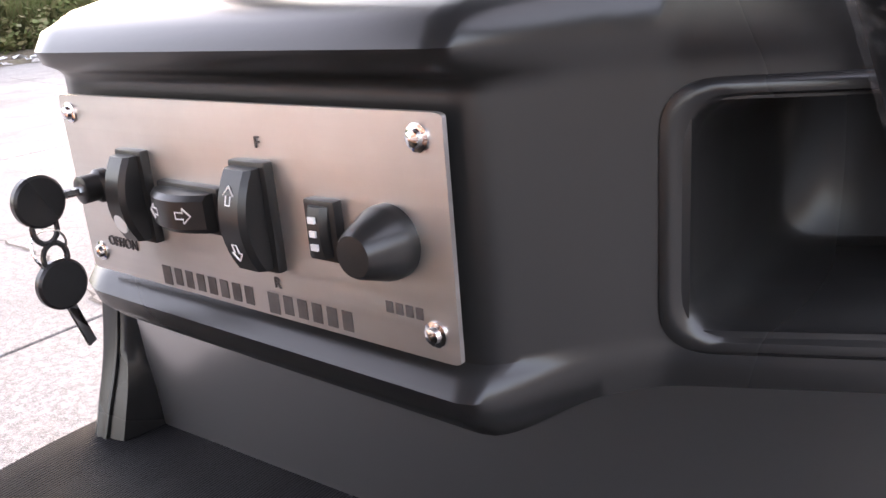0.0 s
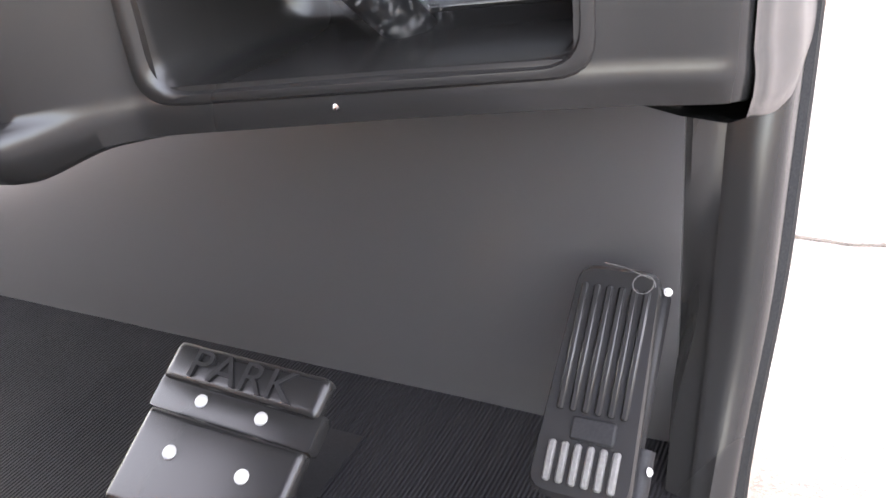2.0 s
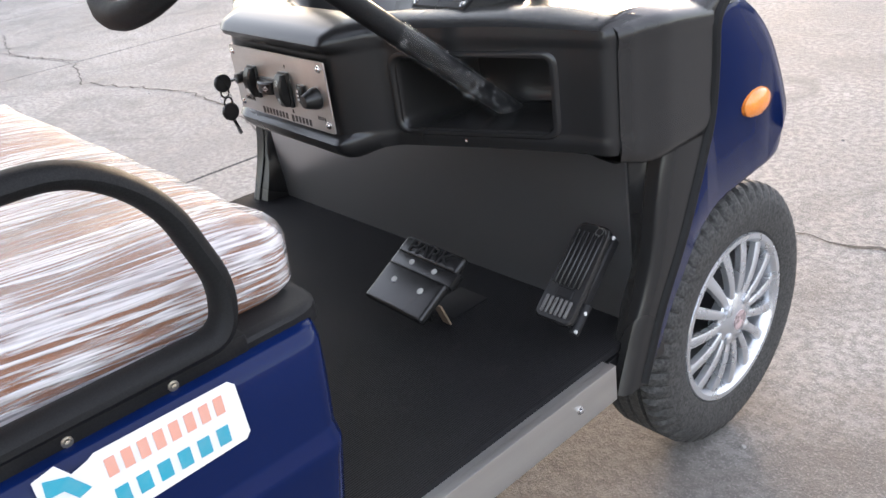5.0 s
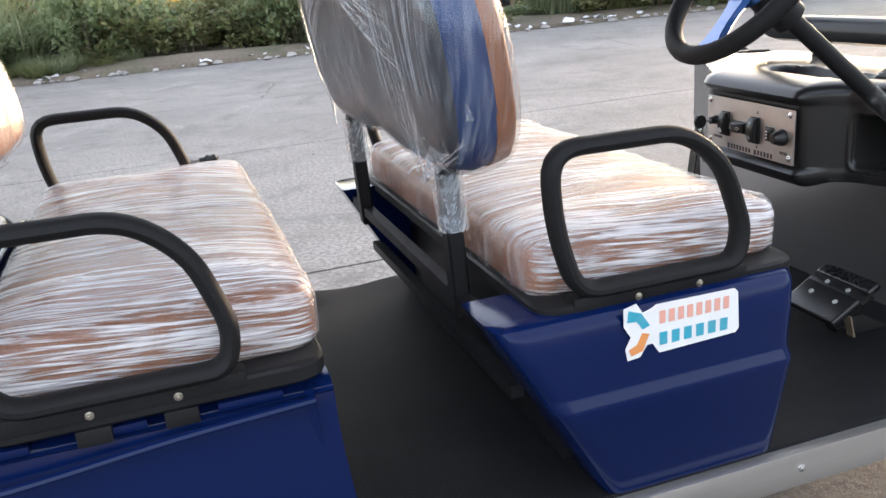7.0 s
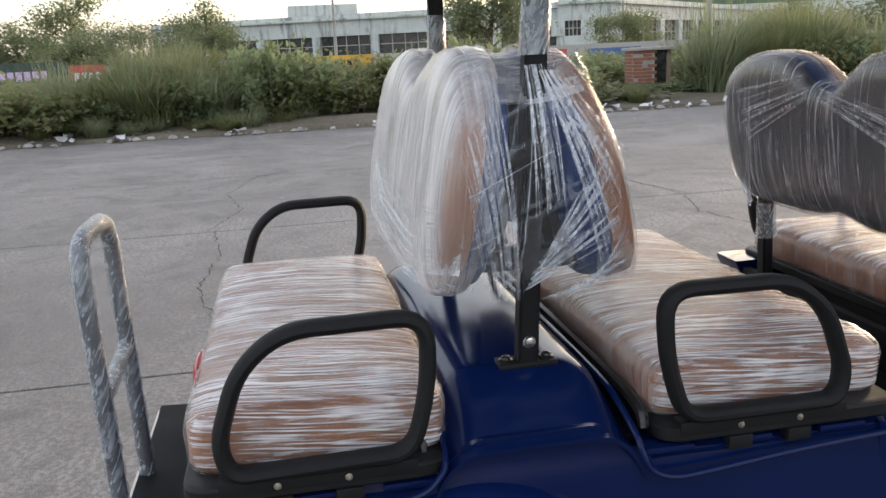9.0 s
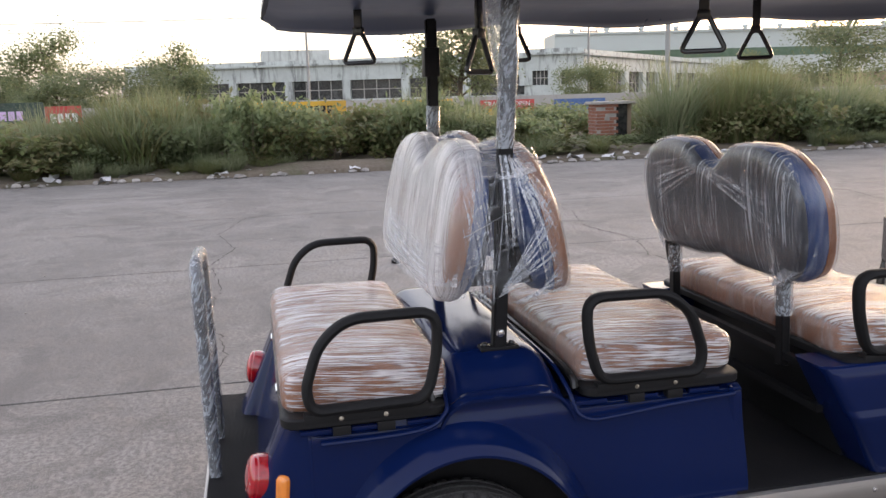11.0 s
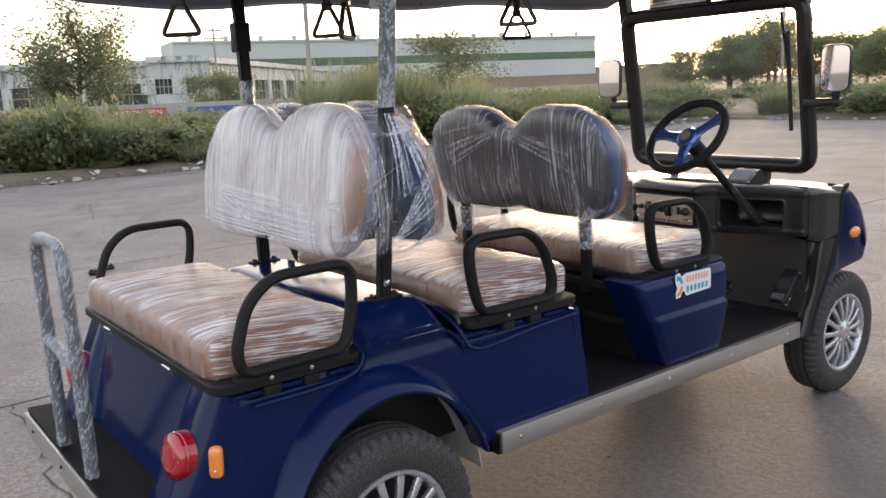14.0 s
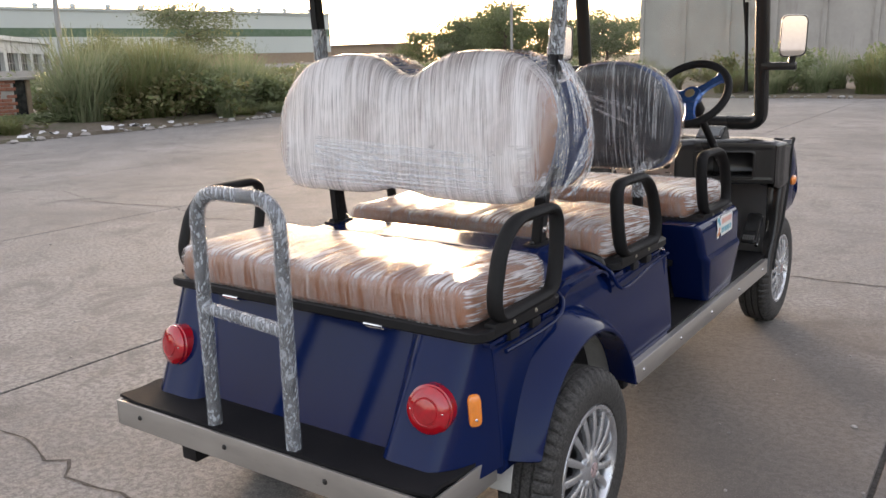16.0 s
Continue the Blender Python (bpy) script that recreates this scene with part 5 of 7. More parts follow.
for x in (-0.053, 0.053):
    for y in (-0.038, 0.038):
        bolt(o, slope @ Vector((x, y, 0.0005)), slope.to_3x3() @ Vector((0, 0, 1)), 0.0035)
bm = bmesh.new()
box(bm, -0.043, 0.043, -0.030, 0.030, -0.001, 0.002, 0.001, 1, slope)
part("gauge_glass", bm, surface("grey_display", (0.16, 0.17, 0.18), 0.12, vary=0.1, grain=0.0), o)
bm = bmesh.new()
sheet(bm, 26, 14, lambda u, v: Vector(((u - 0.5) * 1.096, 2.214 - 0.018 * v, 0.425 + 0.385 * v)))
thicken(bm, 0.01)
part("footwell_board", bm, BOARD, cart, "dark grey footwell bulkhead board, lightly scuffed")
bolt(cart, (0.370, 2.024, 0.797), (0, -1, 0.1), 0.0016, CHROME, "dash_screw")

# control panel
PX, PZ = Vector((0.32, -0.016, 0)).normalized(), Vector((0, 0, 1))
PM = Matrix.Translation((0.030, 1.9135, 0.8765)) @ Matrix((PX, PZ, PX.cross(PZ))).transposed().to_4x4()


def on_panel(u, v, h=0.0):
    return PM @ Matrix.Translation(((u - 0.5) * 0.32, (v - 0.5) * 0.119, h))


bm = bmesh.new()
loft(bm, [[PM @ Vector((p.x * 0.32, p.y * 0.119, h)) for p in rounded(-0.5, 0.5, -0.5, 0.5, 0.02)] for h in (0.0, 0.0025, 0.003)])
panel = part("control_panel", bm, STEEL, cart, "brushed steel switch panel with etched marks")
for u, v in ((0.036, 0.905), (0.955, 0.905), (0.958, 0.118), (0.045, 0.113)):
    bolt(panel, on_panel(u, v, 0.003).translation, PX.cross(PZ), 0.0045, CHROME, "screw")


def rocker(u, v, w, h, deep, marks=()):
    m = on_panel(u, v)
    bm = bmesh.new()
    box(bm, -w / 2 - 0.004, w / 2 + 0.004, -h / 2 - 0.003, h / 2 + 0.003, 0.002, 0.009, 0.002, m=m)
    o = part("switch", bm, BLACK, panel, "black rocker switch")
    bm = bmesh.new()
    rings = []
    for k in range(11):
        t = k / 10
        y = (t - 0.5) * h
        z = 0.010 + deep * (1 - (2 * t - 1) ** 2 * 0.55)
        rings.append([m @ Vector(p) for p in ((-w / 2, y, 0.006), (-w / 2, y, z - 0.003), (-w / 2 + 0.003, y, z), (w / 2 - 0.003, y, z), (w / 2, y, z - 0.003), (w / 2, y, 0.006))])
    if w > h:
        rings = []
        for k in range(11):
            t = k / 10
            x = (t - 0.5) * w
            z = 0.010 + deep * (1 - (2 * t - 1) ** 2 * 0.55)
            rings.append([m @ Vector(p) for p in ((x, -h / 2, 0.006), (x, -h / 2, z - 0.003), (x, -h / 2 + 0.003, z), (x, h / 2 - 0.003, z), (x, h / 2, z - 0.003), (x, h / 2, 0.006))])
    loft(bm, rings)
    part("rocker", bm, BLACK, o)
    return o, m


def arrow(m, size, turn, parent):
    pts = [(-1, 0.35), (0, 0.35), (0, 0.8), (1, 0), (0, -0.8), (0, -0.35), (-1, -0.35)]
    bm = bmesh.new()
    mm = m @ pose(0, 0, 0, 0, 0, turn)
    tube(bm, [mm @ Vector((x * size, y * size, 0)) for x, y in pts], 0.0006, True, 4)
    part("arrow_mark", bm, WHITE_MARK, parent)


o, m = rocker(0.245, 0.50, 0.020, 0.052, 0.014)
bm = bmesh.new()
lathe(bm, [(0.0062, 0), (0.0062, 0.0012), (0.0005, 0.0014)], 18, m @ Matrix.Translation((0, -0.014, 0.0208)) @ pose(0, 0, 0, 12, 0, 0))
part("white_dot", bm, WHITE_MARK, o)
o, m = rocker(0.415, 0.49, 0.050, 0.022, 0.014)
arrow(m @ Matrix.Translation((-0.015, 0, 0.0215)) @ pose(0, 0, 0, 0, -14, 0), 0.0055, 180, o)
arrow(m @ Matrix.Translation((0.013, 0, 0.022)) @ pose(0, 0, 0, 0, 12, 0), 0.0055, 0, o)
o, m = rocker(0.595, 0.50, 0.022, 0.055, 0.015)
arrow(m @ Matrix.Translation((0, 0.015, 0.0225)) @ pose(0, 0, 0, -14, 0, 0), 0.005, 90, o)
arrow(m @ Matrix.Translation((0, -0.016, 0.0225)) @ pose(0, 0, 0, 14, 0, 0), 0.005, -90, o)
o, m = rocker(0.757, 0.49, 0.014, 0.026, 0.004)
for v in (0.007, 0.0, -0.007):
    bm = bmesh.new()
    box(bm, -0.0022, 0.0022, v - 0.0016, v + 0.0016, 0.0135, 0.0150, 0, m=m)
    part("tick_mark", bm, WHITE_MARK, o)
bm = bmesh.new()
lathe(bm, [(0.0185, 0.002), (0.0185, 0.007), (0.018, 0.010), (0.0115, 0.027), (0.010, 0.029), (0.0005, 0.0295)], 36, on_panel(0.885, 0.48))
part("knob", bm, BLACK, panel, "black conical rotary knob")
letters("F", 0.009, on_panel(0.612, 0.83, 0.0032), ETCH, panel, "etched_letter")
letters("R", 0.009, on_panel(0.612, 0.175, 0.0032), ETCH, panel, "etched_letter")
letters("OFF/ON", 0.0095, on_panel(0.135, 0.19, 0.0032), ETCH, panel, "etched_letter")
x = 0.262
for word in (8, 6):
    for k in range(word):
        bm = bmesh.new()
        w = 0.029 if k else 0.034
        box(bm, 0, w * 0.32 - 0.002, -0.0055 if k else -0.007, 0.0055, 0.003, 0.0034, 0, m=on_panel(x, 0.072))
        part("etched_bar", bm, ETCH, panel)
        x += w + 0.0065
    x += 0.028
for k in range(4):
    bm = bmesh.new()
    box(bm, 0, 0.0045, -0.003, 0.003, 0.003, 0.0034, 0, m=on_panel(0.862 + 0.02 * k, 0.19))
    part("etched_bar", bm, ETCH, panel)

# ignition lock and its two keys
bm = bmesh.new()
lathe(bm, [(0.011, 0.002), (0.011, 0.008), (0.009, 0.010), (0.009, 0.020), (0.006, 0.021), (0.0005, 0.021)], 22, on_panel(0.112, 0.52))
lock = part("ignition_lock", bm, BLACK, panel)
KEY_C = on_panel(0.112, 0.52, 0.048).translation


def key_head(c, turn, parent):
    m = Matrix.Translation(c) @ pose(0, 0, 0, turn, 0, 0) @ pose(0, 0, 0, 0, 90, 0)
    bm = bmesh.new()
    outer = [Vector((0.0165 * math.cos(a), 0.0165 * math.sin(a), 0)) for a in (2 * math.pi * i / 30 for i in range(30))]
    loft(bm, [[m @ Vector((p.x * k, p.y * k, h)) for p in outer] for k, h in ((0.9, -0.0035), (1, -0.002), (1, 0.002), (0.9, 0.0035))])
    tube(bm, [m @ Vector((0.0095 * math.cos(a) + 0.0175, 0.008 * math.sin(a), 0)) for a in (2 * math.pi * i / 14 for i in range(14))], 0.0018, True, 6)
    return part("key_head", bm, BLACK, parent, "black round plastic key head"), m


k1, m1 = key_head(KEY_C, 0, lock)
bm = bmesh.new()
tube(bm, [on_panel(0.112, 0.52, 0.020).translation, KEY_C + Vector((0, 0.015, 0))], 0.0028, n=6)
part("key_blade", bm, CHROME, lock)
ring_c = KEY_C + Vector((0, 0.0, -0.031))
bm = bmesh.new()
tube(bm, [ring_c + Vector((0.003 * math.sin(2 * a), 0.011 * math.cos(a), 0.013 * math.sin(a))) for a in (2 * math.pi * i / 20 for i in range(20))], 0.0008, True, 6)
part("key_ring", bm, CHROME, lock)
k2, m2 = key_head(KEY_C + Vector((0.001, 0.002, -0.054)), 180, lock)
bm = bmesh.new()
box(bm, -0.0012, 0.0012, -0.0035, 0.0035, -0.034, 0, 0.0008, m=Matrix.Translation(KEY_C + Vector((0.001, 0.004, -0.068))) @ pose(0, 0, 0, 18, 0, 12))
part("key_blade", bm, CHROME, lock)

# ---- steering ----
HUB, FOOT = Vector((0.335, 1.672, 1.207)), Vector((0.372, 2.15, 0.800))
AX = (HUB - FOOT).normalized()
bm = bmesh.new()
tube(bm, [HUB - AX * 0.02, FOOT], 0.0170, n=14)
tube(bm, [HUB - AX * 0.015, HUB - AX * 0.10], 0.032, n=16)
col = part("steering_column", bm, BLACK_MATT, cart, "black steering column with torn film at its foot")
bm = bmesh.new()


def column_film(u, v):
    a = 2 * math.pi * u
    p = FOOT.lerp(HUB, 0.02 + 0.45 * v)
    e1 = AX.orthogonal().normalized()
    e2 = AX.cross(e1)
    r = 0.0200 + 0.007 * (1 - v) ** 5 + (0.0006 + 0.006 * (1 - v) ** 6) * ripple((math.cos(a) * 2.5, math.sin(a) * 2.5, v * 26)) + (0.0004 + 0.0025 * (1 - v) ** 5) * ripple((math.cos(a) * 5, math.sin(a) * 5, v * 34))
    return p + r * (e1 * math.cos(a) + e2 * math.sin(a))


sheet(bm, 18, 44, column_film)
part("column_film", bm, FILM_THIN, col, "crumpled clear film", 80)
SM = Matrix.Translation(HUB) @ AX.to_track_quat("Z", "Y").to_matrix().to_4x4()
bm = bmesh.new()
tube(bm, [SM @ Vector((0.162 * math.cos(a), 0.162 * math.sin(a), 0.02)) for a in (2 * math.pi * i / 48 for i in range(48))], 0.0168, True, 12)
sw = part("steering_wheel", bm, FOAM, cart, "black rimmed three-spoke steering wheel with a blue centre")
for k, a in enumerate((38, 178, 285)):
    a = radians(a)
    d, e = Vector((math.cos(a), math.sin(a), 0)), Vector((-math.sin(a), math.cos(a), 0))
    rings = []
    for t in range(6):
        r = 0.02 + 0.138 * t / 5
        wd = 0.036 - 0.014 * math.sin(math.pi * t / 5) + (0.012 if t == 5 else 0)
        rings.append([SM @ (d * r + e * wd * q + Vector((0, 0, 0.004 + 0.016 * t / 5 + h))) for q, h in ((-1, 0), (-0.7, 0.008), (0.7, 0.008), (1, 0), (0.7, -0.006), (-0.7, -0.006))])
    bm = bmesh.new()
    loft(bm, rings)
    part("spoke", bm, surface("blue_spoke_paint", (0.03, 0.11, 0.34), 0.18, metal=0.6, vary=0.1, coat=0.6), sw)
bm = bmesh.new()
lathe(bm, [(0.046, -0.01), (0.048, 0.010), (0.040, 0.020), (0.022, 0.024)], 30, SM)
part("hub", bm, bpy.data.materials["blue_spoke_paint"], sw)
bm = bmesh.new()
lathe(bm, [(0.021, 0.022), (0.021, 0.027), (0.0005, 0.028)], 24, SM)
part("hub_badge", bm, surface("dull_gold_badge", (0.30, 0.24, 0.12), 0.35, metal=0.5), sw)

# ---- pedals ----
TAN_STEEL = surface("tan_primed_steel", (0.30, 0.22, 0.15), 0.5, vary=0.2, big=30, small=300)
WORN_RUBBER = surface("worn_grey_rubber", (0.085, 0.083, 0.08), 0.5, vary=0.25, big=60, small=400)


def rivet(parent, p, axis, r):
    bm = bmesh.new()
    lathe(bm, [(r, 0), (r * 0.94, r * 0.3), (r * 0.55, r * 0.52), (r * 0.02, r * 0.58)], 12, Matrix.Translation(p) @ Vector(axis).to_track_quat("Z", "Y").to_matrix().to_4x4())
    part("rivet", bm, GALV, parent)


bm = bmesh.new()
BM = pose(0.238, 1.957, 0.513, 31, 0, -2)
box(bm, -0.080, 0.080, -0.042, 0.040, -0.010, 0.008, 0.007, 3, BM)
box(bm, -0.020, 0.012, -0.01, 0.02, -0.09, -0.008, 0.003, 1, BM)
o = part("brake_pedal", bm, BLACK, cart, "black brake pedal plate")
for x in (-0.036, 0.038):
    rivet(o, BM @ Vector((x, 0.008, 0.008)), BM.to_3x3() @ Vector((0, 0, 1)), 0.0062)
bm = bmesh.new()
KM = pose(0.226, 2.022, 0.528, 31, 0, -2)
box(bm, -0.086, 0.086, -0.022, 0.012, -0.008, 0.010, 0.006, 2, KM)
box(bm, -0.082, 0.082, 0.004, 0.040, -0.002, 0.016, 0.008, 3, KM)
o2 = part("parking_latch", bm, BLACK, cart, "black parking brake latch plate with raised letters")
for x in (-0.032, 0.032):
    rivet(o2, KM @ Vector((x, -0.006, 0.010)), KM.to_3x3() @ Vector((0, 0, 1)), 0.006)
letters("PARK", 0.037, KM @ Matrix.Translation((0, 0.021, 0.0165)) @ Matrix.Diagonal((1.25, 1, 1, 1)), BLACK_MATT, o2, "raised_letters", 0.002)
bm = bmesh.new()
box(bm, -0.06, 0.06, -0.002, 0.002, -0.014, 0.0, 0, 1, KM @ Matrix.Translation((0, -0.026, 0.006)))
part("latch_edge", bm, CHROME, o2)
bm = bmesh.new()
box(bm, 0.200, 0.274, 2.028, 2.118, 0.4300, 0.4325, 0.001)
part("pedal_slot", bm, BLACK_MATT, o, "black edging of the slot for the pedal arm")
bm = bmesh.new()
bar(bm, (0.300, 1.972, 0.498), (0.276, 2.010, 0.432), 0.020, 0.004)
part("pedal_link", bm, TAN_STEEL, o, "tan primed steel link under the plate")
AM = pose(0.512, 2.096, 0.570, 42, 0, 1)
bm = bmesh.new()
plate = [(Vector((p.x * (1.08 - 1.1 * p.y), p.y, 0))) for p in rounded(-0.032, 0.032, -0.088, 0.088, 0.015)]
loft(bm, [[AM @ Vector((p.x * k, p.y * k, h)) for p in plate] for k, h in ((0.97, -0.012), (1, -0.008), (1, 0.002), (0.96, 0.005))])
o = part("accelerator_pedal", bm, BLACK, cart, "long black ribbed accelerator pedal")
for k in range(6):
    x = -0.0235 + 0.0094 * k
    for y0, y1 in ((-0.026, 0.072), (-0.078, -0.048)):
        bm = bmesh.new()
        box(bm, x - 0.0028, x + 0.0028, y0, y1, 0.004, 0.009, 0.0015, 1, AM)
        part("rib", bm, BLACK if y0 > -0.05 else WORN_RUBBER, o)
bm = bmesh.new()
box(bm, 0.022, 0.036, -0.07, 0.08, -0.028, -0.008, 0.003, 1, AM)
tube(bm, [AM @ Vector((0.037, -0.092, -0.018)), AM @ Vector((0.037, -0.040, -0.018))], 0.0085, n=10)
part("pedal_bracket", bm, BLACK_MATT, o)
bm = bmesh.new()
box(bm, -0.013, 0.020, -0.046, -0.028, 0.004, 0.0075, 0.002, 1, AM)
part("worn_patch", bm, BLACK_MATT, o, "dark scuffed square patch")
bm = bmesh.new()
ring = [AM @ Vector((0.021 + 0.008 * math.cos(0.35 * k), 0.074 + 0.008 * math.sin(0.35 * k), 0.010 + 0.0005 * k)) for k in range(20)]
tube(bm, ring + [AM @ Vector((0.004, 0.086, 0.012)), AM @ Vector((-0.012, 0.089, 0.008))], 0.00035, n=5)
part("curled_wire", bm, WORN_RUBBER, o, "thin curled grey wire end")
bolt(o, AM @ Vector((0.042, -0.088, -0.012)), (0.3, -0.9, 0.4), 0.0024, GALV)
bolt(o, AM @ Vector((0.036, 0.076, -0.004)), (0.3, -0.6, 0.6), 0.0022, GALV)
bolt(o, AM @ Vector((0.044, -0.055, -0.012)), (1, -0.2, 0.5), 0.0022, GALV)

# ---- front seat pods and sticker ----


def pod(s):
    bm = bmesh.new()
    rings = []
    for z, x1 in ((0.434, 0.574), (0.52, 0.588), (0.600, 0.600), (0.616, 0.6025), (0.623, 0.6015), (0.636, 0.591), (0.642, 0.5905), (0.70, 0.590), (0.748, 0.586), (0.762, 0.576), (0.766, 0.560)):
        q = (z - 0.434) / 0.332
        rings.append([Vector((s * p.x, p.y, z)) for p in filleted([(0.435, 1.235 - 0.185 * q, 0), (x1, 1.235 - 0.185 * q, 0), (x1, 1.562 + 0.022 * q, 0), (0.435, 1.562 + 0.022 * q, 0)], [0.01, 0.035, 0.03, 0.01], 5)])
    loft(bm, rings)
    return part("seat_pod", bm, BLUE, cart, "navy blue side pod under the front seat", 50)


both(pod)
bm = bmesh.new()
box(bm, -0.44, 0.44, 1.22, 1.56, 0.43, 0.745, 0.008)
part("battery_box", bm, BLACK_MATT, cart, "black underseat battery box")
SX = 0.5915
decal = new("decal")
decal.parent = cart
tagged(decal, "white maker's sticker with a teal and orange emblem")


def flat(name, pts, material, x, parent=decal):
    bm = bmesh.new()
    loft(bm, [[Vector((x + h, y, z)) for y, z in pts] for h in (0, 0.0006)])
    return part(name, bm, material, parent)


flat("sticker_ground", [(1.255, 0.769), (1.277, 0.774), (1.288, 0.757), (1.305, 0.762), (1.311, 0.766), (1.453, 0.764), (1.460, 0.757), (1.463, 0.695), (1.457, 0.688), (1.317, 0.684), (1.305, 0.702), (1.295, 0.702), (1.283, 0.684), (1.261, 0.682), (1.257, 0.702), (1.267, 0.720), (1.255, 0.740)], STICKER, SX)
flat("emblem_upper", [(1.263, 0.765), (1.285, 0.757), (1.300, 0.734), (1.287, 0.730), (1.277, 0.745), (1.261, 0.746)], S_TEAL, SX + 0.001)
flat("emblem_lower", [(1.287, 0.724), (1.299, 0.720), (1.287, 0.694), (1.267, 0.689), (1.263, 0.700), (1.277, 0.706)], S_ORANGE, SX + 0.001)
for row, (z0, z1, n, mat_row) in enumerate(((0.733, 0.754, 8, S_PEACH), (0.697, 0.718, 6, S_TEAL))):
    w = 0.132 / n
    for k in range(n):
        y = 1.317 + k * w
        flat("letter_bar", [(y, z0), (y, z1), (y + w * 0.62, z1), (y + w * 0.62, z0)], mat_row, SX + 0.001)

# ---- rear lamps, grab rail, fittings ----
for s in (1, -1):
    m = Matrix.Translation((s * 0.455, -0.487, 0.598)) @ Vector((s * 0.12, -1, 0.16)).to_track_quat("Z", "Y").to_matrix().to_4x4()
    bm = bmesh.new()
    lathe(bm, [(0.060, -0.03), (0.060, 0.006), (0.056, 0.010)], 32, m)
    o = part("tail_lamp", bm, RED_LENS, cart, "round red tail lamp")
    bm = bmesh.new()
    lathe(bm, [(0.057, 0.008), (0.057, 0.016), (0.052, 0.022), (0.040, 0.027), (0.034, 0.0285), (0.033, 0.0275), (0.030, 0.0275), (0.029, 0.0295), (0.016, 0.032), (0.0005, 0.033)], 36, m)
    part("lens", bm, RED_LENS, o)
    for dx in (-0.042, 0.042):
        bolt(o, m @ Vector((dx, 0, 0.023)), m.to_3x3() @ Vector((0, 0, 1)), 0.003)
    m = Matrix.Translation((s * 0.5355, -0.427, 0.590)) @ Vector((s * 0.80, -0.60, 0.12)).to_track_quat("Z", "Y").to_matrix().to_4x4()
    bm = bmesh.new()
    pts = filleted([(-0.017, -0.040, 0), (0.017, -0.040, 0), (0.017, 0.040, 0), (-0.017, 0.040, 0)], 0.015, 4)
    up = (m.inverted().to_3x3() @ Vector((0, 0, 1)))
    ang = math.atan2(up.y, up.x) - math.pi / 2
    m = m @ pose(0, 0, 0, 0, 0, math.degrees(ang))
    loft(bm, [[m @ Vector((p.x * k, p.y * k, h)) for p in pts] for k, h in ((1, -0.02), (1, 0.004), (0.9, 0.010), (0.6, 0.013))])
    o = part("rear_indicator", bm, AMBER_LENS, cart, "small oval amber indicator")
    bolt(o, m @ Vector((0, -0.020, 0.011)), m.to_3x3() @ Vector((0, 0, 1)), 0.004)
for x in (-0.28, 0.24):
    bm = bmesh.new()
    box(bm, x - 0.03, x + 0.03, -0.422, -0.400, 0.742, 0.756, 0.002)
    tube(bm, [(x - 0.03, -0.424, 0.752), (x + 0.03, -0.424, 0.752)], 0.005, n=8)
    part("seat_hinge", bm, CHROME, cart)
bm = bmesh.new()
rail = filleted([(-0.163, -0.612, 0.466), (-0.150, -0.622, 1.092), (0.138, -0.622, 1.092), (0.124, -0.612, 0.466)], 0.085, 7, closed=False)
tube(bm, rail, 0.0165, n=12)
o = part("grab_rail", bm, BLACK_MATT, cart, "tubular rear grab rail wrapped in bluish film")
bm = bmesh.new()
tube(bm, [(-0.156, -0.618, 0.79), (0.132, -0.618, 0.772)], 0.0135, n=10)
part("cross_tube", bm, BLACK_MATT, o)


def wrapped(pts, r, seed):
    bm = bmesh.new()
    pts = crom(pts, 1)
    long = []
    for a, b in zip(pts, pts[1:]):
        k = max(1, round((b - a).length / 0.012))
        long += [a.lerp(b, i / k) for i in range(k)]
    long.append(pts[-1])
    tube(bm, long, lambda t: r, n=14)
    for v in bm.verts:
        w = ripple(v.co, 45, seed) + 0.5 * ripple(v.co, 110, seed)
        v.co += Vector((0.5, -1, 0.2)) * 0.0025 * w
    return bm


part("rail_film", wrapped(rail, 0.0195, 1.0), FILM_POST, o, "tightly wound film", 80)
part("rail_film", wrapped([Vector((-0.150, -0.618, 0.79)), Vector((0.126, -0.618, 0.772))], 0.0175, 4.0), FILM_POST, o, "tightly wound film", 80)


# ---- verge, rubble and litter along the yard ----
EDGE_X, EDGE_Y = -14.6, 24.2
bm = bmesh.new()
sheet(bm, 60, 90, lambda u, v: Vector((EDGE_X - 34 * u ** 1.6, -45 + 130 * v, -0.03 + (0.10 + 0.18 * smooth(0, 0.12, u) * (0.5 + ripple((u * 40, v * 60, 0), 0.35))) * smooth(0, 0.01, u))))
tagged(new("verge", done(bm, "verge", SOIL, 60)), "earthy overgrown verge beside the yard", "verge", kind="structure")
bm = bmesh.new()
sheet(bm, 60, 40, lambda u, v: Vector((EDGE_X - 2 + 60 * u, EDGE_Y + 34 * v ** 1.6, -0.03 + (0.08 + 0.16 * smooth(0, 0.15, v) * (0.5 + ripple((u * 50, v * 30, 2), 0.35))) * smooth(0, 0.02, v))))
tagged(new("verge", done(bm, "verge", SOIL, 60)), "earthy overgrown verge at the far end of the yard", "verge", kind="structure")


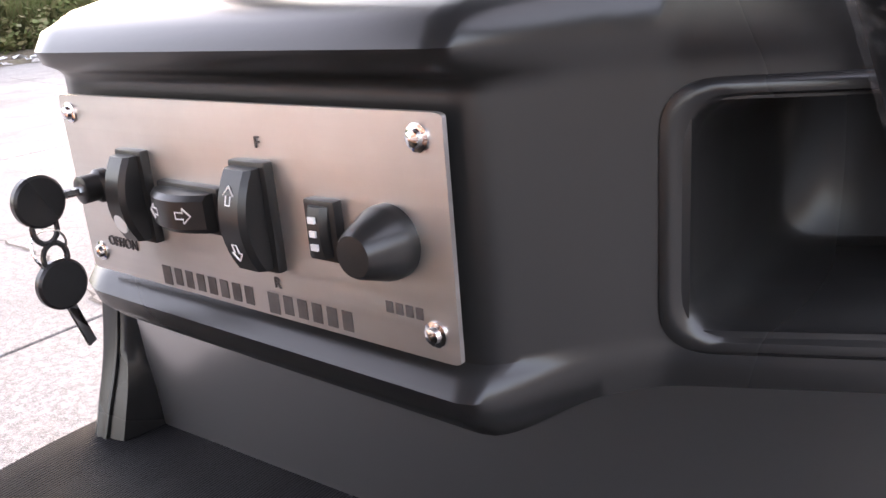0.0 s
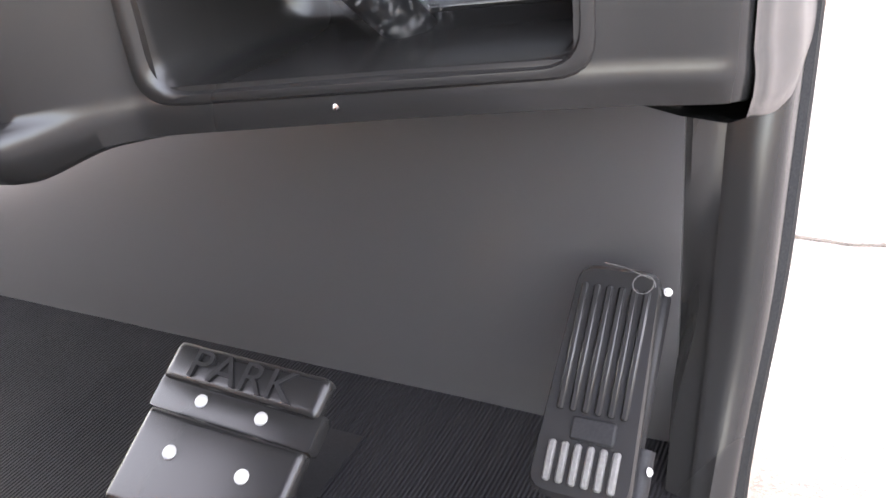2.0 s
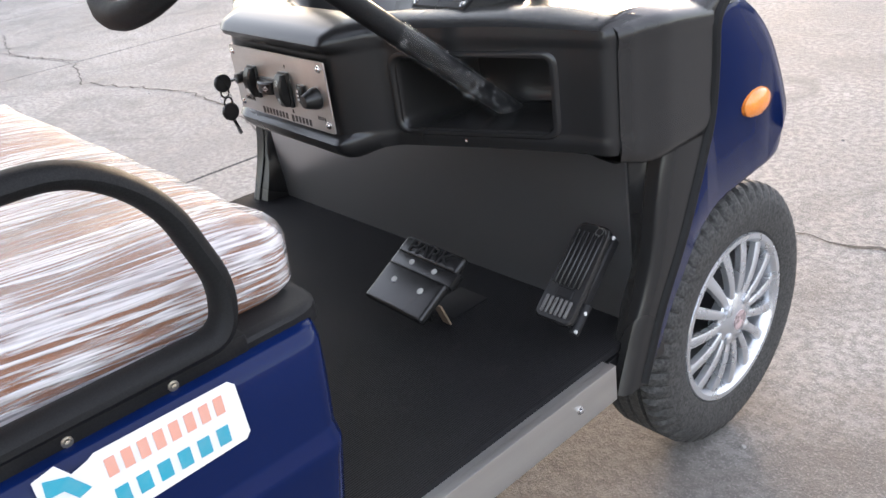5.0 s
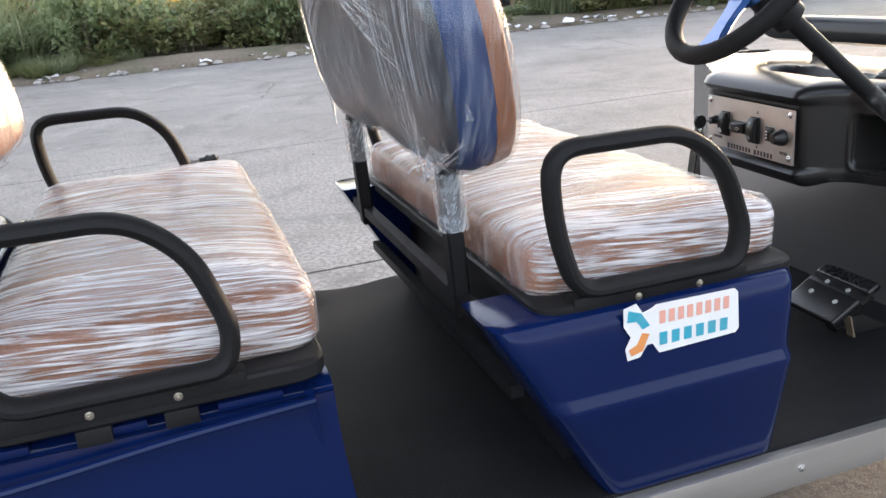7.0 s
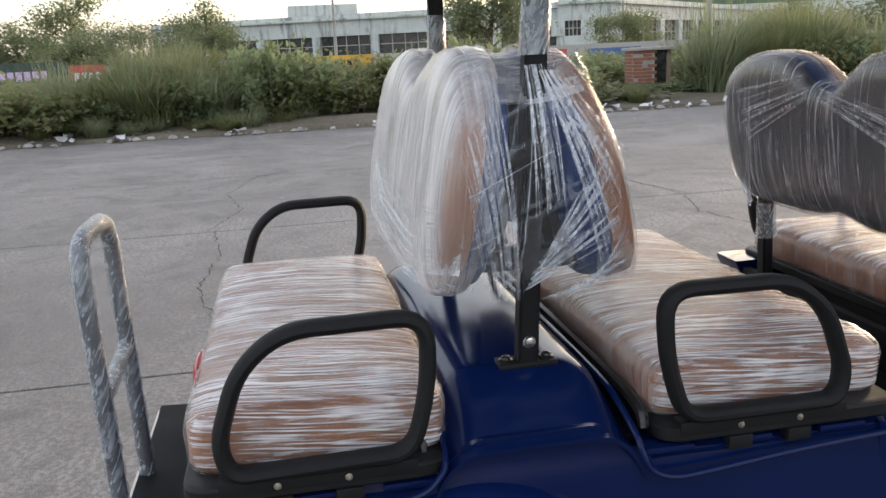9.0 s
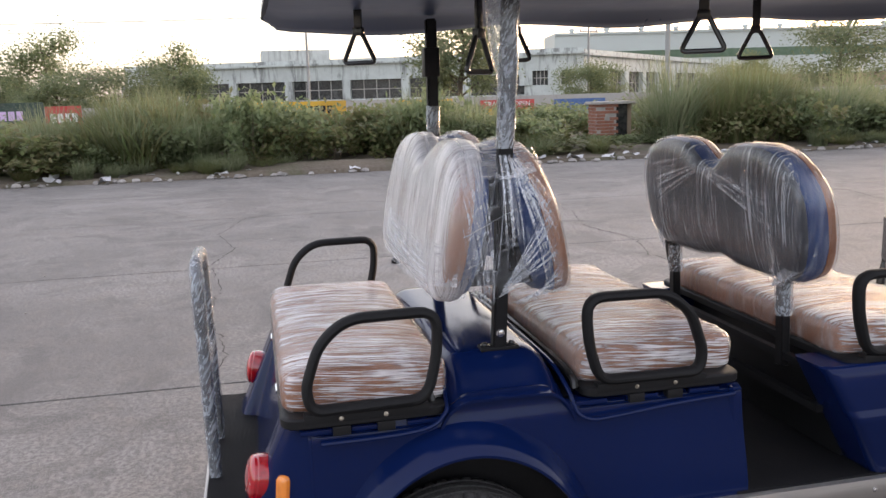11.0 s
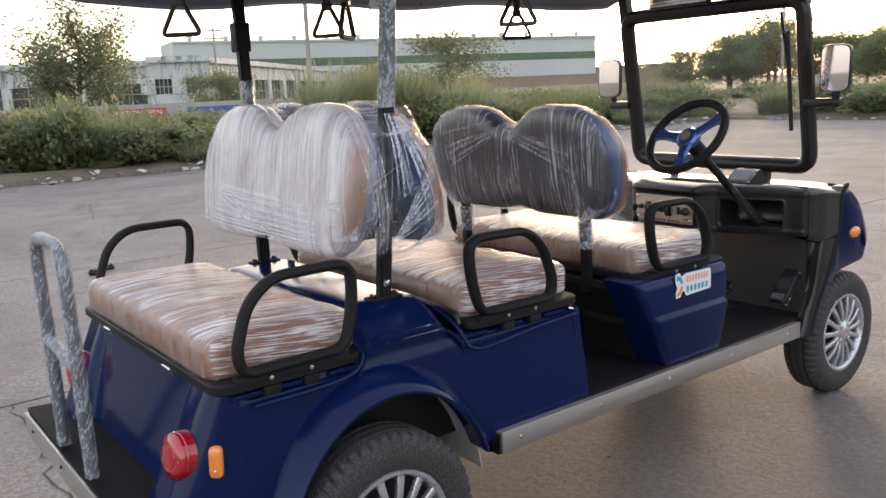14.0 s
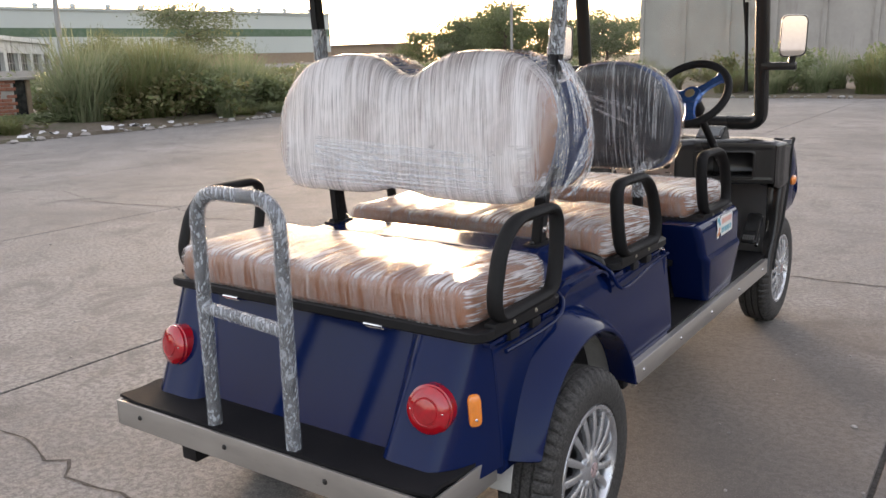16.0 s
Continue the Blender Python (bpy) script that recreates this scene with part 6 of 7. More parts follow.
def rock(bm, c, r, rnd):
    a = rnd.random() * 6.3
    pts = []
    for k, (h, s) in enumerate(((-0.4, 0.7), (0.0, 1.0), (0.45, 0.6))):
        pts.append([Vector(c) + Vector((r * s * (0.75 + 0.5 * rnd.random()) * math.cos(a + 6.283 * j / 6), r * s * (0.75 + 0.5 * rnd.random()) * math.sin(a + 6.283 * j / 6), r * h * (0.7 + 0.6 * rnd.random()))) for j in range(6)])
    loft(bm, pts)


rnd = random.Random(4)
bm = bmesh.new()
for _ in range(420):
    y = rnd.uniform(-14, 25)
    rock(bm, (EDGE_X - abs(rnd.gauss(0.25, 0.55)) + 0.2, y, 0.03), rnd.uniform(0.02, 0.11) * (1.6 if rnd.random() < 0.08 else 1), rnd)
for _ in range(150):
    x = rnd.uniform(-14, 14)
    rock(bm, (x, EDGE_Y + abs(rnd.gauss(0.1, 0.4)) - 0.15, 0.03), rnd.uniform(0.02, 0.10), rnd)
solid("rubble", bm, RUBBLE, "broken stones and rubble along the verge", "rubble", kind="stuff")
bm = bmesh.new()
for _ in range(120):
    y, x = rnd.uniform(-14, 24), EDGE_X - abs(rnd.gauss(0.3, 0.5)) + 0.15
    s, a = rnd.uniform(0.04, 0.15), rnd.random() * 6.3
    z0 = 0.06 + rnd.random() * 0.05
    vs = [bm.verts.new((x + s * (i - 1) * math.cos(a) - s * 0.6 * (j - 1) * math.sin(a), y + s * (i - 1) * math.sin(a) + s * 0.6 * (j - 1) * math.cos(a), z0 + rnd.uniform(-0.4, 0.6) * s)) for i in range(3) for j in range(3)]
    for i in range(2):
        for j in range(2):
            bm.faces.new((vs[i * 3 + j], vs[i * 3 + j + 3], vs[i * 3 + j + 4], vs[i * 3 + j + 1]))
solid("litter", bm, LITTER, "scattered pale paper and plastic litter", "litter", kind="stuff")

# small loose things on the slabs
rnd = random.Random(11)
bm = bmesh.new()
for k in range(7):
    rock(bm, (-5.16 + rnd.gauss(0, 0.06), 0.91 + rnd.gauss(0, 0.10), 0.02), rnd.uniform(0.03, 0.06), rnd)
solid("debris_heap", bm, BLACK_MATT, "small dark heap of debris on the concrete", "debris")
bm = bmesh.new()
for k in range(90):
    rock(bm, (rnd.uniform(-9, 4), rnd.uniform(-4, 12), 0.003), rnd.uniform(0.004, 0.014), rnd)
for k in range(70):
    rock(bm, (rnd.uniform(0.68, 1.9), rnd.uniform(-0.6, 2.4), 0.002), rnd.uniform(0.003, 0.009), rnd)
solid("gravel", bm, RUBBLE, "scattered small stones on the concrete", "gravel", kind="stuff")


def crack(pts, w, seed):
    """A jagged open crack, sunk as a dark sliver just proud of the slab face."""
    rr = random.Random(seed)
    line = []
    for a, b in zip(pts, pts[1:]):
        k = max(2, int(math.dist(a, b) / 0.06))
        line += [(a[0] + (b[0] - a[0]) * i / k, a[1] + (b[1] - a[1]) * i / k) for i in range(k)]
    line.append(pts[-1])
    bm = bmesh.new()
    left, right = [], []
    for i, (x, y) in enumerate(line):
        x, y = x + rr.gauss(0, 0.014), y + rr.gauss(0, 0.014)
        h = w * (0.35 + rr.random()) * (0.15 if i in (0, len(line) - 1) else 1)
        (xa, ya), (xb, yb) = line[max(i - 1, 0)], line[min(i + 1, len(line) - 1)]
        k = h / max(math.hypot(xb - xa, yb - ya), 1e-6)
        left.append(bm.verts.new((x + (yb - ya) * k, y - (xb - xa) * k, 0.0025)))
        right.append(bm.verts.new((x - (yb - ya) * k, y + (xb - xa) * k, 0.0025)))
    for i in range(len(line) - 1):
        bm.faces.new((left[i], right[i], right[i + 1], left[i + 1]))
    part("crack", bm, JOINT, pavement, "jagged dark crack", 90)


crack([(-2.08, -0.47), (-1.62, -0.42), (-1.3, -0.47), (-0.65, -0.52), (-0.2, -0.6), (0.5, -0.8), (1.24, -0.9)], 0.007, 1)
crack([(-5.41, -0.9), (-4.6, -0.78), (-3.6, -0.86), (-2.8, -0.70), (-2.09, -0.72)], 0.005, 11)
crack([(1.26, 3.55), (2.6, 3.42), (3.6, 3.75), (4.57, 3.6)], 0.006, 12)
crack([(-2.07, 10.2), (-0.6, 10.0), (0.5, 10.4), (1.24, 10.3)], 0.007, 13)
crack([(1.26, 7.6), (2.9, 7.2), (4.57, 7.4)], 0.006, 14)
crack([(-8.73, 3.2), (-7.6, 3.5), (-6.4, 3.2), (-5.42, 3.4)], 0.006, 15)
crack([(-8.73, -0.6), (-7.4, -0.9), (-6.4, -0.7), (-5.42, -0.95)], 0.006, 16)
crack([(-5.4, 6.6), (-4.2, 6.9), (-3.1, 6.5), (-2.09, 6.8)], 0.007, 17)
crack([(-5.4, 3.35), (-4.6, 3.1), (-3.6, 3.35), (-2.9, 3.3), (-2.1, 3.05)], 0.007, 2)
crack([(-2.07, 3.2), (-0.9, 3.42), (0.1, 3.44), (0.49, 3.47), (0.81, 3.46), (1.24, 3.5)], 0.007, 3)
crack([(-7.6, 2.9), (-6.6, 3.2), (-5.41, 3.34)], 0.006, 4)
crack([(-2.07, 6.3), (-1.2, 6.6), (-0.2, 7.3), (1.24, 7.6)], 0.008, 5)
crack([(-9.0, -0.1), (-8.2, -1.2), (-7.9, -2.6)], 0.006, 6)
crack([(-12.0, 1.6), (-10.4, 2.2), (-8.8, 1.8)], 0.008, 7)
crack([(-12.0, 8.0), (-9.4, 7.4), (-8.0, 7.9), (-5.5, 7.3)], 0.009, 8)


# ---- plants ----
def leaf_quad(verts, faces, c, way, side, l, w):
    i = len(verts)
    verts += [c, c + way * l * 0.5 + side * w, c + way * l, c + way * l * 0.5 - side * w]
    faces.append((i, i + 1, i + 2, i + 3))


def from_lists(name, verts, faces, material):
    me = bpy.data.meshes.new(name)
    me.from_pydata([tuple(v) for v in verts], [], faces)
    me.materials.append(material)
    return me


def rand_way(r, up=0.3):
    return Vector((r.gauss(0, 1), r.gauss(0, 1), r.gauss(up, 0.8))).normalized()


def stems(bm, r, n, spread, tall):
    for _ in range(n):
        a, d = r.random() * 6.3, spread * math.sqrt(r.random())
        p = Vector((d * 0.35 * math.cos(a), d * 0.35 * math.sin(a), 0))
        tip = Vector((d * math.cos(a), d * math.sin(a), tall * r.uniform(0.6, 1)))
        tube(bm, [p, p.lerp(tip, 0.5) + Vector((r.gauss(0, 0.05), r.gauss(0, 0.05), 0.05)), tip], lambda t: 0.014 * (1 - 0.8 * t), n=4)


def bush_meshes(seed, tall, wide, n, leaf, material):
    r = random.Random(seed)
    verts, faces = [], []
    clumps = [(Vector((wide * r.gauss(0, 0.42), wide * r.gauss(0, 0.42), tall * (0.15 + 0.75 * r.random() ** 0.8))), r.uniform(0.14, 0.34) * wide) for _ in range(26)]
    for _ in range(n):
        c, rad = r.choice(clumps)
        p = c + Vector((r.gauss(0, 0.5), r.gauss(0, 0.5), r.gauss(0, 0.45))) * rad
        if p.z < 0.02:
            p.z = abs(p.z) + 0.02
        way = rand_way(r, 0.35)
        leaf_quad(verts, faces, p, way, way.orthogonal().normalized() if r.random() < 0.5 else way.cross(Vector((0, 0, 1))).normalized(), leaf * r.uniform(0.6, 1.4), leaf * r.uniform(0.22, 0.42))
    return from_lists("leaves", verts, faces, material)


def grass_meshes(seed, tall, wide, n, material):
    r = random.Random(seed)
    verts, faces = [], []
    for _ in range(n):
        a, d = r.random() * 6.3, wide * math.sqrt(r.random()) * 0.6
        p = Vector((d * math.cos(a), d * math.sin(a), 0))
        h, lean, b = tall * r.uniform(0.35, 1.05), r.uniform(0.1, 0.95), a + r.gauss(0, 1.0)
        w, s = r.uniform(0.008, 0.020), Vector((-math.sin(b), math.cos(b), 0))
        i = len(verts)
        for k in range(4):
            t = k / 3
            c = p + Vector((math.cos(b) * lean * h * t * t, math.sin(b) * lean * h * t * t, h * (t - 0.22 * lean * t * t)))
            verts += [c - s * w * (1 - 0.85 * t), c + s * w * (1 - 0.85 * t)]
        for k in range(3):
            faces.append((i + 2 * k, i + 2 * k + 1, i + 2 * k + 3, i + 2 * k + 2))
    return from_lists("blades", verts, faces, material)


def plant(name, label, category, group, meshes, stem_mesh=None):
    o = thing(name, label, category, group)
    b = new("foliage", meshes)
    b.parent = o
    if stem_mesh:
        s = new("stem", stem_mesh)
        s.parent = o
    return o


def stem_of(seed, n, spread, tall):
    bm = bmesh.new()
    stems(bm, random.Random(seed), n, spread, tall)
    return done(bm, "stems", BARK)


bushes = [plant("bush", "leafy green roadside bush on the verge", "bush", "bushes on the verge", bush_meshes(20 + k, 1.0, 0.95, 1300, 0.125, LEAF if k % 3 else WEED), stem_of(k, 9, 0.5, 0.9)) for k in range(5)]
clumps = [plant("tall_grass", "tall clump of reed grass on the verge", "grass", "grass clumps on the verge", grass_meshes(50 + k, 1.0, 0.62, 520, GRASS if k != 1 else WEED)) for k in range(3)]
rnd = random.Random(9)
used = {}


def put_copy(pool, k, x, y, z, wide, tall):
    src = pool[k % len(pool)]
    m = pose(x, y, z, 0, 0, rnd.random() * 360) @ Matrix.Diagonal((wide, wide * rnd.uniform(0.85, 1.15), tall, 1))
    if src.name not in used:
        used[src.name] = True
        src.matrix_world = m
        return
    c = copy_thing(src, m)
    c.matrix_basis = m


# a low mixed hedge along the verge, its height after the clip's skyline
for i in range(120):
    y = -16 + 42 * i / 119 + rnd.gauss(0, 0.25)
    x = EDGE_X - 1.0 - abs(rnd.gauss(0.2, 1.3)) - (0.6 if 7.2 < y < 9.8 else 0)
    t = (0.80 + 0.45 * ripple((y * 0.45, 0, 0), 1, 2)) * rnd.uniform(0.6, 1.2) * (1 + 0.28 * smooth(-6, -1, y) * smooth(6.0, 4.5, y))
    if y < -8:
        t *= 0.6
    if 5.9 < y < 9.3 and x > -18.4:
        t *= 0.3
    put_copy(bushes, rnd.randrange(5), x, y, 0.08, rnd.uniform(0.8, 1.35), t)
for i in range(44):
    y = -15 + 40 * rnd.random()
    put_copy(bushes, rnd.randrange(5), EDGE_X - 3.6 - 3.5 * rnd.random(), y, 0.1, rnd.uniform(1.0, 1.6), rnd.uniform(0.65, 1.1))
for y0, n, t in ((-2.6, 12, 1.85), (-3.6, 6, 1.5), (-9.5, 5, 1.1), (11.1, 18, 2.15), (12.6, 10, 1.9), (3.6, 4, 1.6), (16.5, 5, 1.4), (20.5, 5, 1.4), (-13.0, 4, 1.6)):
    for _ in range(n):
        put_copy(clumps, rnd.randrange(3), EDGE_X - 1.3 - abs(rnd.gauss(0.6, 0.8)), y0 + rnd.gauss(0, 0.75), 0.08, rnd.uniform(1.0, 1.5), t * rnd.uniform(0.7, 1.1))
for i in range(70):
    x = -14 + 30 * rnd.random()
    put_copy(clumps if rnd.random() < 0.6 else bushes, rnd.randrange(5), x, EDGE_Y + 0.7 + abs(rnd.gauss(0, 1.6)), 0.08, rnd.uniform(0.9, 1.4), rnd.uniform(0.8, 1.45))
for i in range(46):
    y = rnd.uniform(-14, 25)
    put_copy(clumps, rnd.randrange(3), EDGE_X - 0.25 - abs(rnd.gauss(0, 0.5)), y, 0.05, rnd.uniform(0.5, 0.9), rnd.uniform(0.25, 0.6))
for i in range(60):
    put_copy(bushes, rnd.randrange(5), rnd.uniform(-36, -22), rnd.uniform(-14, 48), 0.1, rnd.uniform(1.2, 2.2), rnd.uniform(0.45, 0.95))


def tree(seed, tall, wide, n, leaf, label):
    r = random.Random(seed)
    o = thing("tree", label, "tree", "trees beyond the verge")
    bm = bmesh.new()
    base = crom([(0, 0, -0.1), (r.gauss(0, 0.1), r.gauss(0, 0.1), tall * 0.25), (r.gauss(0, 0.25), r.gauss(0, 0.25), tall * 0.6), (r.gauss(0, 0.3), r.gauss(0, 0.3), tall * 0.9)], 5)
    tube(bm, base, lambda t: tall * (0.030 - 0.024 * t), n=8)
    tips = []
    for k in range(13):
        a, z = k * 2.4 + r.random(), r.uniform(0.25, 0.8)
        root = base[int(z / 0.9 * (len(base) - 1))]
        out = wide * 0.5 * (1.15 - 0.7 * abs(z - 0.45)) * r.uniform(0.6, 1.0)
        tip = root + Vector((math.cos(a) * out, math.sin(a) * out, tall * r.uniform(0.06, 0.22)))
        tube(bm, [root, root.lerp(tip, 0.5) + Vector((0, 0, tall * 0.03)), tip], lambda t: tall * 0.010 * (1 - 0.8 * t), n=5)
        tips += [(tip, 1.0), (root.lerp(tip, 0.6), 0.8)]
    tips += [(base[-1] + Vector((0, 0, 0.04 * tall)), 0.9), (base[-3], 0.8)]
    b = part("trunk", bm, BARK, o)
    verts, faces = [], []
    rad = wide * 0.17
    for _ in range(n):
        c, k = r.choice(tips)
        d = Vector((r.gauss(0, 1), r.gauss(0, 1), r.gauss(0, 0.8)))
        p = c + d * rad * k * 0.62
        way = rand_way(r, -0.1)
        leaf_quad(verts, faces, p, way, way.orthogonal().normalized(), leaf * r.uniform(0.6, 1.4), leaf * r.uniform(0.25, 0.45))
    crown = new("crown", from_lists("crown", verts, faces, LEAF_TREE))
    crown.parent = o
    return o


T = [tree(1, 5.6, 4.8, 9500, 0.17, "bushy green tree before the white building"), tree(2, 5.2, 6.4, 9500, 0.18, "round dense tree before the big shed"), tree(3, 8.0, 7.0, 6000, 0.25, "loose-crowned tree on the horizon")]
spots = [(0, -45, 11.4, 1.12, 1.22), (1, -46, 36.8, 1.05, 1.0), (2, -60, -14.0, 0.72, 0.76), (0, -72, -6.2, 1.15, 1.05), (0, -66, -19, 1.2, 0.8), (2, -70, -28, 0.9, 0.8),
         (2, -40.5, 70, 0.85, 0.80), (2, -46, 74, 0.9, 0.66), (0, -52, 84, 1.3, 0.95), (1, -35, 76, 1.0, 0.9), (2, -33, 88, 1.0, 0.75), (0, -30, 70, 1.2, 0.9), (1, -62, 100, 1.2, 1.1), (2, -55, 110, 1.0, 0.75), (1, -48, 20.5, 0.6, 0.55), (0, -44, 29, 0.7, 0.6),
         (1, -45, -7.4, 0.8, 0.60), (0, -47, -10.5, 0.9, 0.55), (2, -44, 75, 0.95, 0.82), (2, -49, 76, 0.9, 0.70), (1, -53, 75, 1.0, 0.8), (1, -39, 74, 1.0, 0.85), (0, -36, 75, 1.1, 0.8), (0, -46.5, 72, 1.2, 0.75)]
firsts = set()
for k, x, y, w, h in spots:
    m = pose(x, y, 0, 0, 0, (x * 37) % 360) @ Matrix.Diagonal((w, w, h, 1))
    if k in firsts:
        c = copy_thing(T[k], m)
        c.matrix_basis = m
    else:
        firsts.add(k)
        T[k].matrix_world = m

# ---- brick kiosk and poles on the verge ----
kiosk = thing("brick_pier", "small ruined brick pier with a concrete cap", "brick pier")
KX0, KX1, KY0, KY1, KH = -17.9, -17.35, 7.95, 8.95, 1.15
bm = bmesh.new()
box(bm, KX0 + 0.02, KX1 - 0.02, KY0 + 0.02, KY0 + 0.55, 0, KH, 0.0)
part("core", bm, MORTAR, kiosk)
bm = bmesh.new()
box(bm, KX0 - 0.06, KX1 + 0.06, KY0 - 0.06, KY1 + 0.06, KH, KH + 0.07, 0.01)
part("cap", bm, MORTAR, kiosk, "cracked concrete cap slab")
bm = bmesh.new()
box(bm, KX0 + 0.06, KX1 - 0.1, KY1 - 0.09, KY1, 0, KH, 0.005)
part("side_post", bm, SHED_TAN, kiosk)
# near-black block in the open side, its shade put in as colour
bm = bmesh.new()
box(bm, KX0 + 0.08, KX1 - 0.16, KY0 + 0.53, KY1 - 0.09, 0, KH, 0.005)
part("gap_shade", bm, DARK_OPEN, kiosk, "dark block standing for the shade in the open side")
bm = bmesh.new()
box(bm, 0, 0.018, 0, 0.225, 0, 0.068, 0.003, 1)
brick_me = done(bm, "brick", BRICK)
bm = bmesh.new()
box(bm, 0, 0.225, 0, 0.018, 0, 0.068, 0.003, 1)
brick_me2 = done(bm, "brick", BRICK)
rnd = random.Random(3)
for row in range(14):
    for k in range(3):
        y = KY0 + 0.02 + k * 0.235 - (0.117 if row % 2 else 0)
        if rnd.random() < 0.1 or y + 0.2 > KY0 + 0.62:
            continue
        b = new("brick", brick_me)
        b.parent = kiosk
        b.location = (KX1 - 0.024 + rnd.uniform(0, 0.006), max(y, KY0), 0.03 + row * 0.081)
    for k in range(2):
        b = new("brick", brick_me2)
        b.parent = kiosk
        b.location = (KX0 + 0.02 + k * 0.25 + (0.05 if row % 2 else 0), KY0 + rnd.uniform(0, 0.006), 0.03 + row * 0.081)


def pole(x, y, h, r, material, label, arms=True):
    bm = bmesh.new()
    tube(bm, [(x, y, -0.1), (x, y, h * 0.5), (x, y, h)], lambda t: r * (1 - 0.4 * t), n=10)
    o = solid("utility_pole", bm, material, label, "pole")
    if arms:
        bm = bmesh.new()
        for k, z in enumerate((h - 0.25, h - 0.75)):
            box(bm, x - 0.05, x + 0.05, y - 0.65, y + 0.65, z, z + 0.09, 0.01)
            for d in (-0.55, 0, 0.55):
                lathe(bm, [(0.03, 0), (0.05, 0.06), (0.03, 0.12), (0.02, 0.16)], 8, Matrix.Translation((x, y + d, z + 0.09)))
        part("cross_arm", bm, material, o)
    return o


pole(-18.3, 10.35, 9.5, 0.075, POLE_GREY, "tall grey steel lamp pole on the verge", False)
pole(-50, 3.1, 7.1, 0.10, POLE_GREY, "concrete utility pole with cross arms")
pole(-50, 21.2, 5.9, 0.10, POLE_GREY, "concrete utility pole with cross arms")
pole(-35, 62, 15.0, 0.12, POLE_GREY, "tall thin pole among the trees", False)
for dz, dy in ((0.02, -0.55), (0.02, 0.55), (-0.48, 0.0)):
    for (x0, y0, z0), (x1, y1, z1) in (((-50, -60, 6.6), (-50, 3.1, 6.25)), ((-50, 3.1, 6.25), (-50, 21.2, 5.85)), ((-50, 21.2, 5.85), (-48, 80, 6.2))):
        bm = bmesh.new()
        tube(bm, [Vector((x0 + (x1 - x0) * t, y0 + (y1 - y0) * t + dy, z0 + (z1 - z0) * t + dz - 2.0 * t * (1 - t) * abs(y1 - y0) / 60)) for t in (i / 8 for i in range(9))], 0.012, n=4)
        solid("overhead_wire", bm, BLACK_MATT, "sagging overhead wire between two poles", "wire", "overhead wires")

# ---- painted boundary wall ----
wall = thing("boundary_wall", "low boundary wall painted with faded advertisements", "wall", kind="structure")
bm = bmesh.new()
box(bm, -38.3, -38.08, -30, 48, -0.1, 1.30, 0.01)
part("wall_core", bm, WALL_GREY, wall)


def painted(y0, y1, z0, z1, material, name="painted_panel"):
    bm = bmesh.new()
    box(bm, -38.08, -38.06, y0, y1, z0, z1)
    return part(name, bm, material, wall)


painted(-13.4, -9.35, 0.2, 1.62, AD_DARK, "dark_banner")
painted(-9.3, -7.8, 0.4, 1.42, AD_RED)
painted(-1.8, 4.0, 0.25, 1.32, AD_YELLOW)
painted(6.5, 9.2, 0.25, 1.25, AD_YELLOW)
painted(10.6, 13.4, 0.70, 1.12, AD_RED)
painted(10.6, 14.4, 0.0, 0.69, AD_YELLOW)
painted(14.45, 17.2, 0.1, 1.08, AD_BLUE)
painted(25.2, 28.4, 0.66, 1.0, AD_RED)
painted(25.2, 28.4, 0.1, 0.65, AD_BLUE)
letters("TRATION OPEN", 0.33, Matrix.Translation((-38.05, 12.0, 0.91)) @ pose(0, 0, 0, 90, 0, 90), WHITE_MARK, wall, "painted_words", 0.003)


def bars(y0, n, w, gap, z0, z1, material):
    for k in range(n):
        bm = bmesh.new()
        box(bm, -38.06, -38.052, y0 + k * (w + gap), y0 + k * (w + gap) + w, z0, z1)
        part("word_bar", bm, material, wall)


bars(-13.2, 9, 0.26, 0.08, 0.85, 1.25, AD_MAUVE)
bars(-12.6, 9, 0.20, 0.08, 0.40, 0.65, WHITE_MARK)
bars(2.2, 4, 0.22, 0.08, 0.75, 1.1, BLACK_MATT)
bars(12.3, 4, 0.22, 0.1, 0.2, 0.5, BLACK_MATT)
bars(25.5, 7, 0.28, 0.1, 0.74, 0.92, WHITE_MARK)
bars(25.6, 6, 0.3, 0.1, 0.3, 0.5, WHITE_MARK)
bars(-9.1, 4, 0.22, 0.08, 0.7, 1.1, WHITE_MARK)

# ---- white factory building ----
factory = thing("factory_building", "long low white factory building with peeling paint", "building")


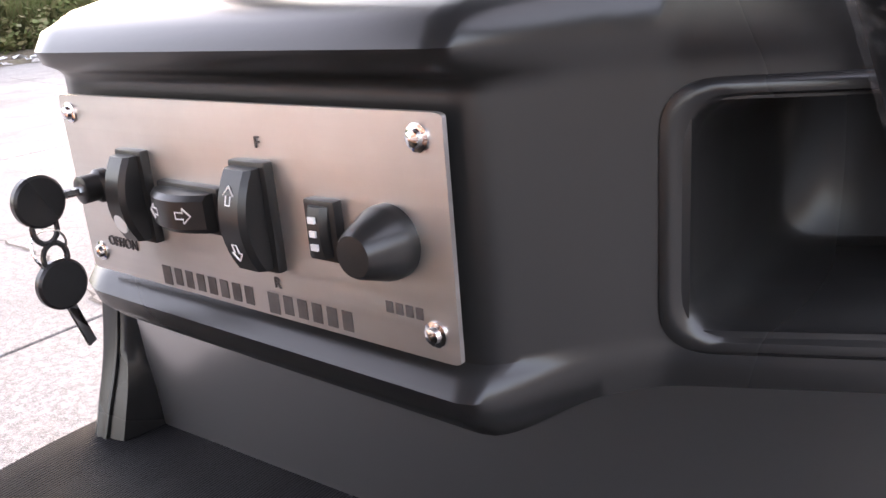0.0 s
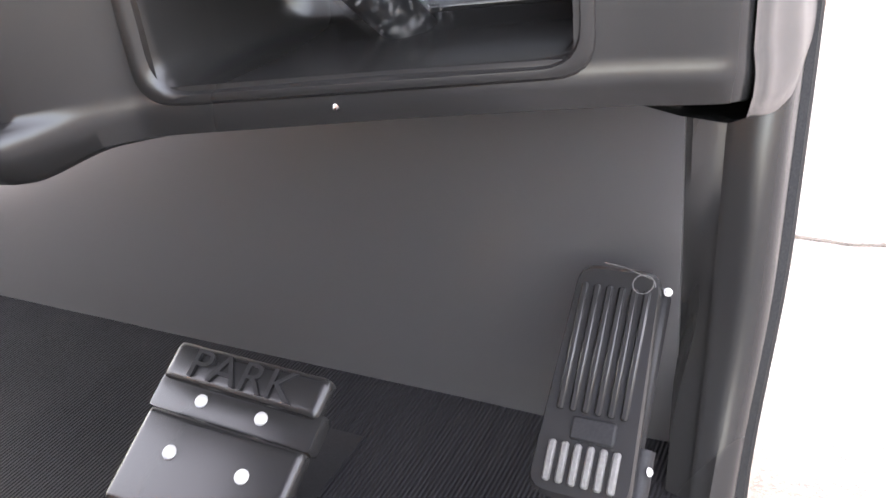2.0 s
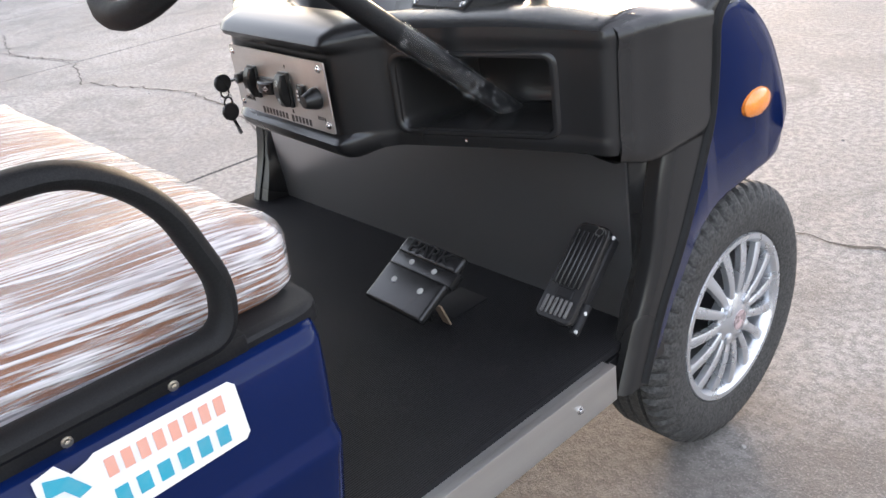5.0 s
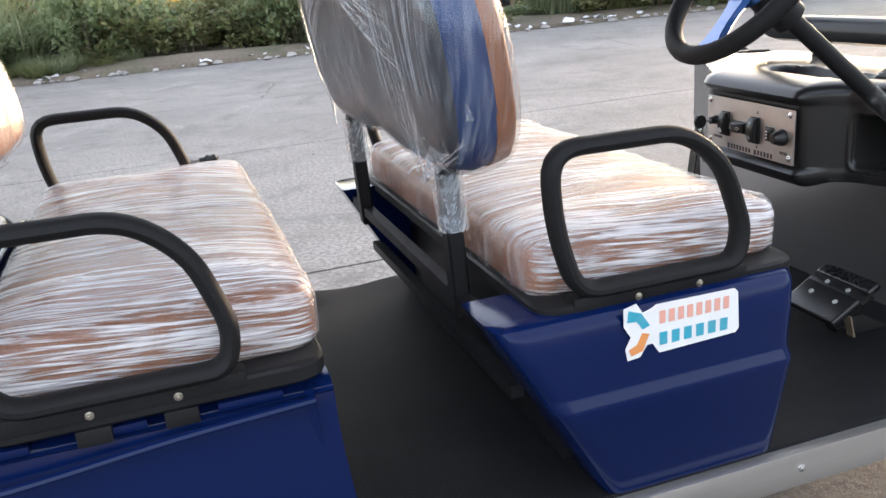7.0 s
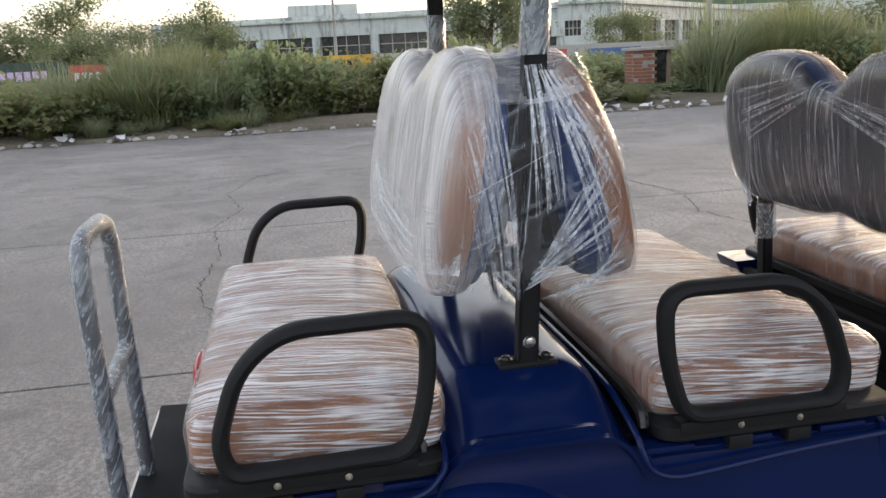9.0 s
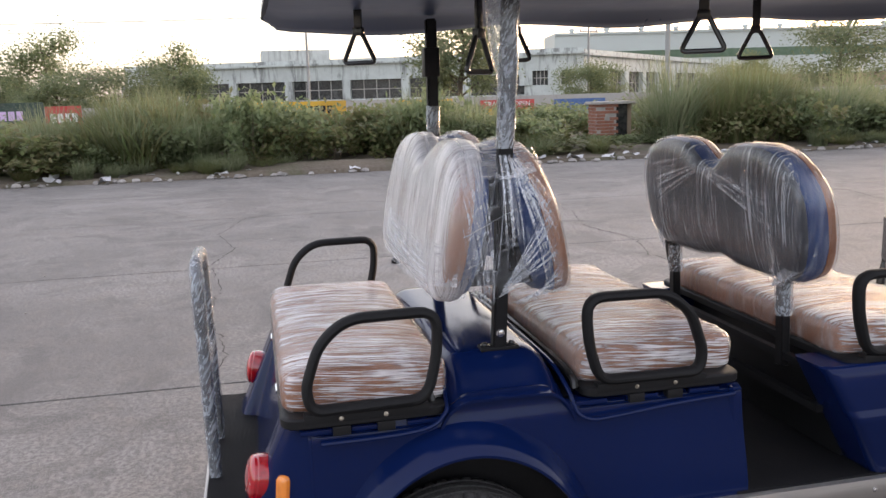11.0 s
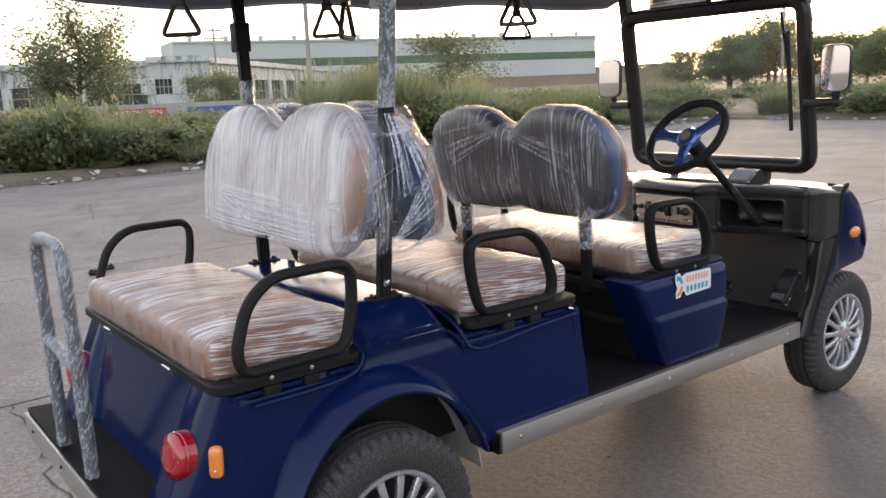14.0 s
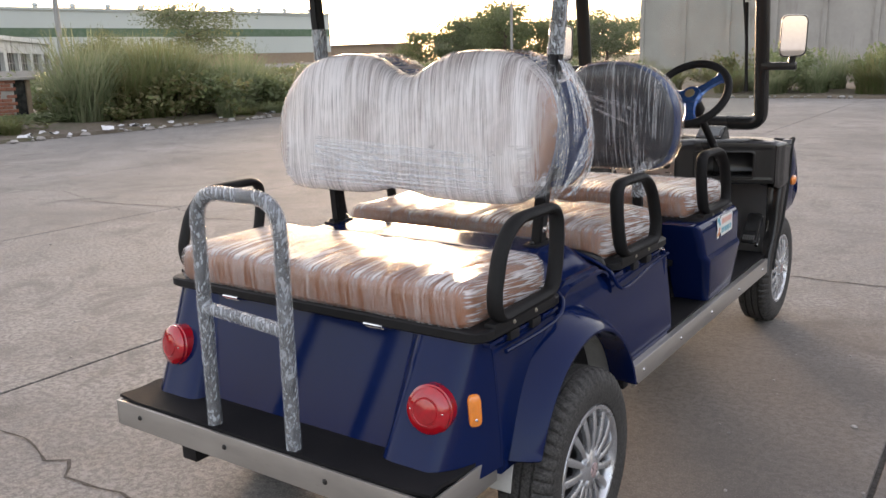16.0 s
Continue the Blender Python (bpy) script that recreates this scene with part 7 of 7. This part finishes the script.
def facade(a, b, h, n, thick, win_lo, win_hi, pier, closed_ends=True, solid_bays=()):
    """A wall with piers and deep window bays from a to b."""
    a, b = Vector((a[0], a[1], 0)), Vector((b[0], b[1], 0))
    L = (b - a).length
    ux = (b - a).normalized()
    m = Matrix.Translation(a) @ Matrix((ux, Vector((0, 0, 1)).cross(ux), Vector((0, 0, 1)))).transposed().to_4x4()
    for nm, b0, b1, d, z0, z1 in (("parapet", 0, L, 0, win_hi, h), ("wall", 0, L, 0, -0.1, win_lo), ("cornice", -0.15, L + 0.15, -0.35, h - 0.55, h - 0.35)):
        bm = bmesh.new()
        box(bm, b0, b1, d, thick if nm != "cornice" else -0.004, z0, z1, m=m)
        part(nm, bm, WALL_WHITE, factory)
    bay = L / n
    for k in range(n + 1):
        bm = bmesh.new()
        box(bm, k * bay - pier / 2, k * bay + pier / 2, -0.12, thick, win_lo, win_hi, m=m)
        part("pier", bm, WALL_WHITE, factory)
    for k in range(n):
        if k in solid_bays:
            bm = bmesh.new()
            box(bm, k * bay, (k + 1) * bay, 0.02, thick, win_lo, win_hi, m=m)
            part("wall", bm, WALL_WHITE, factory)
            continue
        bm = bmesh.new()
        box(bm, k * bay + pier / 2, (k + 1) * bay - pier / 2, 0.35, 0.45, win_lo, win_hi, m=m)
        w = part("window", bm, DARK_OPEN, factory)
        bm = bmesh.new()
        x0, x1 = k * bay + pier / 2, (k + 1) * bay - pier / 2
        for t in (0.25, 0.5, 0.75):
            box(bm, x0 + (x1 - x0) * t - 0.04, x0 + (x1 - x0) * t + 0.04, 0.29, 0.35, win_lo, win_hi, m=m)
        box(bm, x0, x1, 0.29, 0.345, (win_lo + win_hi) / 2 - 0.04, (win_lo + win_hi) / 2 + 0.04, m=m)
        part("window_frame", bm, WALL_GREY, w)


facade((-89.6, -12.7), (-73.0, 24.8), 5.0, 7, 1.0, 1.2, 3.0, 0.8)
facade((-72.6, 24.4), (-70.5, 29.2), 5.25, 2, 1.0, 2.0, 3.3, 1.2)
facade((-70.5, 29.2), (-112, 67), 5.1, 9, 1.0, 0.9, 3.2, 1.3)
bm = bmesh.new()
vs0 = [(-89.6, -12.7), (-73.3, 24.6), (-70.8, 29.2), (-112, 67), (-128, 5)]
loft(bm, [[Vector((x, y, z)) for x, y in vs0] for z in (4.4, 4.75)])
part("roof", bm, WALL_GREY, factory)
bm = bmesh.new()
box(bm, -96, -88, 1, 8, 4.7, 6.3)
part("roof_room", bm, WALL_WHITE, factory)

# ---- big shed ----
shed = thing("warehouse", "very large pale sheet-clad warehouse with a dark green band", "building")
A, B = Vector((-125, 46.5, 0)), Vector((-109.5, 122.7, 0))
ux = (B - A).normalized()
m = Matrix.Translation(A) @ Matrix((ux, Vector((0, 0, 1)).cross(ux), Vector((0, 0, 1)))).transposed().to_4x4()
L = (B - A).length
for nm, z0, z1, d, mt in (("plinth", -0.1, 3.0, 0.0, SHED_TAN), ("cladding_low", 3.0, 5.9, -0.1, SHED_PALE), ("green_band", 5.9, 7.2, -0.14, SHED_GREEN), ("cladding_high", 7.2, 9.8, -0.1, SHED_PALE), ("eave_trim", 9.8, 10.15, -0.4, SHED_PALE)):
    bm = bmesh.new()
    box(bm, 0, L, d, 12, z0, z1, m=m)
    part(nm, bm, mt, shed)
for k in range(14):
    bm = bmesh.new()
    lathe(bm, [(0.35, 0), (0.35, 0.35), (0.55, 0.4), (0.4, 0.75), (0.05, 0.85)], 10, m @ Matrix.Translation((3 + k * (L - 6) / 13, 2.0, 10.15)))
    part("roof_vent", bm, SHED_PALE, shed)

low = thing("low_building", "distant low tan building in the haze", "building")
bm = bmesh.new()
box(bm, -140, -118, 150, 165, -0.1, 4.6)
part("wall", bm, SHED_TAN, low)
bm = bmesh.new()
box(bm, -141, -117, 149.4, 166, 4.6, 4.9)
part("roof", bm, WALL_GREY, low)

far_wall = thing("wall_far", "high stained concrete wall beyond the yard", "wall", kind="structure")
bm = bmesh.new()
box(bm, -21.2, 26, 56, 57, -0.1, 9.0)
part("wall_face", bm, WALL_GREY, far_wall)
bm = bmesh.new()
for k in range(16):
    box(bm, -21.2 + k * 2.95, -21.2 + k * 2.95 + 0.28, 55.86, 56, -0.1, 9.0)
part("wall_pier", bm, WALL_GREY, far_wall)
kiosk2 = thing("guard_hut", "small pale hut among the weeds", "hut")
bm = bmesh.new()
box(bm, -23.62, -22.72, 45, 45.9, -0.1, 1.18)
part("wall", bm, WALL_WHITE, kiosk2)
bm = bmesh.new()
box(bm, -23.7, -22.64, 44.9, 46.0, 1.18, 1.26)
part("roof", bm, WALL_GREY, kiosk2)
bm = bmesh.new()
box(bm, -23.3, -22.98, 44.97, 45.0, 0.35, 0.85)
part("window", bm, DARK_OPEN, kiosk2)

# made-up wall behind the camera, never in view, added for reflections
bm = bmesh.new()
box(bm, 22, 23, -40, 60, -0.1, 4.0)
solid("reflection_wall", bm, WALL_GREY, "plain stained wall added out of view for reflections", "wall", kind="structure")

# ---- slabs, last ----
slab_cache = {}


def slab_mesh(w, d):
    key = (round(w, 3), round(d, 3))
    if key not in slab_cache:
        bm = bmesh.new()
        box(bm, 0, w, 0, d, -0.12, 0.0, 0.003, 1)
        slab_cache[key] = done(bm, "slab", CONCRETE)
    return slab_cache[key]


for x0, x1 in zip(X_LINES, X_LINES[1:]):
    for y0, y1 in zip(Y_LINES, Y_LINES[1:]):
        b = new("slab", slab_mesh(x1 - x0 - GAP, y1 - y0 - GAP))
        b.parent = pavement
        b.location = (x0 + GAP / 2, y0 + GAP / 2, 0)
